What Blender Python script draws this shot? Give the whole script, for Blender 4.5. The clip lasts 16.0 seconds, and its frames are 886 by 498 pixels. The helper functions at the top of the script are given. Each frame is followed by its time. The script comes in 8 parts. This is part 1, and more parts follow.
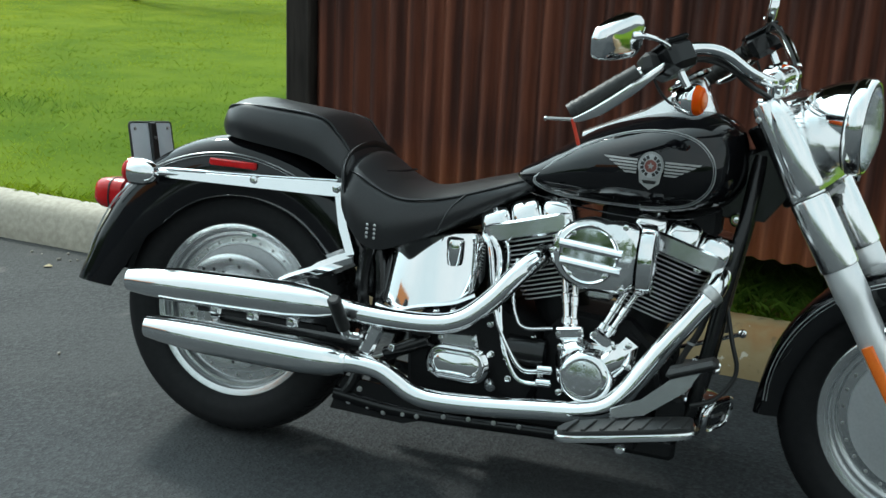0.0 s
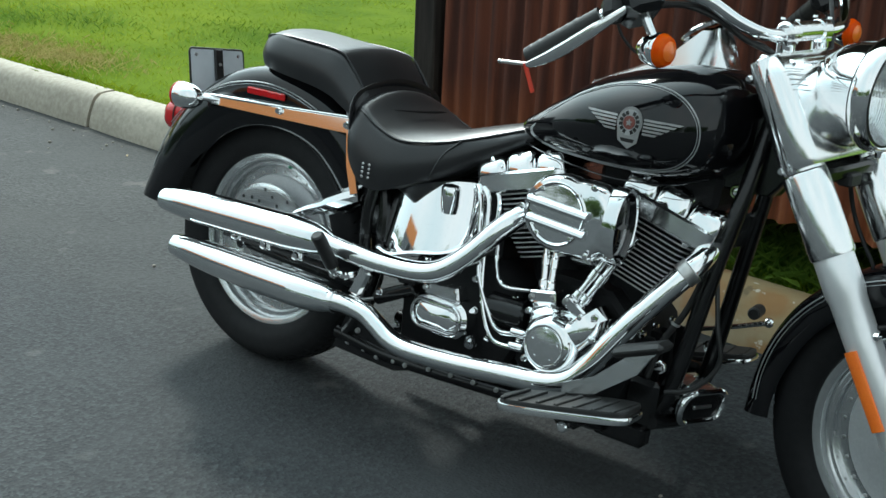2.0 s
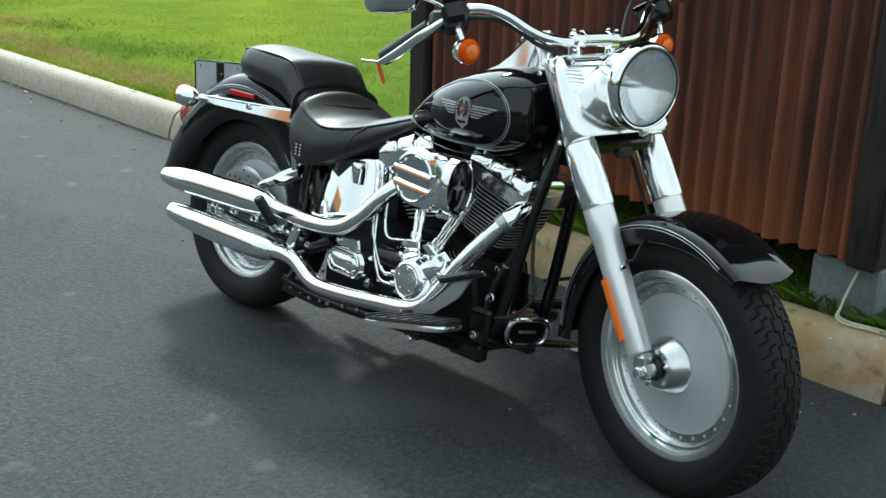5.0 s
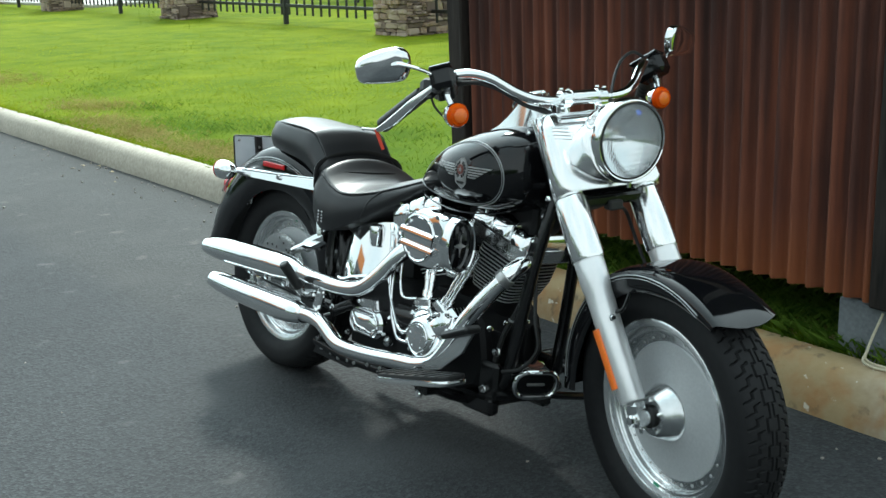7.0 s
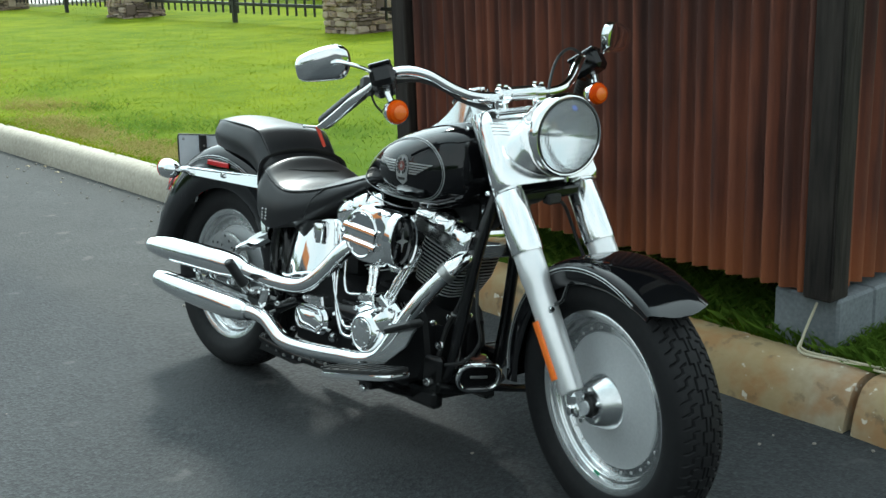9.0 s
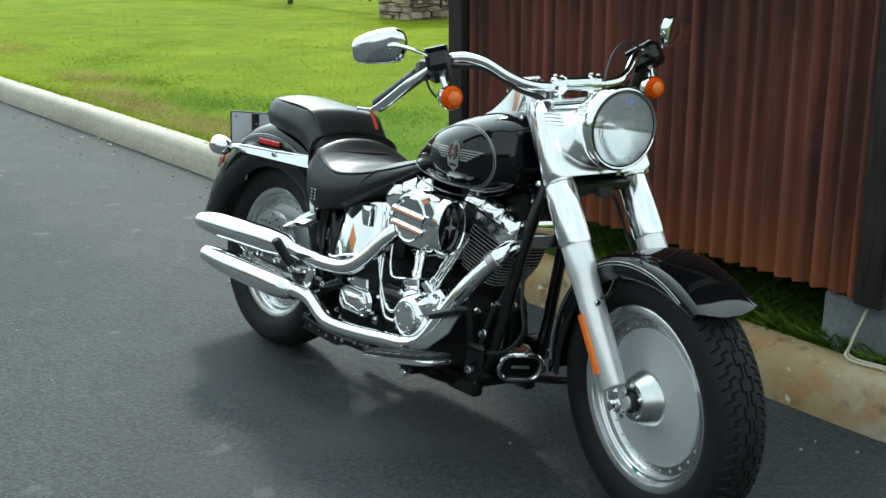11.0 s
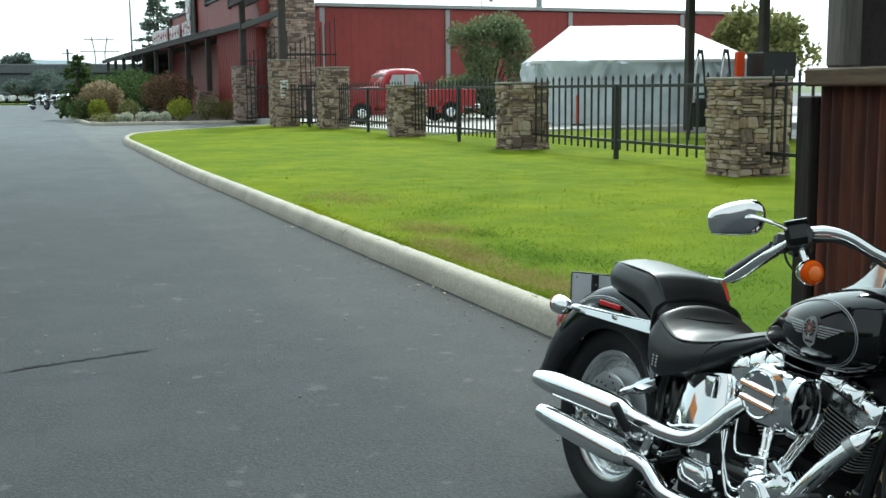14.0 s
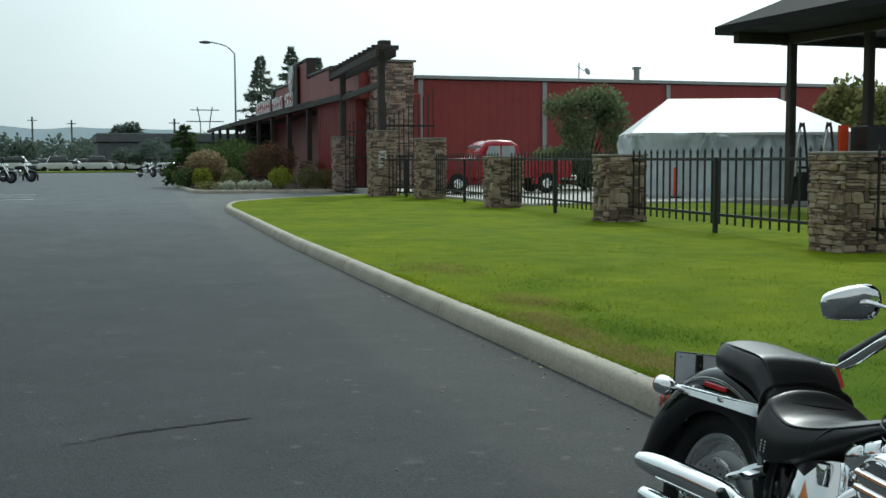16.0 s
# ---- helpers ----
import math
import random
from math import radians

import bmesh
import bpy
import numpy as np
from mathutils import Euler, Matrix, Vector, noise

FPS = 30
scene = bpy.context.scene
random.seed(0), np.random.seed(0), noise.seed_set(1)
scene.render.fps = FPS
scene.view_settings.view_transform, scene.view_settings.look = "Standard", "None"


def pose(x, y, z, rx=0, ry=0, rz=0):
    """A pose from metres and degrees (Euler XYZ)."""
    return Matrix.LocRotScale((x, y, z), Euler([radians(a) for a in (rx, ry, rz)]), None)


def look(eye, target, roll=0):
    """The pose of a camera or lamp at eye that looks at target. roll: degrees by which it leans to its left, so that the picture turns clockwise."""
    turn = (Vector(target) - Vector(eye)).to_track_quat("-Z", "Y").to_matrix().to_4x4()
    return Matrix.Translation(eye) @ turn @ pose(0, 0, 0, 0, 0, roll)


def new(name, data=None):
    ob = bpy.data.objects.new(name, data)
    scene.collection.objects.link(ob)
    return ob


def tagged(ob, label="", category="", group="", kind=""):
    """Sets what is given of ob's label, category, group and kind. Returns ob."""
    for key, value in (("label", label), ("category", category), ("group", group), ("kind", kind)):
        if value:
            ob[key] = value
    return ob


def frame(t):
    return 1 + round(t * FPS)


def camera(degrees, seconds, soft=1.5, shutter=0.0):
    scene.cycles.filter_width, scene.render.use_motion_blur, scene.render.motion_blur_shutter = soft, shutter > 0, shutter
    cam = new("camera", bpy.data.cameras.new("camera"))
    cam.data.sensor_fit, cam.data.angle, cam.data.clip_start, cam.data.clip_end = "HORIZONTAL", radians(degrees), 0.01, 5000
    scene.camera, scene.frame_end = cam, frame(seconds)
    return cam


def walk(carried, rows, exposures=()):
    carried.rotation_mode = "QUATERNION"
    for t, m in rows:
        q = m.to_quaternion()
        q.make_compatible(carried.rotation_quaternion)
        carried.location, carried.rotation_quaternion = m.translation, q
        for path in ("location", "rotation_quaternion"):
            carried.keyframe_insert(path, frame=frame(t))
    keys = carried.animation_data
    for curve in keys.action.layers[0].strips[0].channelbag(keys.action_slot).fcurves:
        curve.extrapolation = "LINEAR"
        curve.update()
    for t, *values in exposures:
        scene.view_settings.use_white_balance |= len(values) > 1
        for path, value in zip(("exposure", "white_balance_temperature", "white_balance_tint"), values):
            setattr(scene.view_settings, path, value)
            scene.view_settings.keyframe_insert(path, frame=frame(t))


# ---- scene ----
cam = camera(43.0, 16.0)
PATH = [
    (0, (1.338, -2.365, 1.332), (0.732, -0.553, 0.739), 2.5),
    (0.5, (1.473, -2.315, 1.324), (0.893, -0.525, 0.647), 3.4),
    (1, (1.608, -2.13, 1.325), (0.937, -0.394, 0.591), 6.4),
    (1.5, (1.741, -2.036, 1.337), (0.792, -0.425, 0.626), 2.0),
    (2, (1.945, -1.937, 1.316), (0.849, -0.414, 0.622), 2.7),
    (2.5, (2.087, -2.008, 1.311), (0.936, -0.495, 0.69), 3.9),
    (3, (2.273, -2.064, 1.336), (1.136, -0.539, 0.717), 5.5),
    (3.5, (2.507, -2.067, 1.355), (1.38, -0.539, 0.725), 3.4),
    (4, (2.671, -2.009, 1.377), (1.439, -0.551, 0.779), -0.5),
    (4.5, (2.793, -2.055, 1.359), (1.473, -0.693, 0.724), 0.7),
    (5, (2.91, -2.07, 1.361), (1.585, -0.708, 0.736), 1.8),
    (5.2, (2.94, -2.059, 1.385), (1.586, -0.71, 0.797), 1.0),
    (7.3, (3.191, -1.918, 1.38), (1.704, -0.687, 0.857), -2.2),
    (7.5, (3.2, -1.917, 1.379), (1.727, -0.665, 0.866), -2.1),
    (8, (3.208, -1.909, 1.381), (1.778, -0.619, 0.842), -2.6),
    (10.3, (3.226, -1.945, 1.384), (1.776, -0.668, 0.866), -1.2),
    (10.5, (3.218, -1.926, 1.38), (1.761, -0.662, 0.851), -0.8),
    (11, (3.206, -1.93, 1.377), (1.728, -0.698, 0.831), -0.2),
    (11.5, (3.199, -1.928, 1.374), (1.7, -0.725, 0.817), -0.6),
    (12, (3.187, -1.941, 1.383), (1.623, -0.799, 0.884), -0.7),
    (12.5, (3.179, -1.957, 1.394), (1.53, -0.915, 0.951), -1.2),
    (13, (3.178, -1.976, 1.405), (1.479, -0.999, 1.005), -1.5),
    (13.5, (3.163, -1.99, 1.411), (1.391, -1.124, 1.08), -1.3),
    (14, (3.152, -2.002, 1.421), (1.34, -1.204, 1.138), -0.6),
    (14.5, (3.153, -2.018, 1.427), (1.313, -1.27, 1.184), -0.6),
    (15, (3.145, -2.016, 1.435), (1.284, -1.317, 1.217), -0.3),
    (15.5, (3.145, -2.027, 1.44), (1.27, -1.356, 1.258), -0.1),
    (16, (3.144, -2.03, 1.444), (1.259, -1.381, 1.285), -0.2),
]
walk(cam, [(t, look(eye, target, roll)) for t, eye, target, roll in PATH],
     exposures=[(0, -0.12, 6100, 2), (5, 0.06, 6100, 2), (8, 0.12, 6100, 2), (12.5, 0.1, 6100, 2), (14.5, -0.45, 6100, 2), (16, -1.08, 6100, 2)])

# ---- sky, sun, exposure ----
world = bpy.data.worlds.new("overcast_sky")
scene.world = world
world.use_nodes = True
wn, wl = world.node_tree.nodes, world.node_tree.links
wn.clear()
SUN_WAY = Vector((-0.60, 0.44, 0.66)).normalized()
sky = wn.new("ShaderNodeTexSky")
sky.sky_type, sky.sun_disc = "NISHITA", False
sky.sun_elevation, sky.sun_rotation = radians(41.6), radians(-53.7)
sky.air_density, sky.dust_density, sky.ozone_density = 1.2, 4.0, 1.0
geo_w = wn.new("ShaderNodeTexCoord")
cloud = wn.new("ShaderNodeTexNoise")
cloud.inputs["Scale"].default_value, cloud.inputs["Detail"].default_value = 1.3, 5.0
wl.new(geo_w.outputs["Generated"], cloud.inputs["Vector"])
ramp = wn.new("ShaderNodeValToRGB")
ramp.color_ramp.elements[0].position, ramp.color_ramp.elements[0].color = 0.3, (0.80, 0.98, 1.02, 1)
ramp.color_ramp.elements[1].position, ramp.color_ramp.elements[1].color = 0.62, (1.09, 1.15, 1.15, 1)
# thin cloud glows broadly about the veiled sun
toward = wn.new("ShaderNodeVectorMath")
toward.operation = "DOT_PRODUCT"
toward.inputs[1].default_value = SUN_WAY
wl.new(geo_w.outputs["Generated"], toward.inputs[0])
clip = wn.new("ShaderNodeMath")
clip.operation = "MAXIMUM"
clip.inputs[1].default_value = 0.0
wl.new(toward.outputs["Value"], clip.inputs[0])
lobe = wn.new("ShaderNodeMath")
lobe.operation = "POWER"
lobe.inputs[1].default_value = 3.6
wl.new(clip.outputs[0], lobe.inputs[0])
gain = wn.new("ShaderNodeMath")
gain.operation = "MULTIPLY_ADD"
gain.inputs[1].default_value, gain.inputs[2].default_value = 3.6, 0.90
wl.new(lobe.outputs[0], gain.inputs[0])
veil = wn.new("ShaderNodeVectorMath")
veil.operation = "SCALE"
wl.new(ramp.outputs[0], veil.inputs[0])
wl.new(gain.outputs[0], veil.inputs["Scale"])
dim = wn.new("ShaderNodeMix")
dim.data_type = "RGBA"
dim.inputs["Factor"].default_value = 0.92
scl = wn.new("ShaderNodeVectorMath")
scl.operation = "SCALE"
scl.inputs["Scale"].default_value = 0.12
bg = wn.new("ShaderNodeBackground")
bg.inputs["Strength"].default_value = 1.0
wout = wn.new("ShaderNodeOutputWorld")
wl.new(sky.outputs[0], scl.inputs[0])
wl.new(cloud.outputs["Fac"], ramp.inputs[0])
wl.new(scl.outputs[0], dim.inputs["A"])
wl.new(veil.outputs[0], dim.inputs["B"])
wl.new(dim.outputs["Result"], bg.inputs[0])
wl.new(bg.outputs[0], wout.inputs[0])
sun = new("sun", bpy.data.lights.new("sun", "SUN"))
sun.data.energy, sun.data.angle, sun.data.color = 3.0, radians(6), (1.0, 0.96, 0.88)
sun.matrix_world = look(SUN_WAY * 30, (0, 0, 0))

# ---- materials ----
def nodes_of(name):
    m = bpy.data.materials.new(name)
    m.use_nodes = True
    return m, m.node_tree.nodes, m.node_tree.links, m.node_tree.nodes["Principled BSDF"]


def surface(name, a, b, rough=0.6, metal=0.0, grain=40.0, blotch=3.0, bump=0.1, depth=0.004, coat=0.0, stretch=(1, 1, 1),
            rough_var=0.1, spec=0.5, detail=6.0, pieces=0.0, trans=0.0):
    """Two colours mixed by a coarse and a fine noise, with roughness variation and fine relief."""
    m, n, l, p = nodes_of(name)
    tc = n.new("ShaderNodeTexCoord")
    mp = n.new("ShaderNodeMapping")
    mp.inputs["Scale"].default_value = stretch
    l.new(tc.outputs["Object"], mp.inputs["Vector"])
    big, fine = n.new("ShaderNodeTexNoise"), n.new("ShaderNodeTexNoise")
    big.inputs["Scale"].default_value, big.inputs["Detail"].default_value = blotch, 4.0
    fine.inputs["Scale"].default_value, fine.inputs["Detail"].default_value = grain, detail
    for t in (big, fine):
        l.new(mp.outputs[0], t.inputs["Vector"])
    add = n.new("ShaderNodeMath")
    add.operation = "MULTIPLY_ADD"
    add.inputs[1].default_value, add.inputs[2].default_value = 0.5, 0.0
    l.new(big.outputs["Fac"], add.inputs[0])
    add2 = n.new("ShaderNodeMath")
    add2.operation = "MULTIPLY_ADD"
    add2.inputs[1].default_value = 0.5
    l.new(fine.outputs["Fac"], add2.inputs[0])
    l.new(add.outputs[0], add2.inputs[2])
    fac = add2.outputs[0]
    if pieces:
        info = n.new("ShaderNodeObjectInfo")
        geo = n.new("ShaderNodeNewGeometry")
        s1 = n.new("ShaderNodeMath")
        s1.operation = "ADD"
        l.new(info.outputs["Random"], s1.inputs[0])
        l.new(geo.outputs["Random Per Island"], s1.inputs[1])
        s2 = n.new("ShaderNodeMath")
        s2.operation = "FRACT"
        l.new(s1.outputs[0], s2.inputs[0])
        s3 = n.new("ShaderNodeMath")
        s3.operation = "MULTIPLY_ADD"
        s3.inputs[1].default_value = pieces
        l.new(s2.outputs[0], s3.inputs[0])
        l.new(fac, s3.inputs[2])
        s4 = n.new("ShaderNodeMath")
        s4.operation = "SUBTRACT"
        s4.inputs[1].default_value = pieces / 2
        l.new(s3.outputs[0], s4.inputs[0])
        fac = s4.outputs[0]
    cr = n.new("ShaderNodeValToRGB")
    cr.color_ramp.elements[0].position, cr.color_ramp.elements[0].color = 0.34, (*a, 1)
    cr.color_ramp.elements[1].position, cr.color_ramp.elements[1].color = 0.66, (*b, 1)
    l.new(fac, cr.inputs[0])
    l.new(cr.outputs[0], p.inputs["Base Color"])
    rr = n.new("ShaderNodeMath")
    rr.operation = "MULTIPLY_ADD"
    rr.inputs[1].default_value, rr.inputs[2].default_value = rough_var, rough - rough_var / 2
    l.new(big.outputs["Fac"], rr.inputs[0])
    l.new(rr.outputs[0], p.inputs["Roughness"])
    p.inputs["Metallic"].default_value = metal
    p.inputs["Coat Weight"].default_value = coat
    p.inputs["Coat Roughness"].default_value = 0.04
    p.inputs["Specular IOR Level"].default_value = spec
    p.inputs["Transmission Weight"].default_value = trans
    if bump:
        bp = n.new("ShaderNodeBump")
        bp.inputs["Strength"].default_value, bp.inputs["Distance"].default_value = bump, depth
        l.new(fine.outputs["Fac"], bp.inputs["Height"])
        l.new(bp.outputs[0], p.inputs["Normal"])
    return m


def asphalt_material():
    m, n, l, p = nodes_of("worn_asphalt")
    geo = n.new("ShaderNodeNewGeometry")
    pos = geo.outputs["Position"]

    def noise_at(scale, detail=4.0, kind="ShaderNodeTexNoise"):
        t = n.new(kind)
        t.inputs["Scale"].default_value = scale
        if kind == "ShaderNodeTexNoise":
            t.inputs["Detail"].default_value = detail
        l.new(pos, t.inputs["Vector"])
        return t

    def ramp_of(src, stops):
        r = n.new("ShaderNodeValToRGB")
        e = r.color_ramp.elements
        e[0].position, e[0].color = stops[0][0], (*stops[0][1], 1)
        e[1].position, e[1].color = stops[1][0], (*stops[1][1], 1)
        for q, c in stops[2:]:
            e.new(q).color = (*c, 1)
        l.new(src, r.inputs[0])
        return r.outputs[0]

    def mix(a, b, f, kind="MIX"):
        x = n.new("ShaderNodeMix")
        x.data_type, x.blend_type = "RGBA", kind
        if isinstance(f, float):
            x.inputs["Factor"].default_value = f
        else:
            l.new(f, x.inputs["Factor"])
        for key, v in (("A", a), ("B", b)):
            if isinstance(v, tuple):
                x.inputs[key].default_value = (*v, 1)
            else:
                l.new(v, x.inputs[key])
        return x.outputs["Result"]

    base = ramp_of(noise_at(0.55, 6).outputs["Fac"], [(0.30, (0.0358, 0.0385, 0.0408)), (0.72, (0.0482, 0.0514, 0.0540))])
    grit = noise_at(120, 3, "ShaderNodeTexVoronoi")
    col = mix(base, ramp_of(grit.outputs["Color"], [(0.25, (0.55, 0.55, 0.56)), (0.95, (1.60, 1.60, 1.58))]), 0.52, "MULTIPLY")
    fine = noise_at(55, 8)
    col = mix(col, ramp_of(fine.outputs["Fac"], [(0.32, (0.6, 0.6, 0.6)), (0.68, (1.45, 1.45, 1.45))]), 0.42, "MULTIPLY")
    chips = noise_at(38, 3, "ShaderNodeTexVoronoi")
    col = mix(col, (0.080, 0.080, 0.079), ramp_of(chips.outputs["Distance"], [(0.08, (0.22, 0.22, 0.22)), (0.18, (0, 0, 0))]))
    # pale dried drips and dusty scuffs
    spot = noise_at(6.0, 3.5)
    col = mix(col, (0.125, 0.122, 0.116), ramp_of(spot.outputs["Fac"], [(0.645, (0, 0, 0)), (0.72, (0.50, 0.50, 0.50))]))
    scuff = noise_at(1.7, 8)
    col = mix(col, (0.069, 0.072, 0.074), ramp_of(scuff.outputs["Fac"], [(0.48, (0, 0, 0)), (0.70, (0.62, 0.62, 0.62))]))
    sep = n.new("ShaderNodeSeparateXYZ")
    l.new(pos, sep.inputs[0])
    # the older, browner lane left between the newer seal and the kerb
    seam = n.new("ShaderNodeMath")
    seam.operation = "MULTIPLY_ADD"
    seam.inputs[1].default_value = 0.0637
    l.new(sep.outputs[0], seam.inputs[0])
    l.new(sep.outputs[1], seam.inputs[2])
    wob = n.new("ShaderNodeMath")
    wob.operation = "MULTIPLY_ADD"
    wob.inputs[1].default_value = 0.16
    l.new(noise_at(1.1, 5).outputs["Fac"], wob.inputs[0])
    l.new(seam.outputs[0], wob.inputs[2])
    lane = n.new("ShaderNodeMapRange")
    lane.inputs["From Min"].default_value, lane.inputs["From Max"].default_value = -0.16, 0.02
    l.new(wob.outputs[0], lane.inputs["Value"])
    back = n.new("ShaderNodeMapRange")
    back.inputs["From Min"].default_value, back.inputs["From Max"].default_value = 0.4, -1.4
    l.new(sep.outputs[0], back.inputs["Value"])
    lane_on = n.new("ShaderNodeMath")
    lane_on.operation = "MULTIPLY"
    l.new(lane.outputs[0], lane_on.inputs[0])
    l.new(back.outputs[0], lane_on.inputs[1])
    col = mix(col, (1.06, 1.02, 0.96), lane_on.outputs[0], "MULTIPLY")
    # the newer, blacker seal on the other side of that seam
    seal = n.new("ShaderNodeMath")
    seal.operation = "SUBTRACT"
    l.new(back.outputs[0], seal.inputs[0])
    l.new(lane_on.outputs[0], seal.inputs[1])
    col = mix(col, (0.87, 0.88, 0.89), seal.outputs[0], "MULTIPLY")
    # haze and low-angle gloss over the far lot, painted in as paler asphalt
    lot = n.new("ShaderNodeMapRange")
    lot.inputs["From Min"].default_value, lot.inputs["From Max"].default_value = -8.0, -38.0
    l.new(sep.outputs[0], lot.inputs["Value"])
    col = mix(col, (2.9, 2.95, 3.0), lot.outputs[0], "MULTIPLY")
    # fields beyond the paved lots
    far = n.new("ShaderNodeMath")
    far.operation = "LESS_THAN"
    far.inputs[1].default_value = -150.0
    l.new(sep.outputs[0], far.inputs[0])
    col = mix(col, (0.09, 0.12, 0.04), far.outputs[0])
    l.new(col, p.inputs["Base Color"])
    p.inputs["Specular IOR Level"].default_value = 0.13
    l.new(ramp_of(scuff.outputs["Fac"], [(0.3, (0.70, 0.70, 0.70)), (0.7, (0.80, 0.80, 0.80))]), p.inputs["Roughness"])
    bp = n.new("ShaderNodeBump")
    bp.inputs["Strength"].default_value, bp.inputs["Distance"].default_value = 0.5, 0.004
    hsum = n.new("ShaderNodeMath")
    hsum.operation = "ADD"
    l.new(grit.outputs["Distance"], hsum.inputs[0])
    l.new(fine.outputs["Fac"], hsum.inputs[1])
    l.new(hsum.outputs[0], bp.inputs["Height"])
    l.new(bp.outputs[0], p.inputs["Normal"])
    return m


def rust_material():
    m, n, l, p = nodes_of("rusted_corrugated_iron")
    tc = n.new("ShaderNodeTexCoord")
    mp = n.new("ShaderNodeMapping")
    mp.inputs["Scale"].default_value = (1, 1, 0.05)
    l.new(tc.outputs["Object"], mp.inputs["Vector"])
    streak, blot, fine = (n.new("ShaderNodeTexNoise") for _ in range(3))
    for t, s, d in ((streak, 24, 3), (blot, 1.3, 6), (fine, 160, 4)):
        t.inputs["Scale"].default_value, t.inputs["Detail"].default_value = s, d
    l.new(mp.outputs[0], streak.inputs["Vector"])
    l.new(tc.outputs["Object"], blot.inputs["Vector"])
    l.new(tc.outputs["Object"], fine.inputs["Vector"])
    ad = n.new("ShaderNodeMath")
    ad.operation = "MULTIPLY_ADD"
    ad.inputs[1].default_value = 0.55
    l.new(streak.outputs["Fac"], ad.inputs[0])
    hb = n.new("ShaderNodeMath")
    hb.operation = "MULTIPLY"
    hb.inputs[1].default_value = 0.45
    l.new(blot.outputs["Fac"], hb.inputs[0])
    l.new(hb.outputs[0], ad.inputs[2])
    r = n.new("ShaderNodeValToRGB")
    e = r.color_ramp.elements
    e[0].position, e[0].color = 0.30, (0.034, 0.013, 0.010, 1)
    e[1].position, e[1].color = 0.70, (0.25, 0.084, 0.042, 1)
    e.new(0.45).color = (0.092, 0.031, 0.020, 1)
    e.new(0.56).color = (0.190, 0.058, 0.030, 1)
    l.new(ad.outputs[0], r.inputs[0])
    # fresher orange rust along the cut lower edge
    sep = n.new("ShaderNodeSeparateXYZ")
    l.new(tc.outputs["Object"], sep.inputs[0])
    edge = n.new("ShaderNodeMapRange")
    edge.inputs["From Min"].default_value, edge.inputs["From Max"].default_value = 0.56, 0.34
    l.new(sep.outputs[2], edge.inputs["Value"])
    em = n.new("ShaderNodeMath")
    em.operation = "MULTIPLY"
    l.new(edge.outputs[0], em.inputs[0])
    l.new(streak.outputs["Fac"], em.inputs[1])
    mx = n.new("ShaderNodeMix")
    mx.data_type = "RGBA"
    mx.inputs["B"].default_value = (0.36, 0.11, 0.03, 1)
    l.new(em.outputs[0], mx.inputs["Factor"])
    l.new(r.outputs[0], mx.inputs["A"])
    l.new(mx.outputs["Result"], p.inputs["Base Color"])
    p.inputs["Roughness"].default_value = 0.72
    p.inputs["Metallic"].default_value = 0.15
    bp = n.new("ShaderNodeBump")
    bp.inputs["Strength"].default_value, bp.inputs["Distance"].default_value = 0.3, 0.003
    l.new(fine.outputs["Fac"], bp.inputs["Height"])
    l.new(bp.outputs[0], p.inputs["Normal"])
    return m


def glass_material(name, tint=(0.95, 0.97, 0.97), rough=0.02):
    m, n, l, p = nodes_of(name)
    p.inputs["Base Color"].default_value = (*tint, 1)
    p.inputs["Transmission Weight"].default_value = 1.0
    p.inputs["Roughness"].default_value = rough
    p.inputs["IOR"].default_value = 1.45
    return m


def leaf_material(name, a, b, pieces=0.32):
    m = surface(name, a, b, 0.75, grain=1.9, blotch=0.45, bump=0, pieces=pieces, spec=0.03)
    n, l, p = m.node_tree.nodes, m.node_tree.links, m.node_tree.nodes["Principled BSDF"]
    thru = n.new("ShaderNodeBsdfTranslucent")
    l.new(p.inputs["Base Color"].links[0].from_socket, thru.inputs["Color"])
    blend = n.new("ShaderNodeMixShader")
    blend.inputs[0].default_value = 0.45
    l.new(p.outputs[0], blend.inputs[1])
    l.new(thru.outputs[0], blend.inputs[2])
    l.new(blend.outputs[0], n["Material Output"].inputs["Surface"])
    return m


M_asphalt = asphalt_material()
M_rust = rust_material()
M_kerb = surface("kerb_concrete", (0.30, 0.268, 0.215), (0.50, 0.455, 0.375), 0.88, grain=45, blotch=2.2, bump=0.3, depth=0.004, detail=5.0)


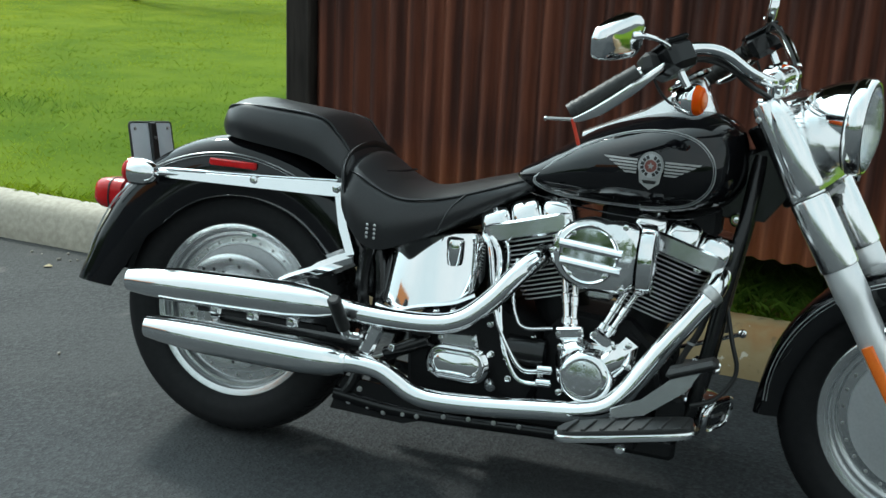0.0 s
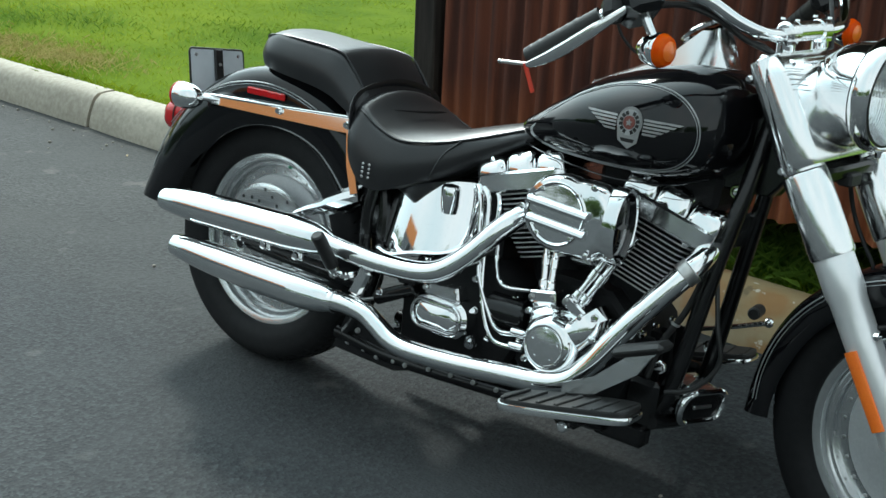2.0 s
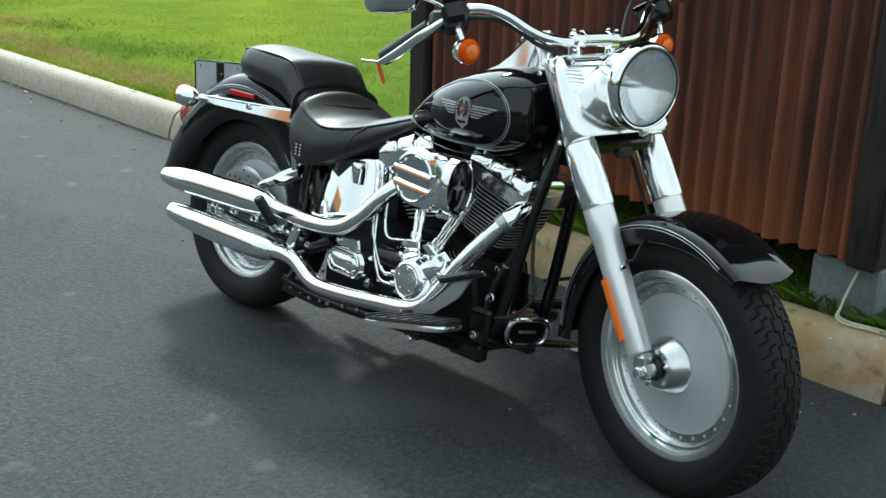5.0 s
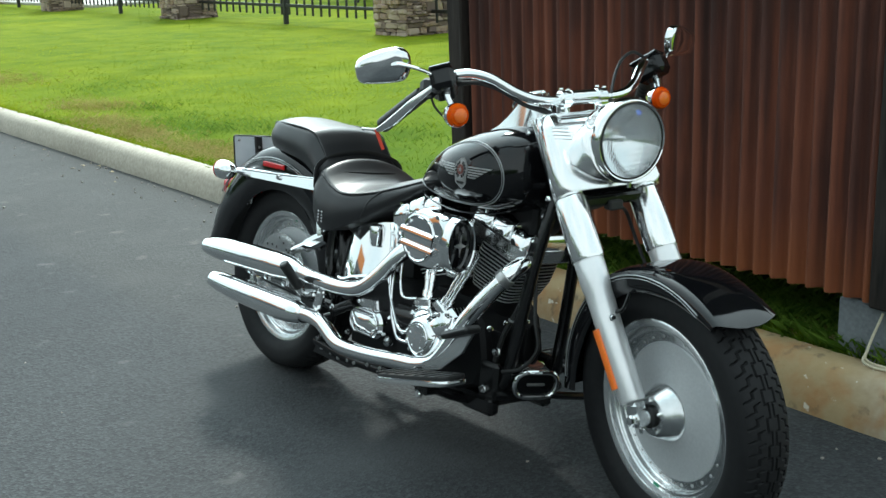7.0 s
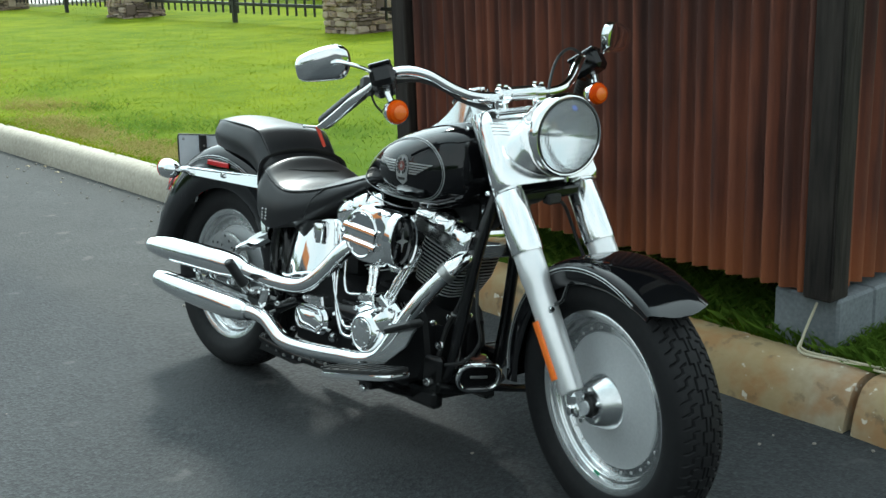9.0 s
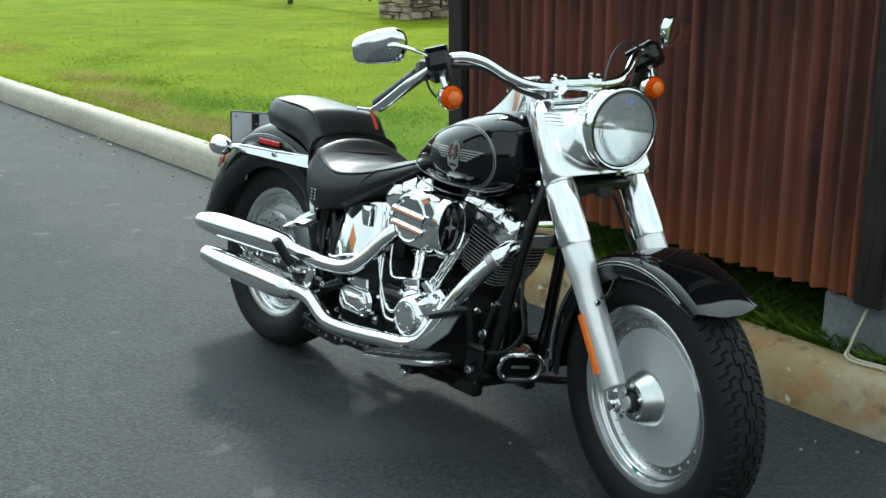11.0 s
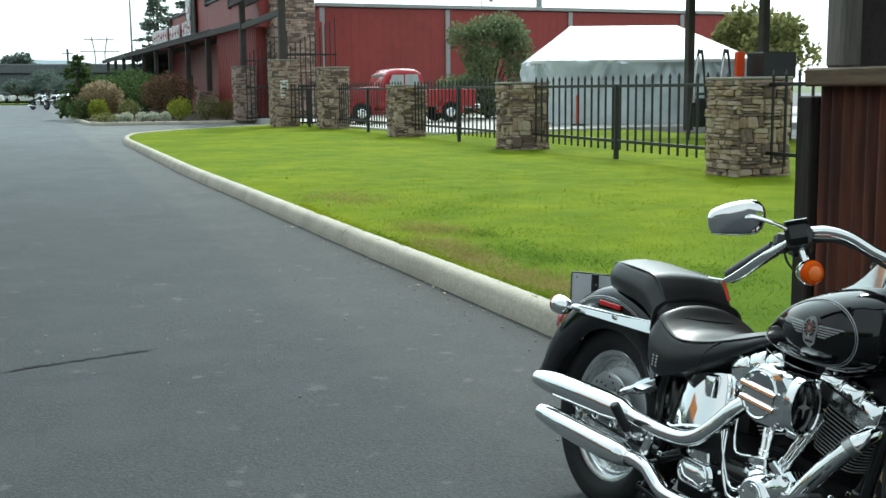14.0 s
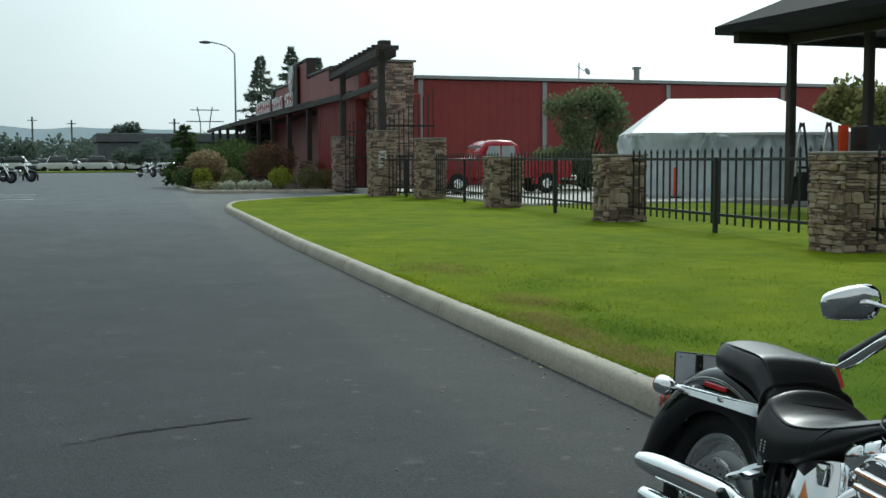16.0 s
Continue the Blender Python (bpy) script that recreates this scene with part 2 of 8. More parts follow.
def stained_kerb():
    m = surface("rust_stained_concrete", (0.30, 0.268, 0.215), (0.50, 0.455, 0.375), 0.88, grain=45, blotch=2.2, bump=0.3, depth=0.004, detail=5.0)
    n, l, p = m.node_tree.nodes, m.node_tree.links, m.node_tree.nodes["Principled BSDF"]
    old = p.inputs["Base Color"].links[0].from_socket
    geo = n.new("ShaderNodeNewGeometry")
    sep = n.new("ShaderNodeSeparateXYZ")
    l.new(geo.outputs["Position"], sep.inputs[0])
    grow = n.new("ShaderNodeMapRange")
    grow.inputs["From Min"].default_value, grow.inputs["From Max"].default_value = -1.1, 0.2
    l.new(sep.outputs[0], grow.inputs["Value"])
    last = old
    for scale, lo, hi, colour, amount in ((1.6, 0.22, 0.50, (0.36, 0.25, 0.105), 0.80), (7.0, 0.47, 0.62, (0.33, 0.15, 0.045), 0.62), (16.0, 0.60, 0.70, (0.10, 0.08, 0.05), 0.6), (23.0, 0.66, 0.70, (0.72, 0.68, 0.58), 0.8)):
        t = n.new("ShaderNodeTexNoise")
        t.inputs["Scale"].default_value, t.inputs["Detail"].default_value = scale, 4.0
        l.new(geo.outputs["Position"], t.inputs["Vector"])
        mr = n.new("ShaderNodeMapRange")
        mr.inputs["From Min"].default_value, mr.inputs["From Max"].default_value, mr.inputs["To Max"].default_value = lo, hi, amount
        l.new(t.outputs["Fac"], mr.inputs["Value"])
        mu = n.new("ShaderNodeMath")
        mu.operation = "MULTIPLY"
        l.new(mr.outputs[0], mu.inputs[0])
        l.new(grow.outputs[0], mu.inputs[1])
        mx = n.new("ShaderNodeMix")
        mx.data_type = "RGBA"
        mx.inputs["B"].default_value = (*colour, 1)
        l.new(mu.outputs[0], mx.inputs["Factor"])
        l.new(last, mx.inputs["A"])
        last = mx.outputs["Result"]
    l.new(last, p.inputs["Base Color"])
    return m


M_kerb_stained = stained_kerb()
M_block = surface("concrete_block", (0.13, 0.146, 0.16), (0.22, 0.24, 0.255), 0.9, grain=90, blotch=6, bump=0.4, depth=0.003)
M_concrete = surface("pale_concrete", (0.42, 0.41, 0.38), (0.6, 0.58, 0.54), 0.85, grain=8, blotch=0.4, bump=0.1)
M_soil = surface("lawn_soil", (0.070, 0.124, 0.006), (0.165, 0.212, 0.014), 0.9, grain=2.6, blotch=0.55, bump=0.12, depth=0.02, spec=0.03, detail=14.0)
M_grass = leaf_material("grass_blades", (0.080, 0.146, 0.0045), (0.272, 0.320, 0.014), 0.16)


def tint_along_lawn(m):
    """Tints the colour along x: darker and greener by the shed, lighter and yellower further along."""
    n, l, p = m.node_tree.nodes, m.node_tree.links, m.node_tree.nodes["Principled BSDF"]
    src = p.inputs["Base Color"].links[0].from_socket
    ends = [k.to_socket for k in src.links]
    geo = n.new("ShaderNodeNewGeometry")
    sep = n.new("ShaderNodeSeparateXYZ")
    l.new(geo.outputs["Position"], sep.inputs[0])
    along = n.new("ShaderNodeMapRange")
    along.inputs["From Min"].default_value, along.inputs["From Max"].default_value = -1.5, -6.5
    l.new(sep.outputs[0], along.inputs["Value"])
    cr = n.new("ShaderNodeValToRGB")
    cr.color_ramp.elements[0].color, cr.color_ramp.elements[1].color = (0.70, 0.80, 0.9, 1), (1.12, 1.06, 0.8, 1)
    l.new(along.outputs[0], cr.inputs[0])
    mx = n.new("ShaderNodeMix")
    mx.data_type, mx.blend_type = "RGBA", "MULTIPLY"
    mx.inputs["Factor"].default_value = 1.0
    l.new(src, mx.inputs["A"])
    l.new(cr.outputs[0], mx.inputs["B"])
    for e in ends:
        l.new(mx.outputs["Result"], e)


tint_along_lawn(M_soil)
tint_along_lawn(M_grass)
# darker grass colour: shade at the shed foot is mixed in; clumps share it
M_darkgrass = leaf_material("dark_grass", (0.065, 0.125, 0.016), (0.17, 0.27, 0.040))
M_drygrass = leaf_material("dry_grass", (0.25, 0.20, 0.07), (0.40, 0.34, 0.14))
M_post = surface("weathered_dark_timber", (0.012, 0.010, 0.009), (0.052, 0.043, 0.036), 0.85, grain=50, blotch=5, stretch=(1, 1, 0.12), bump=0.7, depth=0.008, spec=0.25)
M_cap = surface("stained_timber_board", (0.075, 0.045, 0.022), (0.21, 0.135, 0.07), 0.65, grain=38, blotch=5, stretch=(0.12, 1, 1), bump=0.7, depth=0.008)
M_greypost = surface("grey_weathered_timber", (0.13, 0.115, 0.10), (0.28, 0.25, 0.22), 0.85, grain=60, blotch=6, stretch=(1, 1, 0.08), bump=0.4)
M_darkwood = surface("dark_brown_timber", (0.034, 0.029, 0.027), (0.075, 0.062, 0.055), 0.75, grain=40, blotch=3, bump=0.2)
M_darkroof = surface("dark_roof_boards", (0.016, 0.016, 0.017), (0.030, 0.030, 0.032), 0.85, grain=20, blotch=1, bump=0.2, spec=0.2)
M_iron = surface("black_painted_iron", (0.010, 0.010, 0.011), (0.022, 0.022, 0.023), 0.45, grain=80, blotch=5, bump=0.05)
M_stone = surface("ledge_stone", (0.163, 0.116, 0.099), (0.499, 0.387, 0.318), 0.88, grain=16, blotch=4, bump=0.5, depth=0.012, pieces=0.55)
_ramp = next(n_ for n_ in M_stone.node_tree.nodes if n_.type == "VALTORGB").color_ramp
_ramp.elements.new(0.44).color = (0.318, 0.237, 0.202, 1)
_ramp.elements.new(0.52).color = (0.499, 0.318, 0.198, 1)
_ramp.elements.new(0.58).color = (0.361, 0.314, 0.288, 1)
M_mortar = surface("dark_mortar", (0.11, 0.10, 0.09), (0.18, 0.165, 0.15), 0.95, grain=40, bump=0.4)
M_stonecap = surface("stone_slab", (0.20, 0.18, 0.155), (0.32, 0.29, 0.25), 0.85, grain=20, blotch=3, bump=0.4)
M_redwall = surface("red_metal_siding", (0.23, 0.030, 0.028), (0.31, 0.045, 0.040), 0.5, grain=3, blotch=0.5, bump=0.05)
M_trim = surface("grey_metal_trim", (0.28, 0.29, 0.29), (0.38, 0.39, 0.39), 0.5, grain=10, blotch=1, bump=0.05)
M_vinylwall = surface("grey_white_vinyl", (0.47, 0.535, 0.575), (0.68, 0.73, 0.76), 0.45, grain=3, blotch=0.9, bump=0.2, depth=0.05)
M_white = surface("white_vinyl", (0.72, 0.74, 0.76), (0.82, 0.83, 0.84), 0.45, grain=4, blotch=0.8, bump=0.05)
M_signwhite = surface("white_sign_paint", (0.7, 0.7, 0.7), (0.82, 0.82, 0.82), 0.5, grain=20, bump=0.0)
M_redpaint = surface("red_car_paint", (0.36, 0.005, 0.014), (0.46, 0.008, 0.022), 0.25, grain=5, blotch=1, coat=0.5, bump=0.0)
M_carwhite = surface("white_car_paint", (0.7, 0.7, 0.7), (0.8, 0.8, 0.8), 0.3, grain=5, coat=0.8, bump=0)
M_carsilver = surface("silver_car_paint", (0.35, 0.37, 0.38), (0.45, 0.46, 0.47), 0.3, metal=0.6, grain=5, coat=0.8, bump=0)
M_orange = surface("orange_plastic", (0.75, 0.055, 0.008), (0.85, 0.085, 0.014), 0.5, grain=20, bump=0)
M_leafgreen = leaf_material("green_leaves", (0.045, 0.078, 0.028), (0.125, 0.185, 0.065))
M_leafgold = leaf_material("golden_shrub_leaves", (0.20, 0.24, 0.03), (0.42, 0.45, 0.08))
M_leafolive = leaf_material("olive_leaves", (0.125, 0.138, 0.050), (0.29, 0.285, 0.12))
M_leafdark = leaf_material("dark_tinged_leaves", (0.100, 0.140, 0.070), (0.235, 0.275, 0.150))
M_leafred = leaf_material("reddish_shrub_leaves", (0.085, 0.05, 0.034), (0.20, 0.12, 0.075))
M_leafpale = leaf_material("pale_grey_leaves", (0.44, 0.47, 0.36), (0.66, 0.68, 0.58))
M_leaftan = leaf_material("tan_grass_plumes", (0.24, 0.19, 0.11), (0.42, 0.34, 0.22))
# needles of the distant conifers, with haze painted into the pale green
M_conifer = leaf_material("hazy_conifer_needles", (0.15, 0.20, 0.165), (0.30, 0.36, 0.28))
M_bark = surface("tree_bark", (0.04, 0.03, 0.02), (0.10, 0.08, 0.06), 0.9, grain=30, stretch=(1, 1, 0.2), bump=0.5)
M_orangewall = surface("reflection_orange", (0.66, 0.22, 0.06), (0.76, 0.29, 0.09), 0.6, grain=6, blotch=0.8, bump=0.1)
M_mulch = surface("bark_mulch", (0.035, 0.022, 0.015), (0.09, 0.06, 0.04), 0.95, grain=30, bump=0.6, depth=0.02)
# distance haze is painted into the hills as a pale blue-grey base colour
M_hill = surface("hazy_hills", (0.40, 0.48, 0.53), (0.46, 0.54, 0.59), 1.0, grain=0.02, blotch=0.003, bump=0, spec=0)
# leaf colour for far trees, greyed and lifted to hold the haze
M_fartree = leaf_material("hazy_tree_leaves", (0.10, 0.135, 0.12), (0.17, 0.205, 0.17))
M_slate = surface("grey_roofing", (0.10, 0.11, 0.12), (0.15, 0.16, 0.17), 0.8, grain=2, bump=0.1)
M_chrome = surface("chrome", (0.89, 0.90, 0.91), (0.96, 0.96, 0.96), 0.06, metal=1.0, grain=9, blotch=4, bump=0.0, rough_var=0.05)
M_satinchrome = surface("satin_chrome", (0.88, 0.89, 0.90), (0.95, 0.95, 0.95), 0.17, metal=1.0, grain=30, blotch=6, bump=0.02, depth=0.001)
M_satin = surface("polished_aluminium", (0.72, 0.73, 0.74), (0.84, 0.85, 0.85), 0.24, metal=1.0, grain=70, blotch=7, bump=0.04, depth=0.001)
M_forksilver = surface("satin_silver_fork", (0.93, 0.94, 0.945), (0.975, 0.975, 0.975), 0.17, metal=1.0, grain=40, blotch=6, bump=0.02, depth=0.001, rough_var=0.04)
M_forkleg = surface("satin_silver_leg", (0.82, 0.83, 0.84), (0.90, 0.90, 0.90), 0.29, metal=0.6, grain=40, blotch=6, bump=0.02, depth=0.001, rough_var=0.04)
M_cast = surface("silver_wheel_casting", (0.50, 0.51, 0.52), (0.60, 0.61, 0.62), 0.50, metal=0.35, grain=160, blotch=5, bump=0.05, depth=0.001, rough_var=0.05)
M_steel = surface("brushed_brake_steel", (0.42, 0.42, 0.42), (0.60, 0.60, 0.59), 0.35, metal=1.0, grain=90, bump=0.05)
M_paint = surface("gloss_black_paint", (0.003, 0.003, 0.004), (0.006, 0.006, 0.007), 0.06, grain=12, blotch=3, bump=0.0, rough_var=0.02)
M_frame = surface("black_frame_paint", (0.003, 0.003, 0.003), (0.007, 0.007, 0.008), 0.24, grain=20, blotch=5, bump=0.02, coat=0.25, spec=0.35)
M_wrinkle = surface("wrinkle_black_engine", (0.003, 0.003, 0.0035), (0.008, 0.008, 0.009), 0.55, grain=260, blotch=8, bump=0.3, depth=0.002, spec=0.22)
M_finedge = surface("machined_fin_edge", (0.45, 0.45, 0.45), (0.62, 0.62, 0.62), 0.42, metal=0.8, grain=40, bump=0.0)
M_leather = surface("black_vinyl_leather", (0.011, 0.011, 0.012), (0.024, 0.024, 0.026), 0.34, grain=420, blotch=6, bump=0.12, depth=0.001, rough_var=0.10)
M_rubber = surface("tyre_rubber", (0.005, 0.005, 0.006), (0.012, 0.012, 0.013), 0.68, grain=60, blotch=4, bump=0.1, depth=0.002, spec=0.3)
M_rimdark = surface("grey_alloy_rim", (0.10, 0.10, 0.11), (0.20, 0.20, 0.21), 0.4, metal=0.7, grain=30, bump=0)
M_hose = surface("black_rubber_hose", (0.010, 0.010, 0.010), (0.02, 0.02, 0.02), 0.5, grain=100, bump=0.05)
M_lens_orange = surface("amber_lens", (0.92, 0.055, 0.002), (1.0, 0.16, 0.005), 0.16, grain=60, blotch=14, bump=0.25, depth=0.003, coat=0.1, spec=0.3, trans=0.25)
M_lens_orange.node_tree.nodes["Principled BSDF"].inputs["IOR"].default_value = 1.15
M_lens_red = surface("red_lens", (0.40, 0.004, 0.007), (0.52, 0.008, 0.010), 0.25, grain=60, blotch=14, bump=0.2, depth=0.003, coat=0.2, spec=0.3)
M_reflector = surface("amber_reflector", (0.86, 0.15, 0.010), (0.95, 0.22, 0.018), 0.3, grain=300, blotch=20, bump=0.2, depth=0.002, coat=0.5)
M_plate = surface("plate_metal", (0.62, 0.66, 0.70), (0.74, 0.78, 0.82), 0.35, grain=20, blotch=6, bump=0.05)
M_stripe = surface("silver_pinstripe", (0.42, 0.43, 0.44), (0.55, 0.56, 0.57), 0.35, metal=0.6, grain=50, bump=0)
M_badge = surface("silver_badge", (0.34, 0.34, 0.34), (0.46, 0.46, 0.46), 0.45, metal=0.7, grain=60, bump=0.05)
M_badgered = surface("red_badge_enamel", (0.17, 0.05, 0.04), (0.24, 0.07, 0.055), 0.35, grain=60, bump=0)
M_tag = surface("red_tag", (0.62, 0.04, 0.02), (0.75, 0.07, 0.03), 0.5, grain=30, bump=0)
M_blue = surface("blue_sticker", (0.03, 0.10, 0.6), (0.05, 0.15, 0.7), 0.4, grain=30, bump=0)
M_green = surface("green_sticker", (0.0, 0.20, 0.09), (0.01, 0.28, 0.13), 0.5, grain=30, bump=0)
M_litter = surface("yellowed_litter", (0.22, 0.165, 0.07), (0.38, 0.30, 0.14), 0.6, grain=60, bump=0.2)
M_cord = surface("cream_cord", (0.5, 0.46, 0.32), (0.62, 0.58, 0.44), 0.6, grain=60, bump=0)
M_mirror = surface("mirror_glass", (0.86, 0.87, 0.88), (0.9, 0.9, 0.9), 0.02, metal=1.0, grain=4, bump=0, rough_var=0.01)
M_glass = glass_material("clear_glass")
M_autoglass = surface("tinted_car_glass", (0.03, 0.035, 0.04), (0.05, 0.055, 0.06), 0.08, grain=4, coat=1.0, bump=0)
# truck windows: the sky's reflection is painted in as a pale base colour
M_truckglass = surface("sky_painted_glass", (0.30, 0.33, 0.34), (0.42, 0.45, 0.46), 0.12, grain=4, coat=1.0, bump=0)
M_tar = surface("tar_crack", (0.024, 0.025, 0.026), (0.040, 0.041, 0.042), 0.9, grain=30, bump=0.2, spec=0.05)

# ---- mesh helpers ----
def mesh_data(name, shape, material, angle=35.0):
    V, F = shape
    me = bpy.data.meshes.new(name)
    me.from_pydata([tuple(v) for v in V], [], [tuple(f) for f in F])
    me.materials.append(material)
    me.validate()
    if angle:
        me.shade_smooth()
        me.set_sharp_from_angle(angle=radians(angle))
    return me


def part(name, shape, material, parent=None, label="", m=None, angle=35.0):
    """Links a shape as one mesh object under a thing or a part."""
    ob = new(name, shape if isinstance(shape, bpy.types.Mesh) else mesh_data(name, shape, material, angle))
    if parent is not None:
        ob.parent = parent
    if m is not None:
        ob.matrix_basis = m
    return tagged(ob, label)


def thing(name, label, category, m=None, group="", kind=""):
    ob = new(name)
    ob.empty_display_size = 0.1
    if m is not None:
        ob.matrix_basis = m
    return tagged(ob, label, category, group, kind)


def solid(name, shape, material, label, category, m=None, group="", kind="", angle=35.0):
    ob = part(name, shape, material, None, "", m, angle)
    return tagged(ob, label, category, group, kind)


def join(*shapes):
    V, F = [], []
    for v, f in shapes:
        k = len(V)
        V.extend(v)
        F.extend([tuple(i + k for i in q) for q in f])
    return V, F


def moved(shape, m):
    return [tuple(m @ Vector(v)) for v in shape[0]], shape[1]


def box(c, s, b=0.004):
    """A box with chamfered edges: centre, size, chamfer."""
    h = [x / 2 for x in s]
    b = min(b, *(0.45 * x for x in s))
    V, idx = [], {}
    for sx in (-1, 1):
        for sy in (-1, 1):
            for sz in (-1, 1):
                for ax in range(3):
                    q = [sx * h[0], sy * h[1], sz * h[2]]
                    for k in range(3):
                        if k != ax:
                            q[k] -= (sx, sy, sz)[k] * b
                    idx[sx, sy, sz, ax] = len(V)
                    V.append((c[0] + q[0], c[1] + q[1], c[2] + q[2]))
    F = []
    for ax in range(3):
        o = [k for k in range(3) if k != ax]
        for s0 in (-1, 1):
            quad = []
            for a, d in ((-1, -1), (1, -1), (1, 1), (-1, 1)):
                k = [0, 0, 0]
                k[ax], k[o[0]], k[o[1]] = s0, a, d
                quad.append(idx[(*k, ax)])
            F.append(quad if (s0 > 0) == (ax != 1) else quad[::-1])
    for ax in range(3):
        o = [k for k in range(3) if k != ax]
        for a in (-1, 1):
            for d in (-1, 1):
                lo, hi = [0, 0, 0], [0, 0, 0]
                for k, e in ((lo, -1), (hi, 1)):
                    k[ax], k[o[0]], k[o[1]] = e, a, d
                q = [idx[(*lo, o[0])], idx[(*hi, o[0])], idx[(*hi, o[1])], idx[(*lo, o[1])]]
                F.append(q if (a * d > 0) == (ax != 1) else q[::-1])
    for sx in (-1, 1):
        for sy in (-1, 1):
            for sz in (-1, 1):
                t = [idx[sx, sy, sz, 0], idx[sx, sy, sz, 1], idx[sx, sy, sz, 2]]
                F.append(t if sx * sy * sz > 0 else t[::-1])
    return V, F


def axes_of(axis):
    a = Vector(axis).normalized()
    u = a.orthogonal().normalized()
    return a, u, a.cross(u)


def lathe(prof, c=(0, 0, 0), axis=(0, 0, 1), segs=32):
    """A turned shape: prof holds (radius, height along the axis)."""
    a, u, w = axes_of(axis)
    c = Vector(c)
    V, F, rings = [], [], []
    for r, h in prof:
        if r < 1e-6:
            rings.append([len(V)] * segs)
            V.append(tuple(c + a * h))
        else:
            rings.append(list(range(len(V), len(V) + segs)))
            for k in range(segs):
                t = 2 * math.pi * k / segs
                V.append(tuple(c + a * h + (u * math.cos(t) + w * math.sin(t)) * r))
    for p, q in zip(rings, rings[1:]):
        for k in range(segs):
            j = (k + 1) % segs
            f = []
            for i in (p[k], p[j], q[j], q[k]):
                if i not in f:
                    f.append(i)
            if len(f) > 2:
                F.append(f)
    return V, F


def cyl(a, b, r, segs=20, bev=0.0, r2=None):
    a, b = Vector(a), Vector(b)
    L = (b - a).length
    r2 = r if r2 is None else r2
    bev = min(bev, r * 0.6, L * 0.4)
    if bev:
        pr = [(0, 0), (r - bev, 0), (r, bev), (r2, L - bev), (r2 - bev, L), (0, L)]
    else:
        pr = [(0, 0), (r, 0), (r2, L), (0, L)]
    return lathe(pr, a, b - a, segs)


def spline(pts, n=8):
    """Points along a smooth curve through pts."""
    P = [Vector(p) for p in pts]
    P = [P[0] * 2 - P[1]] + P + [P[-1] * 2 - P[-2]]
    out = []
    for i in range(1, len(P) - 2):
        for k in range(n):
            t = k / n
            a, b, c, d = P[i - 1:i + 3]
            out.append(0.5 * (2 * b + (c - a) * t + (2 * a - 5 * b + 4 * c - d) * t * t + (3 * b - a - 3 * c + d) * t ** 3))
    out.append(P[-2])
    return out


def tube(pts, r, segs=10, n=6, caps=True, flat=1.0):
    """A pipe along a smooth curve; r is one radius or one for each point."""
    S = spline(pts, n) if n > 1 else [Vector(p) for p in pts]
    m = len(S)
    if isinstance(r, (list, tuple)):
        R = [float(x) for x in np.interp(np.linspace(0, len(r) - 1, m), range(len(r)), r)]
    else:
        R = [r] * m
    T = [(S[min(i + 1, m - 1)] - S[max(i - 1, 0)]).normalized() for i in range(m)]
    u = T[0].orthogonal().normalized()
    if flat != 1.0:
        u = Vector((0, 0, 1)) - T[0] * T[0].z
        u.normalize()
    V, F = [], []
    for i in range(m):
        u = (u - T[i] * u.dot(T[i])).normalized()
        w = T[i].cross(u)
        for k in range(segs):
            t = 2 * math.pi * k / segs
            V.append(tuple(S[i] + (u * math.cos(t) + w * math.sin(t) * flat) * R[i]))
    for i in range(m - 1):
        for k in range(segs):
            j = (k + 1) % segs
            F.append((i * segs + k, i * segs + j, (i + 1) * segs + j, (i + 1) * segs + k))
    if caps:
        F.append(tuple(range(segs))[::-1])
        F.append(tuple((m - 1) * segs + k for k in range(segs)))
    return V, F


def loft(rings, caps=True, closed=True):
    """A skin over rings of equally many points."""
    n = len(rings[0])
    V = [tuple(p) for r in rings for p in r]
    F = []
    for i in range(len(rings) - 1):
        for k in range(n if closed else n - 1):
            j = (k + 1) % n
            F.append((i * n + k, i * n + j, (i + 1) * n + j, (i + 1) * n + k))
    if caps and closed:
        F.append(tuple(range(n))[::-1])
        F.append(tuple((len(rings) - 1) * n + k for k in range(n)))
    return V, F


def prism(outline, y0, y1, bev=0.004, to=None, dome=0.0):
    """An outline in x and z, thick from y0 to y1, with eased edges. to: turns (x, y, z) into another place."""
    cx = sum(p[0] for p in outline) / len(outline)
    cz = sum(p[1] for p in outline) / len(outline)
    size = max(math.hypot(p[0] - cx, p[1] - cz) for p in outline)
    k = 1 - bev / max(size, 1e-6)
    s = 1 if y1 > y0 else -1
    rings = []
    for y, f in ((y0, k), (y0 + s * bev, 1), (y1 - s * bev, 1), (y1, k)):
        rings.append([(cx + (x - cx) * f, y, cz + (z - cz) * f) for x, z in outline])
    if dome:
        for f in (0.88, 0.7, 0.5, 0.3, 0.1):
            rings.append([(cx + (x - cx) * k * f, y1 + s * dome * (1 - f * f), cz + (z - cz) * k * f) for x, z in outline])
    sh = loft(rings)
    area = sum(a[0] * b[1] - b[0] * a[1] for a, b in zip(outline, outline[1:] + outline[:1]))
    if (area > 0) != (y1 < y0):
        sh = sh[0], [tuple(reversed(f)) for f in sh[1]]
    return moved(sh, to) if to is not None else sh


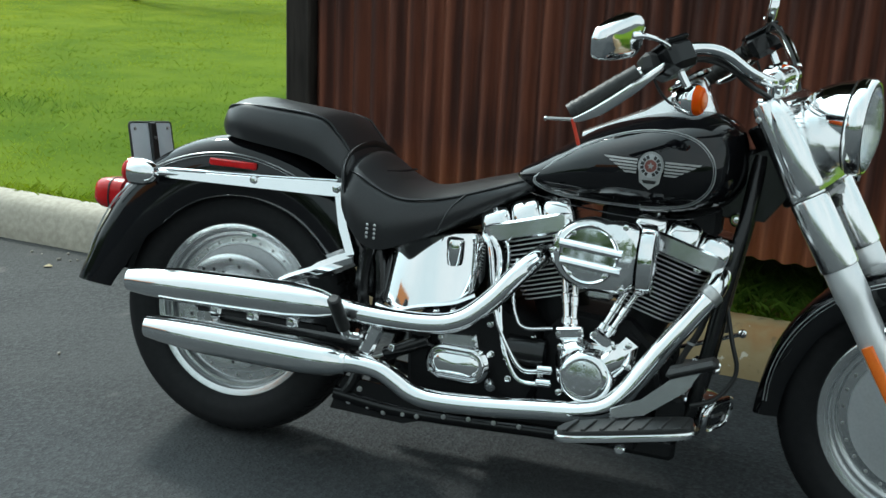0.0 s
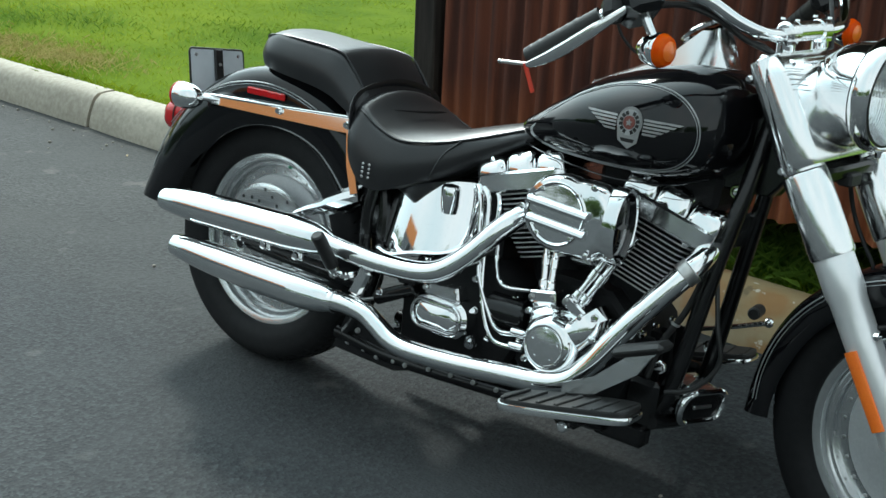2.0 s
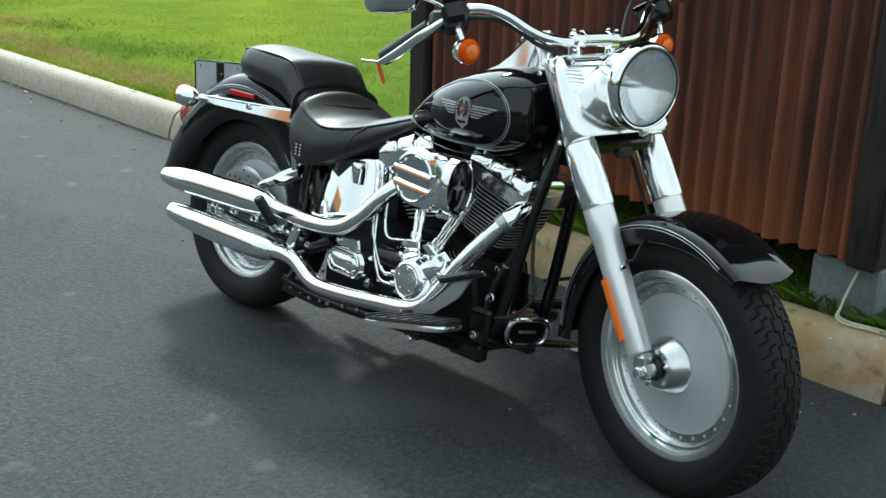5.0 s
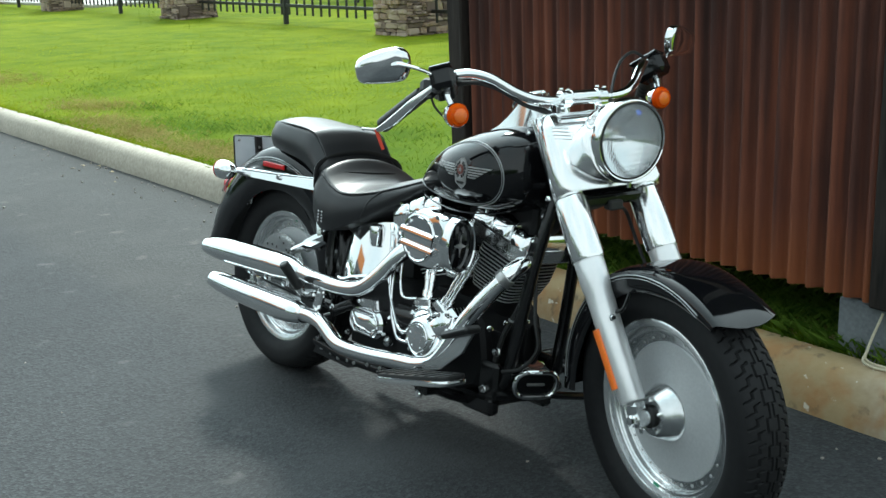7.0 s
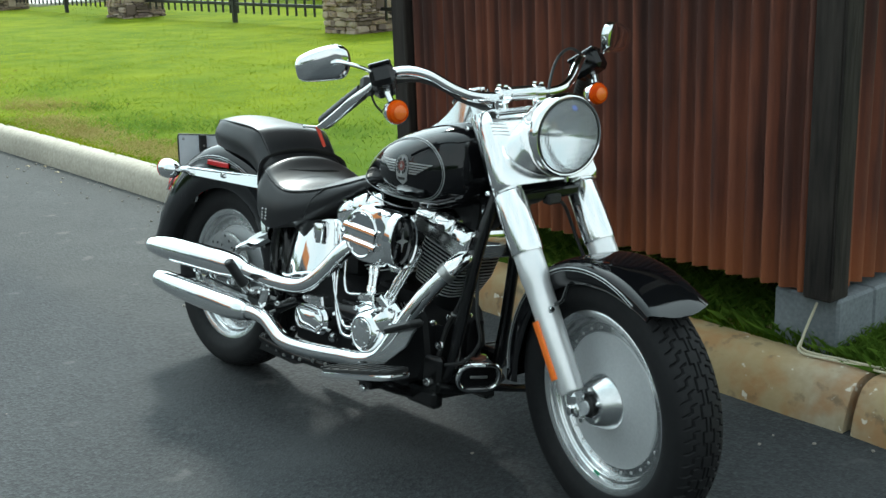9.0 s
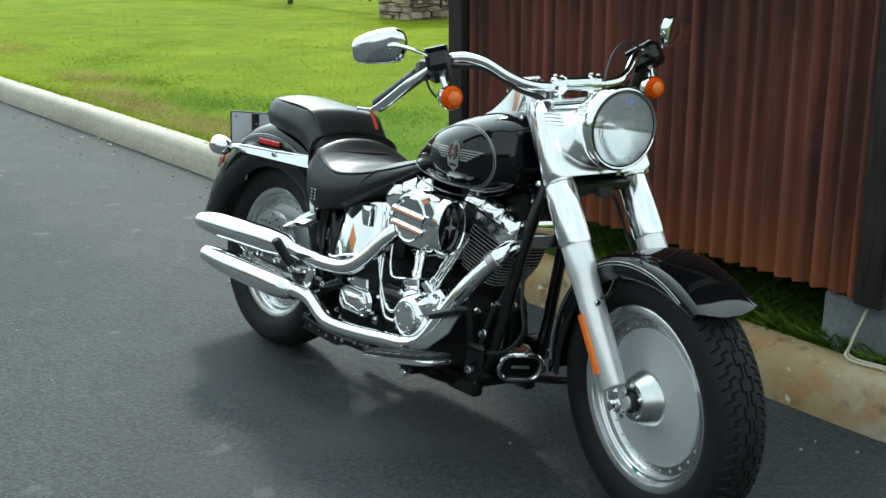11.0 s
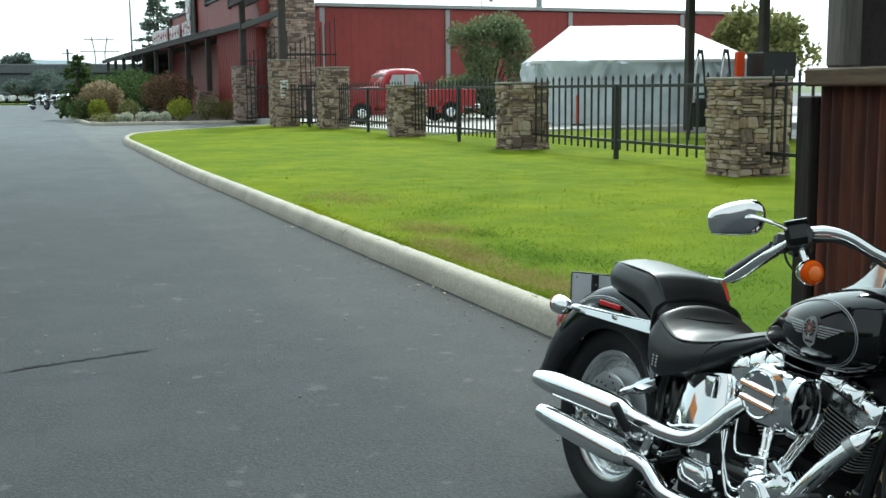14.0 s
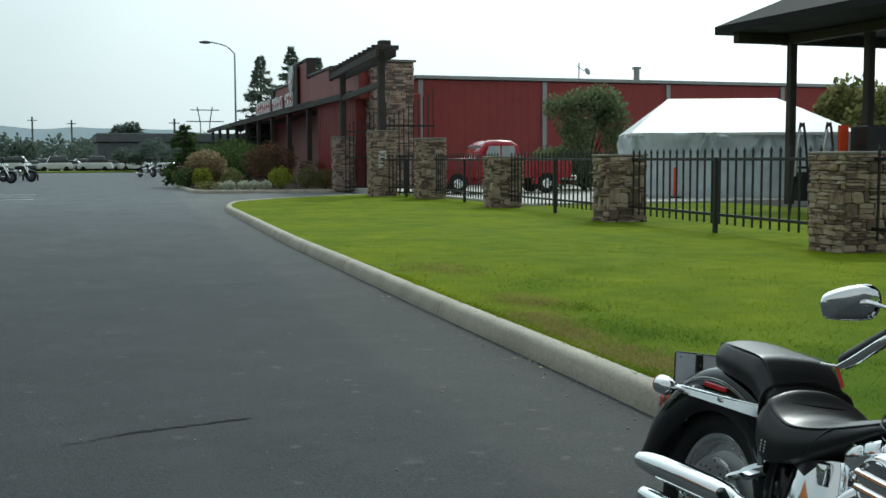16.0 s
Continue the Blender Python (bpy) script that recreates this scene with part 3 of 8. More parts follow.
def ball(c, r, segs=20, rings=12, to=None):
    """An ellipsoid: centre, three radii."""
    r = (r, r, r) if isinstance(r, (int, float)) else r
    pr = [(math.sin(math.pi * i / rings), -math.cos(math.pi * i / rings)) for i in range(rings + 1)]
    V, F = lathe([(max(a, 0), h) for a, h in pr], (0, 0, 0), (0, 0, 1), segs)
    V = [(v[0] * r[0], v[1] * r[1], v[2] * r[2]) for v in V]
    if to is not None:
        V = [tuple(to @ Vector(v)) for v in V]
    return [(v[0] + c[0], v[1] + c[1], v[2] + c[2]) for v in V], F


def rounded(w, h, r, n=5, cx=0.0, cz=0.0):
    """The outline of a rectangle with round corners."""
    out = []
    for sx, sz, a0 in ((1, 1, 0), (-1, 1, 90), (-1, -1, 180), (1, -1, 270)):
        for k in range(n + 1):
            a = radians(a0 + 90 * k / n)
            out.append((cx + sx * (w / 2 - r) + r * math.cos(a), cz + sz * (h / 2 - r) + r * math.sin(a)))
    return out


def leaves(count, size, place, seed, up=0.3, narrow=0.55):
    """Many small folded leaves; place(rng) gives a leaf's place and outward direction."""
    rng = random.Random(seed)
    V, F = [], []
    for _ in range(count):
        p, d = place(rng)
        d = (Vector(d) + Vector((rng.gauss(0, 0.6), rng.gauss(0, 0.6), rng.gauss(up, 0.5)))).normalized()
        u = d.orthogonal().normalized()
        u = (Matrix.Rotation(rng.uniform(0, 6.28), 3, d) @ u) * size * narrow * rng.uniform(0.6, 1.2)
        L = size * rng.uniform(0.7, 1.3)
        k = len(V)
        p = Vector(p)
        V += [tuple(p), tuple(p + d * L * 0.5 + u), tuple(p + d * L), tuple(p + d * L * 0.5 - u)]
        F.append((k, k + 1, k + 2, k + 3))
    return V, F

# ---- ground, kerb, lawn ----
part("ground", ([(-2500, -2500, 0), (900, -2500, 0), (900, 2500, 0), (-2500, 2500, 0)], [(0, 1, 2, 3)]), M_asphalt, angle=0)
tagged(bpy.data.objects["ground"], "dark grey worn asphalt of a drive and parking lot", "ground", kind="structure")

KERB_LINE = [(9.9, 0.30), (5.9, 0.56), (1.81, 0.835), (0.0, 0.96), (-2.25, 1.10), (-4.6, 1.20), (-7.0, 1.29), (-11.5, 1.49), (-16.0, 1.68),
             (-20.5, 1.96), (-25.0, 2.24), (-28.0, 2.42), (-29.5, 2.58), (-31.2, 2.88), (-33.4, 3.60), (-36.0, 6.0), (-38.4, 9.2), (-39.5, 11.5)]
KERB_PROFILE = [(0.0, -0.05), (0.003, 0.02), (0.016, 0.065), (0.034, 0.108), (0.050, 0.132), (0.074, 0.147), (0.105, 0.152), (0.150, 0.152), (0.174, 0.144), (0.183, 0.125), (0.185, -0.05)]


def kerb_run(pts, gap=0.006, seed=0):
    """One cast length of kerb along plan points; the lawn lies to the right of the direction of travel."""
    S = [Vector((x, y, 0)) for x, y in pts]
    L = sum((b - a).length for a, b in zip(S, S[1:]))
    cut = []
    for a, b in zip(S, S[1:]):
        k = max(2, int((b - a).length / 0.12))
        cut += [a.lerp(b, i / k) for i in range(k)]
    cut.append(S[-1])
    rings = []
    for i, q in enumerate(cut):
        t = (cut[min(i + 1, len(cut) - 1)] - cut[max(i - 1, 0)]).normalized()
        nrm = Vector((t.y, -t.x, 0))
        s = 0.0 if i not in (0, len(cut) - 1) else gap * (1 if i == 0 else -1)
        ring = []
        for j, (d, z) in enumerate(KERB_PROFILE):
            w = noise.noise(Vector((q.x * 7, q.y * 7, j * 0.7 + seed))) * 0.004 + noise.noise(Vector((q.x * 31, j * 2.1, seed))) * 0.002
            if i in (0, len(cut) - 1):
                w -= 0.006
            p = q + t * s + nrm * (d - w)
            ring.append((p.x, p.y, z + w * 0.6))
        rings.append(ring)
    return loft(rings)


def curve_xy(pts, n=6):
    return [(p.x, p.y) for p in spline([(x, y, 0) for x, y in pts], n)]


kerb = thing("kerb", "rounded cream concrete kerb with open joints along the lawn", "kerb", kind="structure")
marks = [9.9, 5.9, 1.81, -2.25, -6.66, -11.1, -15.6, -20.1, -25.0, -29.5, -33.4, -39.5]
dense = curve_xy(KERB_LINE, 8)
for i, (xa, xb) in enumerate(zip(marks, marks[1:])):
    run = [(xa, float(np.interp(xa, [p[0] for p in dense][::-1], [p[1] for p in dense][::-1])))] + [p for p in dense if xb + 0.02 < p[0] < xa - 0.02] + [(xb, float(np.interp(xb, [p[0] for p in dense][::-1], [p[1] for p in dense][::-1])))]
    part("kerb_stone", kerb_run(run, 0.012, i), M_kerb_stained if xb > -3 else M_kerb, kerb,
         "rust-stained kerb length" if i in (1, 2) else "", angle=60)

# lawn: a gently uneven sheet from the kerb to the lot behind the fence
kx = [p[0] for p in dense][::-1]
ky = [p[1] for p in dense][::-1]


def kerb_y(x):
    return float(np.interp(x, kx, ky))


def lawn_z(x, y):
    base = 0.128 + 0.02 * min(1.0, max(0.0, (y - kerb_y(x) - 0.2) / 1.5))
    return base + 0.018 * noise.noise(Vector((x * 0.35, y * 0.35, 3))) + 0.008 * noise.noise(Vector((x * 1.9, y * 1.9, 7)))


def lawn_shape():
    V, F = [], []
    xs = [-39.0 + 0.5 * i for i in range(99)]
    fr = [0.0, 0.02, 0.05, 0.09, 0.14, 0.2, 0.28, 0.36, 0.45, 0.55, 0.65, 0.76, 0.88, 1.0]
    for x in xs:
        y0 = kerb_y(x) + 0.176
        y1 = 16.5
        for f in fr:
            y = y0 + (y1 - y0) * f
            V.append((x, y, lawn_z(x, y)))
    n = len(fr)
    for i in range(len(xs) - 1):
        for j in range(n - 1):
            F.append((i * n + j, (i + 1) * n + j, (i + 1) * n + j + 1, i * n + j + 1))
    return V, F


solid("lawn", lawn_shape(), M_soil, "bright green mown lawn behind the kerb", "lawn", kind="structure", angle=180)


def blades(count, region, seed, h=(0.03, 0.065), wid=0.0028, tuft=1):
    """Bent grass blades, three-cornered, strewn over a region with a density that falls off."""
    rng = random.Random(seed)
    V, F = [], []
    for _ in range(count):
        x, y = region(rng)
        z = lawn_z(x, y) - 0.004
        for _k in range(tuft):
            a = rng.uniform(0, 6.283)
            hh = rng.uniform(*h)
            bx, by = rng.gauss(0, 0.7) * hh, rng.gauss(0, 0.7) * hh
            ox, oy = x + rng.gauss(0, 0.012), y + rng.gauss(0, 0.012)
            k = len(V)
            dx, dy = math.cos(a) * wid, math.sin(a) * wid
            V += [(ox - dx, oy - dy, z), (ox + dx, oy + dy, z), (ox + bx * 0.4 + dx * 0.7, oy + by * 0.4 + dy * 0.7, z + hh * 0.6), (ox + bx, oy + by, z + hh)]
            if dx * by - dy * bx < 0:
                F += [(k + 2, k + 1, k), (k + 3, k + 2, k)]
            else:
                F += [(k, k + 1, k + 2), (k, k + 2, k + 3)]
    return V, F


def near_lawn(rng):
    while True:
        x = rng.uniform(-15, 4.5)
        y = kerb_y(x) + 0.175 + rng.random() ** 1.4 * 8.0
        if x < -5 and rng.random() < (-5 - x) / 10:
            continue
        if not (-0.38 < x < 1.72 and 1.15 < y < 3.2):
            return x, y


def mid_lawn(rng):
    x = -37 + 34 * rng.random() ** 0.9
    return x, kerb_y(x) + 0.175 + rng.random() ** 1.1 * 9.5


def fringe(rng):
    x = rng.uniform(-9, 5)
    return x, kerb_y(x) + 0.175 + abs(rng.gauss(0, 0.03))


def shed_foot(rng):
    x = rng.uniform(-0.5, 3.2) if rng.random() < 0.6 else rng.uniform(1.4, 2.3)
    return x, kerb_y(x) + 0.185 + rng.random() * 0.35


def dry_patch(rng):
    cx, cy, s = rng.choice(((-5.3, 1.71, 0.28), (-3.65, 1.55, 0.28), (-3.1, 1.62, 0.25), (-6.4, 2.07, 0.35), (-4.5, 1.62, 0.22), (-9.4, 2.3, 0.5), (1.35, 1.12, 0.06)))
    return cx + rng.gauss(0, s), max(kerb_y(cx) + 0.25, cy + rng.gauss(0, s * 0.5))


def clumps(rng):
    cx, cy, s = rng.choice(((-5.75, 2.23, 0.24), (-4.22, 2.14, 0.30), (-3.88, 2.31, 0.30), (-4.6, 2.10, 0.26), (-7.6, 2.7, 0.4), (-2.9, 2.6, 0.35)))
    return cx + rng.gauss(0, s), cy + rng.gauss(0, s * 0.6)


def up_normals(ob):
    """Lets fine blades take the light as the lawn under them does."""
    ob.data.shade_smooth()
    ob.data.normals_split_custom_set_from_vertices([(0, 0, 1)] * len(ob.data.vertices))


up_normals(solid("grass", join(blades(210000, near_lawn, 1, (0.006, 0.020), 0.0016), blades(5000, fringe, 2, (0.02, 0.05), 0.0015)),
      M_grass, "short green lawn grass with longer tufts at the kerb", "grass", kind="stuff", angle=0))
up_normals(solid("grass", blades(60000, mid_lawn, 4, (0.008, 0.020), 0.0036), M_grass, "short green lawn grass further out towards the fence", "grass", kind="stuff", angle=0))
solid("weeds", blades(13000, shed_foot, 3, (0.03, 0.085), 0.0018), M_darkgrass, "longer grass along the shed and kerb, coloured dark green for the shade there", "grass", kind="stuff", angle=0)
up_normals(solid("grass_clumps", blades(2000, clumps, 6, (0.018, 0.040), 0.0026), M_darkgrass, "darker, lusher clumps of grass in the lawn near the kerb", "grass", kind="stuff", angle=0))
solid("dry_grass", blades(12000, dry_patch, 5, (0.015, 0.035), 0.0017), M_drygrass, "thin straw-coloured worn patches in the lawn", "grass", kind="stuff", angle=0)

# tar-filled crack across the drive
rngc = random.Random(8)
CR = [(q.x + rngc.gauss(0, 0.010), q.y + rngc.gauss(0, 0.010)) for q in spline([(-2.80, -2.06, 0), (-2.83, -1.93, 0), (-2.93, -1.75, 0), (-2.99, -1.48, 0), (-3.05, -1.17, 0), (-3.09, -1.00, 0)], 9)]
cv, cf = [], []
for i, (x, y) in enumerate(CR):
    w = 0.020 * (0.25 + 0.75 * rngc.random()) * (0.35 if i < 18 else 1.0) * min(1.0, 0.15 + (len(CR) - 1 - i) / 5)
    cv += [(x - w, y, 0.004), (x + w, y, 0.004)]
    if i:
        cf.append((2 * i - 2, 2 * i - 1, 2 * i + 1, 2 * i))
solid("pavement_crack", (cv, cf), M_tar, "thin black crack running across the asphalt", "crack", kind="structure", angle=0)

# small stones and leaf crumbs on the asphalt by the kerb
crumbs = []
rngp = random.Random(12)
for i in range(150):
    x = rngp.uniform(-7, 2.3)
    y = kerb_y(x) - abs(rngp.gauss(0, 0.14)) - 0.01 if i % 3 else rngp.uniform(-2.5, 0.6)
    s = rngp.uniform(0.003, 0.010)
    crumbs.append(moved(ball((0, 0, 0), (s, s * 0.8, s * 0.6), 6, 4), Matrix.Translation((x, y, s * 0.4)) @ Matrix.Rotation(rngp.uniform(0, 6), 4, "Z")))
solid("gravel_crumbs", join(*crumbs), M_stonecap, "scattered crumbs of stone on the asphalt near the kerb", "gravel", kind="stuff")

# dry leaves and scraps caught along the kerb
def scrap(seed, size):
    """A crumpled leaf: a curled, ragged little sheet with some thickness."""
    rng = random.Random(seed)
    ring = [(size * (0.7 + 0.4 * rng.random()) * math.cos(a), size * 0.55 * (0.7 + 0.4 * rng.random()) * math.sin(a)) for a in np.linspace(0, 6.2832, 9)[:-1]]
    top = [(x, y, 0.25 * size * math.cos(x / size * 2.2) + rng.gauss(0, 0.05) * size) for x, y in ring]
    V = top + [(x, y, z - 0.0012) for x, y, z in top] + [(0, 0, 0.28 * size), (0, 0, 0.28 * size - 0.0012)]
    F = [(k, (k + 1) % 8, 16) for k in range(8)] + [((k + 1) % 8 + 8, k + 8, 17) for k in range(8)] + [(k, k + 8, (k + 1) % 8 + 8, (k + 1) % 8) for k in range(8)]
    return V, F


rngl = random.Random(77)
for k in range(26):
    x = rngl.uniform(-9.5, 1.5)
    solid("dry_leaf", scrap(300 + k, rngl.uniform(0.010, 0.024)), M_litter if k % 3 else M_mulch, "small curled dry leaf on the asphalt along the kerb", "leaf",
          Matrix.Translation((x, kerb_y(x) - abs(rngl.gauss(0, 0.09)) - 0.03, 0.004)) @ Matrix.Rotation(rngl.uniform(0, 6.28), 4, "Z"), group="dry leaves by the kerb")
solid("paper_scrap", join(scrap(5, 0.030), moved(scrap(6, 0.022), Matrix.Translation((0.03, 0.008, 0.012)) @ Matrix.Rotation(1.1, 4, "X"))), M_litter, "crumpled yellowish scrap lying in the grass by the kerb", "litter",
      Matrix.Translation((1.42, 1.075, 0.165)))

# ---- corrugated shed ----
SHED = Matrix.Translation((-0.43, 1.135, 0)) @ Matrix.Rotation(radians(-4.25), 4, "Z")
SL, SD = 2.105, 2.1
shed = thing("shed", "small shed of rusty corrugated iron with timber posts beside the kerb", "shed", SHED)


def corrugated(length, z0, z1, pitch=0.0665, amp=0.0165, per=10):
    """A wavy sheet along x with its face towards -y, with a thin thickness."""
    n = int(length / pitch * per)
    rings_f = []
    for i in range(n + 1):
        x = length * i / n
        y = amp * math.cos(2 * math.pi * x / pitch) + 0.002 * noise.noise(Vector((x * 9, 0, 1)))
        low = z0 + 0.006 * noise.noise(Vector((x * 13, 2, 1)))
        rings_f.append([(x, y, low), (x, y + 0.001, (z0 + z1) / 2), (x, y, z1), (x, y + 0.002, z1), (x, y + 0.003, (z0 + z1) / 2), (x, y + 0.002, low)])
    return loft(rings_f)


part("wall_sheet", corrugated(SL - 0.18, 0.328, 1.415), M_rust, shed, "rust-brown corrugated iron sheet", Matrix.Translation((0.09, 0.035, 0)), 80)
part("wall_sheet", corrugated(SD - 0.18, 0.345, 1.415), M_rust, shed, "rust-brown corrugated iron sheet",
     Matrix.Translation((SL - 0.035, 0.09, 0)) @ Matrix.Rotation(radians(90), 4, "Z"), 80)
part("wall_sheet", corrugated(SD - 0.18, 0.328, 1.415), M_rust, shed, "rust-brown corrugated iron sheet",
     Matrix.Translation((0.035, SD - 0.09, 0)) @ Matrix.Rotation(radians(-90), 4, "Z"), 80)
part("wall_sheet", corrugated(SL - 0.18, 0.352, 2.9), M_rust, shed, "rust-brown corrugated iron sheet", Matrix.Translation((0.09, SD - 0.035, 0)), 80)
for x, y in ((0.045, 0.045), (SL - 0.05, 0.05), (0.045, SD - 0.045), (SL - 0.05, SD - 0.05)):
    part("corner_post", box((x, y, 0.848), (0.095, 0.095, 1.054), 0.006), M_post, shed, "dark weathered timber corner post")
    dx, dy = (0.115 if x < 1 else -0.115), (0.02 if y < 1 else -0.02)
    part("upper_post", box((x + dx, y + dy + 0.02, 2.18), (0.10, 0.10, 1.395), 0.012), M_greypost, shed, "grey weathered timber post")
part("cap_board", box((SL / 2 + 0.03, 0.02, 1.448), (SL - 0.15, 0.15, 0.07), 0.008), M_cap, shed, "brown-stained timber cap board")
part("cap_board", box((SL - 0.02, SD / 2, 1.448), (0.15, SD - 0.3, 0.07), 0.008), M_cap, shed, "brown-stained timber cap board")
part("cap_board", box((0.02, SD / 2, 1.448), (0.15, SD - 0.3, 0.07), 0.008), M_cap, shed, "brown-stained timber cap board")
part("back_panel", box((SL / 2, SD - 0.10, 1.6), (SL - 0.25, 0.02, 2.5), 0.003), M_darkwood, shed)
part("side_panel", box((0.10, SD / 2 + 0.02, 2.13), (0.02, SD - 0.2, 1.42), 0.003), M_darkwood, shed)
part("floor_deck", box((SL / 2, SD / 2, 0.337), (SL - 0.16, SD - 0.16, 0.03), 0.003), M_darkwood, shed)
part("counter", box((SL / 2, 0.32, 1.40), (SL - 0.4, 0.36, 0.03), 0.003), M_darkwood, shed)
# roof is out of view: assumed from the posts, added to block the sky
part("roof", box((SL / 2, SD / 2 + 0.0, 2.95), (SL + 0.5, SD + 0.7, 0.14), 0.01), M_darkwood, shed, "unseen dark roof, assumed over the tall posts to block light")
part("metal_strip", box((SL + 0.0015, 0.004, 0.865), (0.008, 0.008, 1.0), 0.002), M_post, shed, "dark corner strip")
for c, s in (((SL - 0.115, 0.145, 0.205), (0.225, 0.19, 0.225)), ((SL - 0.095, 0.645, 0.203), (0.18, 0.80, 0.225)), ((SL - 0.09, 1.6, 0.208), (0.19, 0.8, 0.225)),
             ((0.1, 0.1, 0.208), (0.2, 0.2, 0.225)), ((0.1, SD - 0.1, 0.208), (0.2, 0.2, 0.225))):
    part("foundation_block", box(c, s, 0.008), M_block, shed, "pale grey concrete block")
for zz in (0.55, 1.3):
    for k in range(0, 26, 4):
        part("roofing_screw", lathe([(0.0, 0.0), (0.006, 0.0), (0.006, 0.003), (0.0, 0.006)], (0.09 + 0.0665 * (k + 0.5), 0.026, zz), (0, -1, 0), 8), M_steel, shed)

# cream extension cord trailing over the grass
for off in (0.0, 0.02):
    pts = [(1.60, 1.03, 0.30), (1.585, 0.985, 0.20), (1.60, 0.97 - off, 0.165), (1.72, 0.985 - off, 0.16), (1.95, 1.0 - off * 1.5, 0.162), (2.4, 1.02 - off, 0.165), (3.2, 1.2, 0.165)]
    solid("extension_cord", tube(pts, 0.0042, 6, 8), M_cord, "cream extension cord lying in the grass by the shed", "cord", group="cords by the shed")

# ---- fence with stone pillars ----
STONES = {}


def stone_mesh(k):
    rng = random.Random(100 + k)
    V, F = box((0, 0, 0), (1, 1, 1), 0.15)
    V = [tuple(c + rng.gauss(0, 0.055) for c in v) for v in V]
    return mesh_data("stone", (V, F), M_stone, 30)


STONES = [stone_mesh(k) for k in range(10)]


def pillar(x, y, size, h, turn, seed, parts_wanted=True):
    """A stone-clad pillar: ledge stones laid in courses round a mortar core, with a slab on top."""
    rng = random.Random(seed)
    p = thing("stone_pillar", "square fence pillar clad in brown and grey ledge stone with a slab on top", "pillar",
              Matrix.Translation((x, y, 0.10)) @ Matrix.Rotation(radians(turn), 4, "Z"), group="stone fence pillars")
    part("core", box((0, 0, h / 2), (size - 0.07, size - 0.07, h), 0.01), M_mortar, p)
    part("slab", box((0, 0, h + 0.022), (size + 0.09, size + 0.09, 0.05), 0.015), M_stonecap, p, "grey stone slab")
    rest = []
    for side in range(4):
        z = 0.0
        while z < h - 0.03:
            ch = min(rng.choice((0.03, 0.035, 0.04, 0.045, 0.05, 0.06, 0.07, 0.09, 0.16, 0.22 if z < 0.8 else 0.05)), h - z)
            u = -size / 2
            while u < size / 2 - 0.02:
                w = min(rng.uniform(0.07, 0.30), size / 2 - u)
                if size / 2 - u - w < 0.06:
                    w = size / 2 - u
                dep = 0.06 + rng.random() * 0.07
                # a tall block stands alone; beside it thinner stones are stacked
                tall = ch > 0.15 and rng.random() < 0.45
                rows = 1 if tall or ch <= 0.15 else rng.choice((3, 4))
                if tall:
                    w = min(w, 0.20)
                for k in range(rows):
                    rh = ch / rows
                    m = (Matrix.Rotation(radians(90 * side), 4, "Z") @ Matrix.Translation((u + w / 2, -size / 2 + 0.035 - dep * 0.25 - 0.012 * rng.random(), z + rh * (k + 0.5) + rng.gauss(0, 0.003)))
                         @ Matrix.Rotation(rng.gauss(0, 0.045), 4, "Y") @ Matrix.Diagonal((w - 0.006, dep, rh - 0.004, 1)))
                    if side in (0, 1) and parts_wanted:
                        part("stone", rng.choice(STONES), None, p, m=m)
                    else:
                        rest.append(moved(box((0, 0, 0), (1, 1, 1), 0.1), m))
                u += w
            z += ch
    if rest:
        tagged(part("stonework", join(*rest), M_stone, p), kind="stuff")
    return p


PIL = [(-9.92, 8.55, 0.80, 1.39), (-17.78, 9.05, 0.80, 1.39), (-25.2, 9.45, 0.80, 1.38), (-32.35, 9.75, 0.82, 2.0)]
for i, (x, y, s, h) in enumerate(PIL):
    pillar(x, y, s, h, -3.5, 40 + i)
pillar(-1.9, 8.1, 0.8, 1.39, -3.5, 51, False)


def fence_bay(a, b, z=0.16, count=17, height=1.3):
    """One bay of spear-topped railings between two plan points."""
    A, Bv = Vector((a[0], a[1], 0)), Vector((b[0], b[1], 0))
    d = (Bv - A)
    L = d.length
    ang = math.atan2(d.y, d.x)
    f = thing("iron_fence", "black iron railing panel with spear-topped bars between stone pillars", "fence",
              Matrix.Translation((A.x, A.y, z)) @ Matrix.Rotation(ang, 4, "Z"), group="railing panels")
    for zz in (1.27, 0.31):
        part("rail", box((L / 2, 0, zz), (L, 0.04, 0.052), 0.004), M_iron, f)
    part("post", box((L / 2, 0, 0.62), (0.075, 0.075, 1.36), 0.006), M_iron, f)
    bar = mesh_data("bar", join(box((0, 0, 0.77), (0.031, 0.031, 1.24), 0.003), lathe([(0.024, 1.38), (0.028, 1.40), (0.0, 1.48)], (0, 0, 0), (0, 0, 1), 4)), M_iron, 20)
    for k in range(count + 1):
        x = L * (k + 0.5) / (count + 1)
        if abs(x - L / 2) > 0.1:
            part("bar", bar, None, f, m=Matrix.Translation((x, 0, 0)))


for (x0, y0, s0, _), (x1, y1, s1, _) in zip(PIL, PIL[1:]):
    fence_bay((x0 - s0 / 2, y0 + 0.05), (x1 + s1 / 2, y1 + 0.05), count=25)
fence_bay((-2.3, 8.15), (-9.52, 8.55), count=25)
fence_bay((-32.75, 9.75), (-35.2, 9.1), count=9)

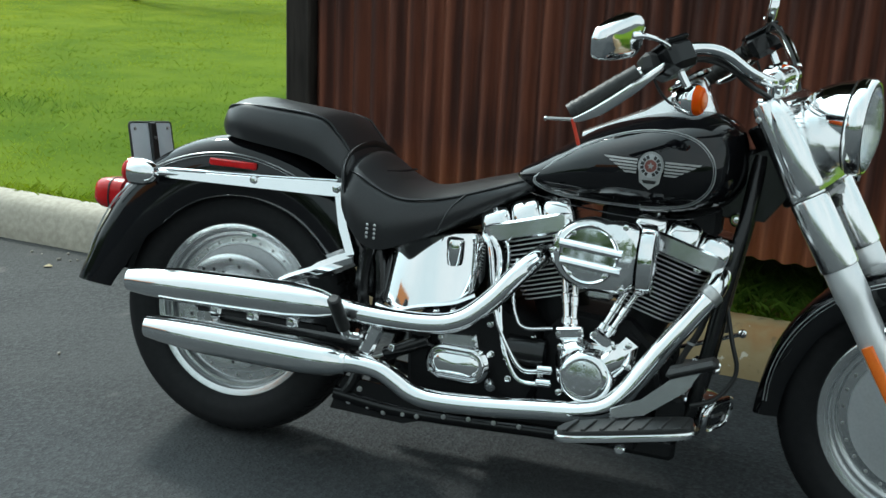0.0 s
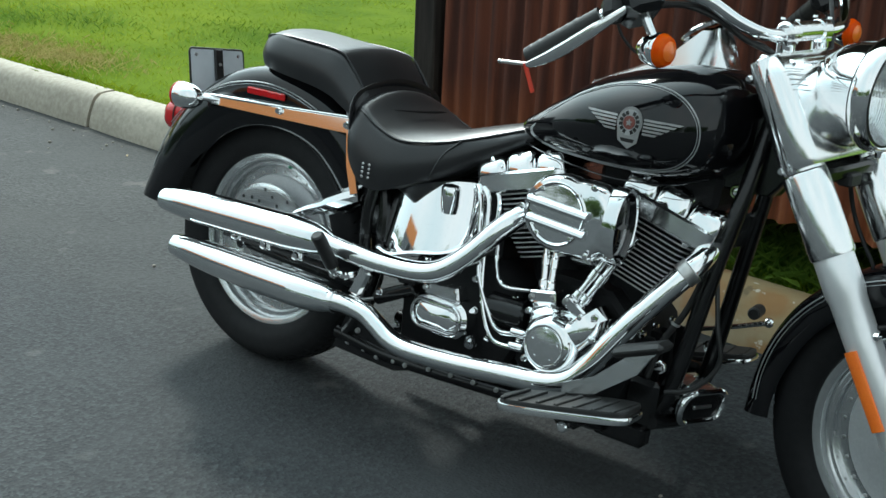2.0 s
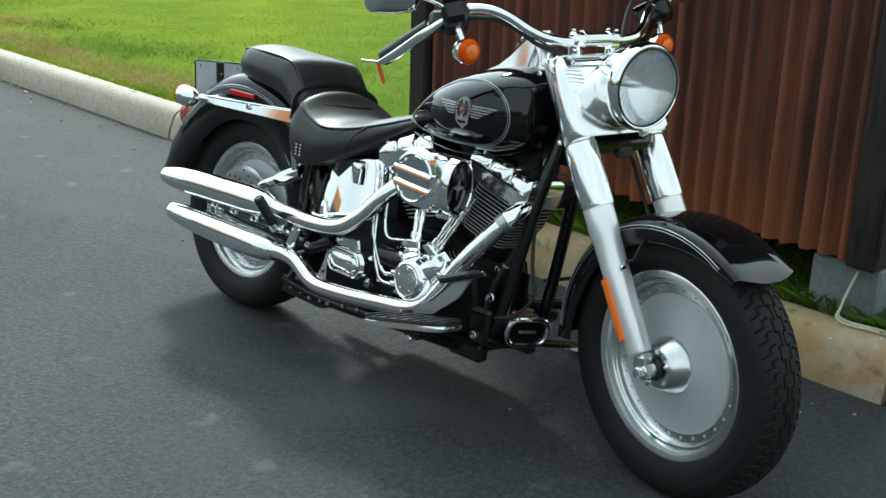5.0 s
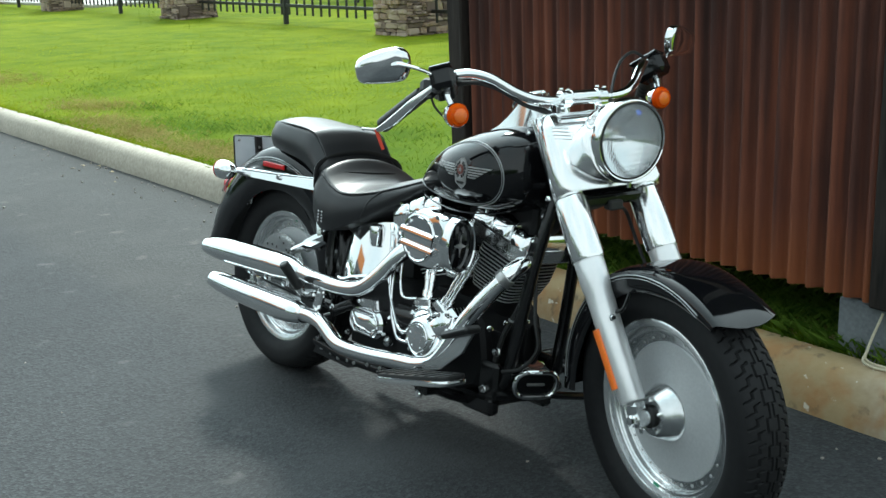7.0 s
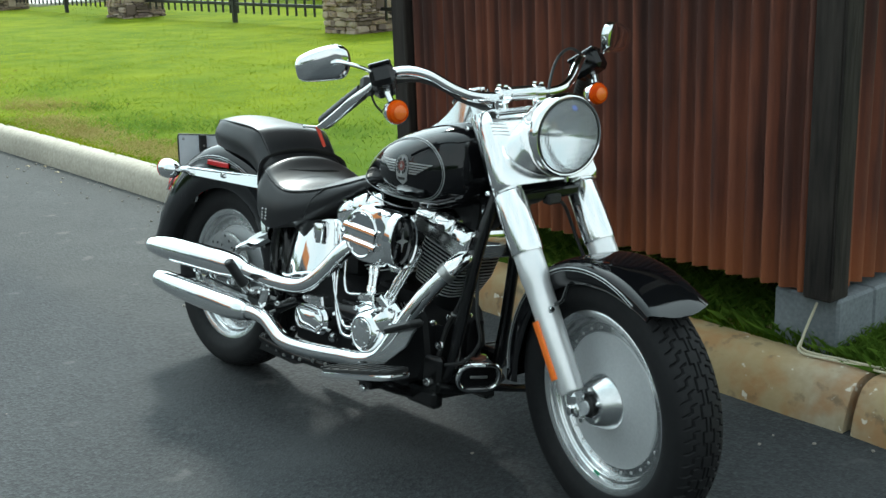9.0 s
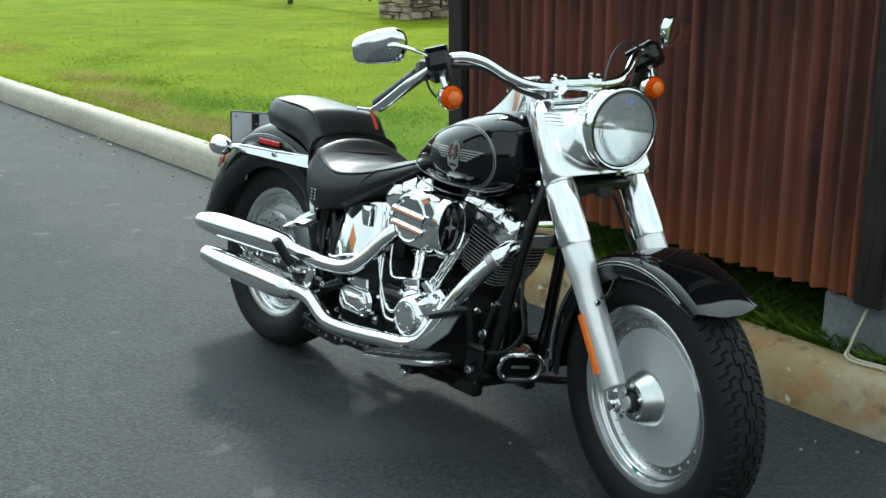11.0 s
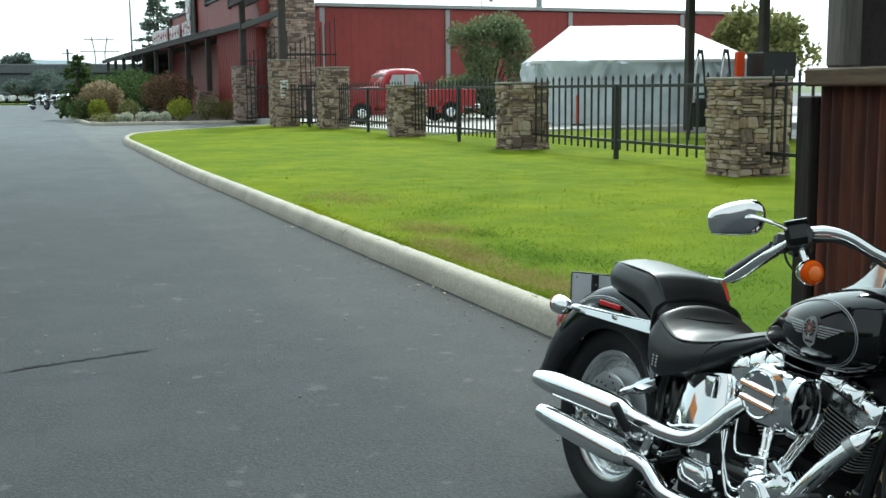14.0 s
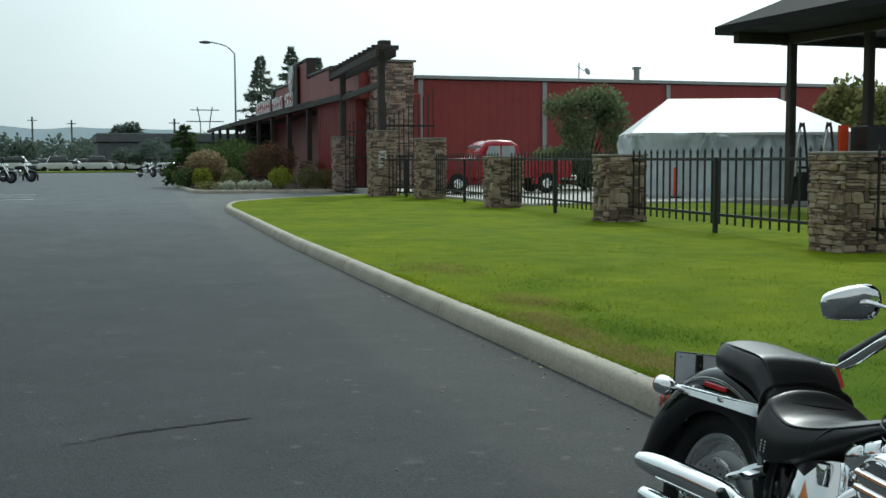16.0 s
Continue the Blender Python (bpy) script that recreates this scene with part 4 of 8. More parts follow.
# ---- gateway with pergola ----
for i, (x, y) in enumerate(((-35.55, 9.0), (-45.4, 10.05))):
    p = pillar(x, y, 0.82, 2.32, -3.5, 60 + i, False)
gate = thing("gateway_pergola", "dark timber gateway pergola on posts above two stone pillars", "pergola")
for dy in (-0.32, 0.32):
    part("beam", box((0, 0, 0), (11.4, 0.10, 0.28), 0.02), M_darkwood, gate, m=Matrix.Translation((-40.4, 9.5 + dy, 5.14)) @ Matrix.Rotation(radians(-5.5), 4, "Z"))
for x, y in ((-35.55, 9.0), (-45.4, 10.05)):
    part("post", box((x, y, 3.85), (0.24, 0.24, 2.8), 0.02), M_darkwood, gate)
for k in range(12):
    part("rafter", box((-35.2 - 0.95 * k, 9.05 + 0.085 * k, 5.36), (0.16, 0.98, 0.17), 0.02), M_darkwood, gate)
part("cap_block", box((-35.5, 9.1, 5.53), (0.4, 0.4, 0.2), 0.02), M_darkwood, gate)
part("brace", box((0, 0, 0), (10.0, 0.14, 0.24), 0.02), M_darkwood, gate, m=Matrix.Translation((-40.4, 9.52, 4.12)) @ Matrix.Rotation(radians(-6.1), 4, "Z"))
for x, y in ((-36.4, 9.35), (-44.6, 9.95)):
    leaf = thing("iron_gate", "tall black iron gate leaf standing open beside a stone pillar", "gate", Matrix.Translation((x, y, 0.05)) @ Matrix.Rotation(radians(62), 4, "Z"),
                 group="gate leaves")
    for k in range(11):
        part("bar", box((0.18 * k, 0, 1.45 + 0.05 * k), (0.035, 0.035, 2.8 + 0.1 * k), 0.003), M_iron, leaf)
    for zz in (0.2, 1.5, 2.6):
        part("rail", box((0.9, 0, zz), (1.9, 0.05, 0.06), 0.003), M_iron, leaf)
notice = thing("notice_sign", "small white notice fixed to the gate pillar", "sign", Matrix.Translation((-35.14, 9.0, 1.45)))
part("panel", box((0.03, -0.1, 0), (0.02, 0.28, 0.62), 0.004), M_signwhite, notice)
for zz in (0.16, 0.02, -0.14):
    part("text_bar", box((0.044, -0.1, zz), (0.004, 0.17, 0.07), 0.001), M_iron, notice)

# ---- drive island with shrubs ----
ISL = [(-45.2, 10.6), (-45.2, 8.6), (-45.9, 4.6), (-46.6, 3.8), (-48.0, 3.65), (-56.0, 4.0), (-66.0, 4.7), (-80.0, 5.75)]
isl = thing("island_kerb", "low concrete kerb round a planted island", "kerb", kind="structure")
part("kerb_stone", kerb_run(curve_xy(ISL, 5), 0.0, 9), M_kerb, isl, angle=60)
iv = [(x + (-0.15), y + 0.15, 0.10) for x, y in ISL] + [(-80, 12.8, 0.10), (-45.4, 12.8, 0.10)]
solid("planting_bed", (iv, [tuple(range(len(iv)))[::-1]]), M_mulch, "dark mulch of a planted bed", "planting bed", kind="structure", angle=0)


def bush(x, y, rx, ry, h, mat_, label, category="shrub", count=900, size=0.09, seed=1, z=0.1, name="shrub", group="", stem=True):
    """A shrub: short stems and a crown of many small leaves filling an uneven round form."""
    b = thing(name, label, category, Matrix.Translation((x, y, z)), group=group)

    def place(rng):
        while True:
            v = Vector((rng.uniform(-1, 1), rng.uniform(-1, 1), rng.uniform(-1, 1)))
            if 0.35 < v.length < 1.0:
                break
        w = 1 + 0.35 * noise.noise(v.normalized() * 1.7 + Vector((seed, 0, 0)))
        return (v.x * rx * w, v.y * ry * w, h * 0.55 + v.z * h * 0.5 * w), v

    part("crown", leaves(count, size, place, seed), mat_, b, angle=0)
    if stem:
        part("stem", join(*[tube([(0, 0, -0.02), (0.3 * rx * math.cos(a), 0.3 * ry * math.sin(a), h * 0.35), (0.5 * rx * math.cos(a), 0.5 * ry * math.sin(a), h * 0.6)],
                                 [0.03, 0.02, 0.01], 5, 3) for a in (0.3, 2.2, 4.4)]), M_bark, b)
    return b


for i, (x, y, r, h, m_, lab, n_, sz) in enumerate((
        (-52.1, 4.72, 0.50, 0.92, M_leafgold, "rounded golden-green clipped shrub in the bed", 1600, 0.06),
        (-48.3, 7.80, 0.58, 0.95, M_leafgold, "rounded golden-green clipped shrub in the bed", 1600, 0.06),
        (-48.0, 8.95, 0.55, 0.92, M_leafolive, "low olive-green shrub in the bed", 1200, 0.06),
        (-47.9, 9.8, 0.55, 0.86, M_leafolive, "low olive-green shrub in the bed", 1200, 0.06),
        (-50.5, 5.9, 0.5, 0.95, M_leafolive, "rounded olive shrub in the bed", 700, 0.07),
        (-47.3, 5.30, 0.25, 0.40, M_leafpale, "small pale grey mounded plant", 800, 0.05),
        (-47.2, 5.92, 0.25, 0.40, M_leafpale, "small pale grey mounded plant", 800, 0.05),
        (-47.2, 6.40, 0.26, 0.40, M_leafpale, "small pale grey mounded plant", 800, 0.05),
        (-47.2, 6.92, 0.25, 0.40, M_leafpale, "small pale grey mounded plant", 800, 0.05),
        (-47.5, 4.9, 0.3, 0.3, M_leafpale, "small pale grey mounded plant", 520, 0.06),
        (-47.2, 4.3, 0.5, 0.4, M_leafolive, "low spreading green shrub at the kerb", 500, 0.06),
        (-52.6, 8.1, 1.25, 2.1, M_leafred, "tall loose reddish-brown shrub in the bed", 3600, 0.085),
        (-53.5, 5.1, 1.0, 1.7, M_leaftan, "tan ornamental grass clump in the bed", 2600, 0.13),
        (-53.0, 4.0, 0.7, 0.9, M_leafgreen, "dark green spreading shrub in the bed", 900, 0.09),
        (-57.0, 4.6, 0.9, 1.1, M_leafred, "low reddish shrub at the end of the bed", 900, 0.1),
        (-62.0, 7.9, 2.1, 2.4, M_leafgreen, "broad dark green juniper in the bed", 3200, 0.14),
        (-60.0, 6.4, 1.9, 2.2, M_leafgreen, "broad dark green juniper in the bed", 2400, 0.12))):
    bush(x, y, r, r, h, m_, lab, count=n_, size=sz, seed=200 + i, group="shrubs in the planted bed")


def conifer(x, y, h, r, seed, label, z=0.0, tiers=34, per=640, size=0.24, mat_=None):
    """A conifer: tapered trunk, whorls of limbs and drooping needle sprays."""
    t = thing("conifer_tree", label, "tree", Matrix.Translation((x, y, z)), group="conifers")
    part("trunk", lathe([(0.22, -0.05), (0.16, h * 0.5), (0.02, h * 0.98), (0, h)], segs=8), M_bark, t)
    rng = random.Random(seed)
    limbs, V, F = [], [], []
    for k in range(tiers):
        f = (k + 0.5) / tiers
        zz = h * (0.08 + 0.9 * f)
        rr = r * (1 - f) ** 0.9 * rng.uniform(0.75, 1.12) + 0.06
        for j in range(7):
            rr *= rng.uniform(0.86, 1.14)
            a = rng.uniform(0, 6.283)
            limbs.append(tube([(0, 0, zz), (math.cos(a) * rr * 0.9, math.sin(a) * rr * 0.9, zz - rr * 0.15)], [0.035, 0.01], 4, 1))
            n_ = max(6, int(per / 6 * (1 - f * 0.75)))

            def place(q, a=a, rr=rr, zz=zz):
                s = q.random() ** 0.5
                aa = a + q.gauss(0, 0.16) * (1.15 - s)
                return (math.cos(aa) * rr * s, math.sin(aa) * rr * s, zz - rr * 0.30 * s + rr * 0.16 * s ** 3 + q.gauss(0, 0.05)), (math.cos(aa), math.sin(aa), -0.2)

            v, ff = leaves(n_, size, place, rng.randrange(10 ** 6), up=-0.1, narrow=0.28)
            o = len(V)
            V += v
            F += [tuple(i + o for i in q) for q in ff]
    tagged(part("branchwork", join(*limbs), M_bark, t), kind="stuff")
    part("crown", (V, F), mat_ or M_conifer, t, angle=0)
    return t


conifer(-90.4, 14.3, 10.2, 3.5, 1, "tall dark conifer behind the red building")
conifer(-90.0, 16.8, 11.0, 3.5, 2, "tall dark conifer behind the red building")
conifer(-89.6, 18.95, 10.1, 3.0, 3, "tall dark conifer behind the red building")
conifer(-58.0, 4.55, 3.3, 1.55, 4, "small upright conifer in the planted bed", 0.1, 11, 260, 0.26, M_leafgreen)


def broadleaf(x, y, h, r, seed, label, mat_, count=5200, size=0.17, z=0.1, trunk_h=None, name="tree", low=0.25):
    """A tree: tapered trunk, forking limbs, and leaf clumps with gaps."""
    t = thing(name, label, "tree", Matrix.Translation((x, y, z)), group="broadleaf trees")
    rng = random.Random(seed)
    th = trunk_h or h * 0.35
    part("trunk", tube([(0, 0, -0.05), (0.03, 0.02, th * 0.6), (0, 0.05, th)], [r * 0.075, r * 0.055, r * 0.045], 8, 3), M_bark, t)
    tips, limbs = [], []
    for k in range(16):
        a, e = rng.uniform(0, 6.283), math.asin(rng.uniform(0.04, 0.98))
        L = r * rng.uniform(0.65, 1.0)
        tip = Vector((math.cos(a) * math.cos(e) * L, math.sin(a) * math.cos(e) * L, th + (h - th) * (low + (0.87 - low) * math.sin(e)) * rng.uniform(0.8, 1.0)))
        tips.append(tip)
        if low == 0.0 and k < 7:
            tips.append(Vector((math.cos(k * 0.9) * r * 0.5, math.sin(k * 0.9) * r * 0.5, h * (0.14 + 0.02 * k))))
        limbs.append(tube([(0, 0.05, th * 0.9), tuple(tip * 0.45 + Vector((0, 0, th * 0.45))), tuple(tip)], [r * 0.035, r * 0.022, r * 0.006], 5, 3))
    for lb in limbs:
        part("limb", lb, M_bark, t)

    def place(q):
        c = tips[q.randrange(len(tips))]
        v = Vector((q.gauss(0, 1), q.gauss(0, 1), q.gauss(0, 0.8))).normalized() * (q.random() ** 0.45)
        return c + Vector((v.x * r * 0.42, v.y * r * 0.42, v.z * r * 0.36)), v

    part("crown", leaves(count, size, place, seed + 5), mat_, t, angle=0)
    return t


broadleaf(-37.2, 17.75, 5.15, 1.72, 21, "dense dark green tree before the red wall", M_leafdark, 17000, 0.125, trunk_h=0.25, low=0.0)
broadleaf(-36.0, 30.2, 4.7, 2.0, 22, "olive-green tree beside the red wall", M_leafolive, 5200, 0.2)

# ---- red building ----
hall = thing("red_building", "long low red metal-clad hall with a porch and stepped false front", "building")
part("wall", box((-60.0, 26.5, 2.55), (27.0, 25.2, 5.1), 0.02), M_redwall, hall, "red metal siding")
part("roof", box((-60.0, 26.5, 5.22), (27.4, 25.6, 0.16), 0.02), M_trim, hall, "grey metal roof edge")
for y in (13.98, 20.2, 26.9, 33.6, 39.0):
    part("pilaster", box((-46.45, y, 2.55), (0.10, 0.22, 5.1), 0.01), M_trim, hall)
for k in range(62):
    part("siding_rib", box((-46.497, 14.2 + 0.4 * k, 2.5), (0.010, 0.03, 5.0), 0.003), M_redwall, hall)
part("chimney", cyl((-49.5, 26.8, 5.2), (-49.5, 26.8, 6.1), 0.16, 12), M_trim, hall)
part("chimney_cap", cyl((-49.5, 26.8, 6.08), (-49.5, 26.8, 6.2), 0.24, 12), M_trim, hall)
part("tower", box((-45.6, 12.08, 2.85), (2.4, 1.84, 5.7), 0.03), M_mortar, hall)
rng_t = random.Random(3)
tower_stones = []
z = 0.04
while z < 5.62:
    ch = rng_t.choice((0.06, 0.08, 0.10, 0.12, 0.15))
    u = 11.15
    while u < 12.98:
        w = min(rng_t.uniform(0.12, 0.55), 13.0 - u)
        tower_stones.append(box((-44.38 + rng_t.gauss(0, 0.02), u + w / 2, z + ch / 2), (0.10, w - 0.012, ch - 0.010), 0.014))
        u += w
    u = -46.8
    while u < -44.42:
        w = min(rng_t.uniform(0.12, 0.55), -44.4 - u)
        tower_stones.append(box((u + w / 2, 11.14 + rng_t.gauss(0, 0.02), z + ch / 2), (w - 0.012, 0.10, ch - 0.010), 0.014))
        u += w
    z += ch
tagged(part("stonework", join(*tower_stones), M_stone, hall), kind="stuff")
part("tower_cap", box((-45.6, 12.08, 5.74), (2.6, 2.04, 0.10), 0.02), M_stonecap, hall)
# street front: flush wing, recessed porch, stepped false front above the eave, all along one slightly slanting line
FRONT = Matrix.Translation((-44.0, 10.5, 0)) @ Matrix.Rotation(radians(178.05), 4, "Z")
fm = FRONT
part("wing_wall", box((6.0, -1.6, 2.2), (9.0, 3.0, 4.4), 0.02), M_redwall, hall, "red metal siding", fm)
for k in range(22):
    part("siding_rib", box((1.7 + 0.4 * k, -0.09, 2.1), (0.05, 0.03, 4.2), 0.004), M_redwall, hall, "", fm)
for x0, x1, z1 in ((0.8, 6.7, 5.35), (6.7, 12.8, 5.88), (12.8, 18.5, 6.80), (18.5, 25.0, 5.85), (25.0, 31.0, 5.35)):
    part("false_front", box(((x0 + x1) / 2, -0.25, (z1 + 4.1) / 2), (x1 - x0, 0.3, z1 - 4.1), 0.02), M_redwall, hall, "", fm)
    part("coping", box(((x0 + x1) / 2, -0.25, z1 + 0.04), (x1 - x0 + 0.16, 0.5, 0.13), 0.02), M_slate, hall, "", fm)
for x0, z0, z1 in ((6.7, 5.35, 5.88), (12.8, 5.88, 6.80), (18.5, 5.85, 6.80), (25.0, 5.35, 5.85)):
    part("step_trim", box((x0, -0.22, (z0 + z1) / 2), (0.22, 0.5, z1 - z0 + 0.2), 0.02), M_darkwood, hall, "", fm)
part("end_return", box((1.0, -0.75, 4.72), (0.3, 1.25, 1.24), 0.02), M_redwall, hall, "", fm)
part("porch_roof", box((36.0, -1.3, 4.38), (52.0, 3.4, 0.16), 0.02), M_darkwood, hall, "dark porch roof", fm)
part("eave_beam", box((33.4, 0.32, 4.26), (66.0, 0.16, 0.30), 0.02), M_darkwood, hall, "", fm)
for k in range(9):
    part("porch_post", box((11.3 + 6.4 * k, 0.2, 2.1), (0.26, 0.26, 4.2), 0.02), M_darkwood, hall, "", fm)
part("porch_wall", box((36.0, -3.0, 2.2), (52.0, 0.2, 4.4), 0.02), M_redwall, hall, "", fm)
for k in range(6):
    part("window", box((15.0 + 7.0 * k, -2.87, 1.7), (2.4, 0.08, 1.6), 0.02), M_autoglass, hall, "dark shop window", fm)
sign = thing("roof_sign", "unreadable red and white sign letters above the porch eave", "sign", fm)
rngs = random.Random(19)
for k in range(16):
    x = 17.2 + 0.98 * k
    if k in (3, 8):
        continue
    h = 0.84 * rngs.uniform(0.9, 1.05)
    lb = part("letter_bar", box((x, 0.12, 4.50 + h / 2), (0.70, 0.08, h), 0.02), M_signwhite, sign)
    part("letter_face", box((x, 0.17, 4.50 + h / 2), (0.42, 0.03, h * 0.62), 0.02), M_redpaint, lb, "red letter face")
    part("letter_gap", box((x + rngs.uniform(-0.1, 0.1), 0.19, 4.50 + h * rngs.uniform(0.35, 0.65)), (0.30, 0.03, h * 0.16), 0.01), M_redwall, lb)
part("sign_rail", box((24.6, 0.10, 4.47), (16.0, 0.06, 0.06), 0.01), M_darkwood, sign)
emblem_board = thing("sign_emblem", "white and dark upright emblem board on the false front", "sign", fm)
part("board", box((16.9, 0.03, 5.6), (2.4, 0.1, 2.3), 0.05), M_darkwood, emblem_board)
part("crest", prism([(0, -0.75), (0.55, -0.2), (0.7, 0.5), (0.35, 0.95), (-0.35, 0.95), (-0.7, 0.5), (-0.55, -0.2)], -0.05, 0.05, 0.02, Matrix.Translation((17.3, 0.13, 5.85))), M_signwhite, emblem_board)
part("crest_band", prism(rounded(0.9, 0.3, 0.1, 4, 17.3, 5.9), 0.17, 0.22, 0.02), M_redpaint, emblem_board)
pillar(-53.6, 10.2, 0.9, 1.25, 0, 77, False)
dish = thing("roof_aerial", "small mast and dish on the hall roof", "aerial", Matrix.Translation((-48.5, 23.0, 5.3)))
part("mast", cyl((0, 0, -0.1), (0, 0, 0.95), 0.03, 6), M_trim, dish)
part("arm", tube([(-0.05, -0.1, 0.8), (0.05, 0.25, 0.55)], 0.02, 5, 1), M_trim, dish)
part("dish", lathe([(0.0, 0.05), (0.14, 0.02), (0.2, -0.03), (0.2, -0.04), (0.0, 0.03)], (0, 0.5, 0.55), (1, 0.4, 0.4), 12), M_trim, dish)

# ---- tent, truck, canopy behind the fence ----
solid("concrete_apron", box((-36, 27.4, 0.08), (21, 34, 0.28), 0.02), M_concrete, "pale concrete yard behind the lawn", "pavement", kind="structure")
TENT = Matrix.Translation((-28.46, 15.2, 0.22)) @ Matrix.Rotation(radians(67), 4, "Z")
tent = thing("marquee_tent", "white marquee tent with draped side walls", "tent", TENT)
TL, TW, TE, TR = 6.8, 4.6, 2.03, 3.2


def drape(length):
    """A wall of thin vinyl hung from a few points, with folds that fan out below each of them."""
    hung = [u for u in (0.05, 2.35, 4.15, 5.5, 6.75) if u <= length]

    def fold(x, z):
        y = 0.05 * math.sin(x * 4.1 + 0.8 * math.sin(x * 1.7)) * (1 - z / TE) + 0.02 * noise.noise(Vector((x * 2.5, z * 1.3, 5)))
        for u in hung:
            d, r = math.atan2(x - u, TE + 0.05 - z), math.hypot(x - u, TE - z)
            y += 0.16 * math.sin(d * 7.5 + u) * min(1, r * 3) * math.exp(-r * 0.75)
        return y

    rings = []
    n, rows = 130, 16
    for i in range(n + 1):
        x = length * i / n
        zs = [TE + (0.02 - TE) * k / rows for k in range(rows + 1)]
        rings.append([(x, fold(x, z) - 0.02, z) for z in zs] + [(x, fold(x, z) + 0.01, z) for z in zs[::-4]])
    return loft(rings)


part("side_wall", drape(TL), M_vinylwall, tent, "draped grey-white vinyl wall", angle=70)
part("side_wall", drape(TW), M_vinylwall, tent, "draped grey-white vinyl wall", Matrix.Translation((0, TW, 0)) @ Matrix.Rotation(radians(-90), 4, "Z"), 70)
part("side_wall", drape(TW), M_vinylwall, tent, "draped grey-white vinyl wall", Matrix.Translation((TL, 0, 0)) @ Matrix.Rotation(radians(90), 4, "Z"), 70)
rv = [(-0.08, -0.08, TE), (TL + 0.08, -0.08, TE), (TL + 0.08, TW + 0.08, TE), (-0.08, TW + 0.08, TE), (1.35, TW / 2, TR), (TL - 1.9, TW / 2, TR),
      (-0.08, -0.08, TE - 0.09), (TL + 0.08, -0.08, TE - 0.09), (TL + 0.08, TW + 0.08, TE - 0.09), (-0.08, TW + 0.08, TE - 0.09)]
part("roof", (rv, [(0, 1, 5, 4), (1, 2, 5), (2, 3, 4, 5), (3, 0, 4), (6, 7, 1, 0), (7, 8, 2, 1), (8, 9, 3, 2), (9, 6, 0, 3)]), M_white, tent, "white vinyl hip roof", angle=20)
for x, y in ((0, 0), (TL / 2, 0), (TL, 0), (0, TW), (TL, TW)):
    part("pole", cyl((x, y + 0.06, 0), (x, y + 0.06, TE), 0.04, 8), M_steel, tent)

TR_M = Matrix.Translation((-34.7, 10.58, 0.22)) @ Matrix.Rotation(radians(88), 4, "Z")
truck = thing("pickup_truck", "red classic stepside pickup truck parked behind the fence", "truck", TR_M)


def car_body(stations, bev=0.12):
    """Rings across the car at places along it: (x, half width, bottom, top)."""
    rings = []
    for x, w, z0, z1 in stations:
        o = rounded(2 * w, z1 - z0, min(bev, (z1 - z0) * 0.45, w * 0.45), 4, 0, (z0 + z1) / 2)
        rings.append([(x, y, z) for y, z in o])
    return loft(rings)


part("hood", car_body([(0.0, 0.62, 0.55, 1.05), (0.08, 0.70, 0.5, 1.18), (0.8, 0.74, 0.5, 1.25), (1.35, 0.78, 0.5, 1.28)]), M_redpaint, truck)
part("cab", car_body([(1.3, 0.86, 0.5, 1.25), (1.42, 0.88, 0.45, 1.28), (1.62, 0.86, 0.45, 1.68), (1.78, 0.80, 0.45, 1.84), (2.1, 0.80, 0.45, 1.90), (2.75, 0.80, 0.45, 1.88),
                      (2.95, 0.84, 0.45, 1.75), (3.05, 0.86, 0.5, 1.3)], 0.2), M_redpaint, truck)
part("bed", car_body([(3.1, 0.68, 0.55, 1.15), (3.14, 0.70, 0.55, 1.17), (5.02, 0.70, 0.55, 1.17), (5.07, 0.68, 0.55, 1.15)], 0.03), M_redpaint, truck)
for s in (-1, 1):
    part("window", prism([(1.70, 1.32), (1.86, 1.68), (2.80, 1.70), (2.88, 1.32)], s * 0.835, s * 0.862, 0.004), M_truckglass, truck, "pale side window")
    part("window_post", box((2.30, s * 0.862, 1.51), (0.05, 0.02, 0.38), 0.004), M_redpaint, truck)
    for x in (0.72, 4.05):
        w = part("wheel", lathe([(0.0, -0.10), (0.20, -0.10), (0.33, -0.09), (0.35, -0.05), (0.35, 0.05), (0.33, 0.09), (0.0, 0.1)], (x, s * 0.76, 0.36), (0, 1, 0), 28), M_rubber, truck)
        part("hubcap", lathe([(0.0, -0.03), (0.12, -0.02), (0.17, 0.0), (0.17, 0.01), (0.0, 0.012)], (x, s * 0.86, 0.36), (0, -s, 0), 20), M_chrome, w)
        arc = [(x + 0.50 * math.cos(a), 0.36 + 0.50 * math.sin(a)) for a in np.linspace(math.pi * 1.02, -0.02 * math.pi, 13)]
        inn = [(x + 0.40 * math.cos(a), 0.36 + 0.40 * math.sin(a)) for a in np.linspace(-0.02 * math.pi, math.pi * 1.02, 13)]
        part("fender", prism(arc + inn, s * 0.62, s * 0.90, 0.03), M_redpaint, truck)
    part("headlamp", ball((0.08, s * 0.62, 0.98), (0.06, 0.11, 0.11), 14, 8), M_chrome, truck)
    part("door_text_bar", box((2.2, s * 0.884, 0.98), (0.62, 0.008, 0.07), 0.002), M_signwhite, truck)
part("bumper", box((-0.12, 0, 0.55), (0.10, 1.7, 0.16), 0.03), M_chrome, truck, "chrome bumper")
part("bumper", box((5.18, 0, 0.55), (0.10, 1.6, 0.16), 0.03), M_chrome, truck, "chrome bumper")
part("running_board", box((2.2, 0, 0.42), (2.0, 1.75, 0.06), 0.02), M_redpaint, truck)
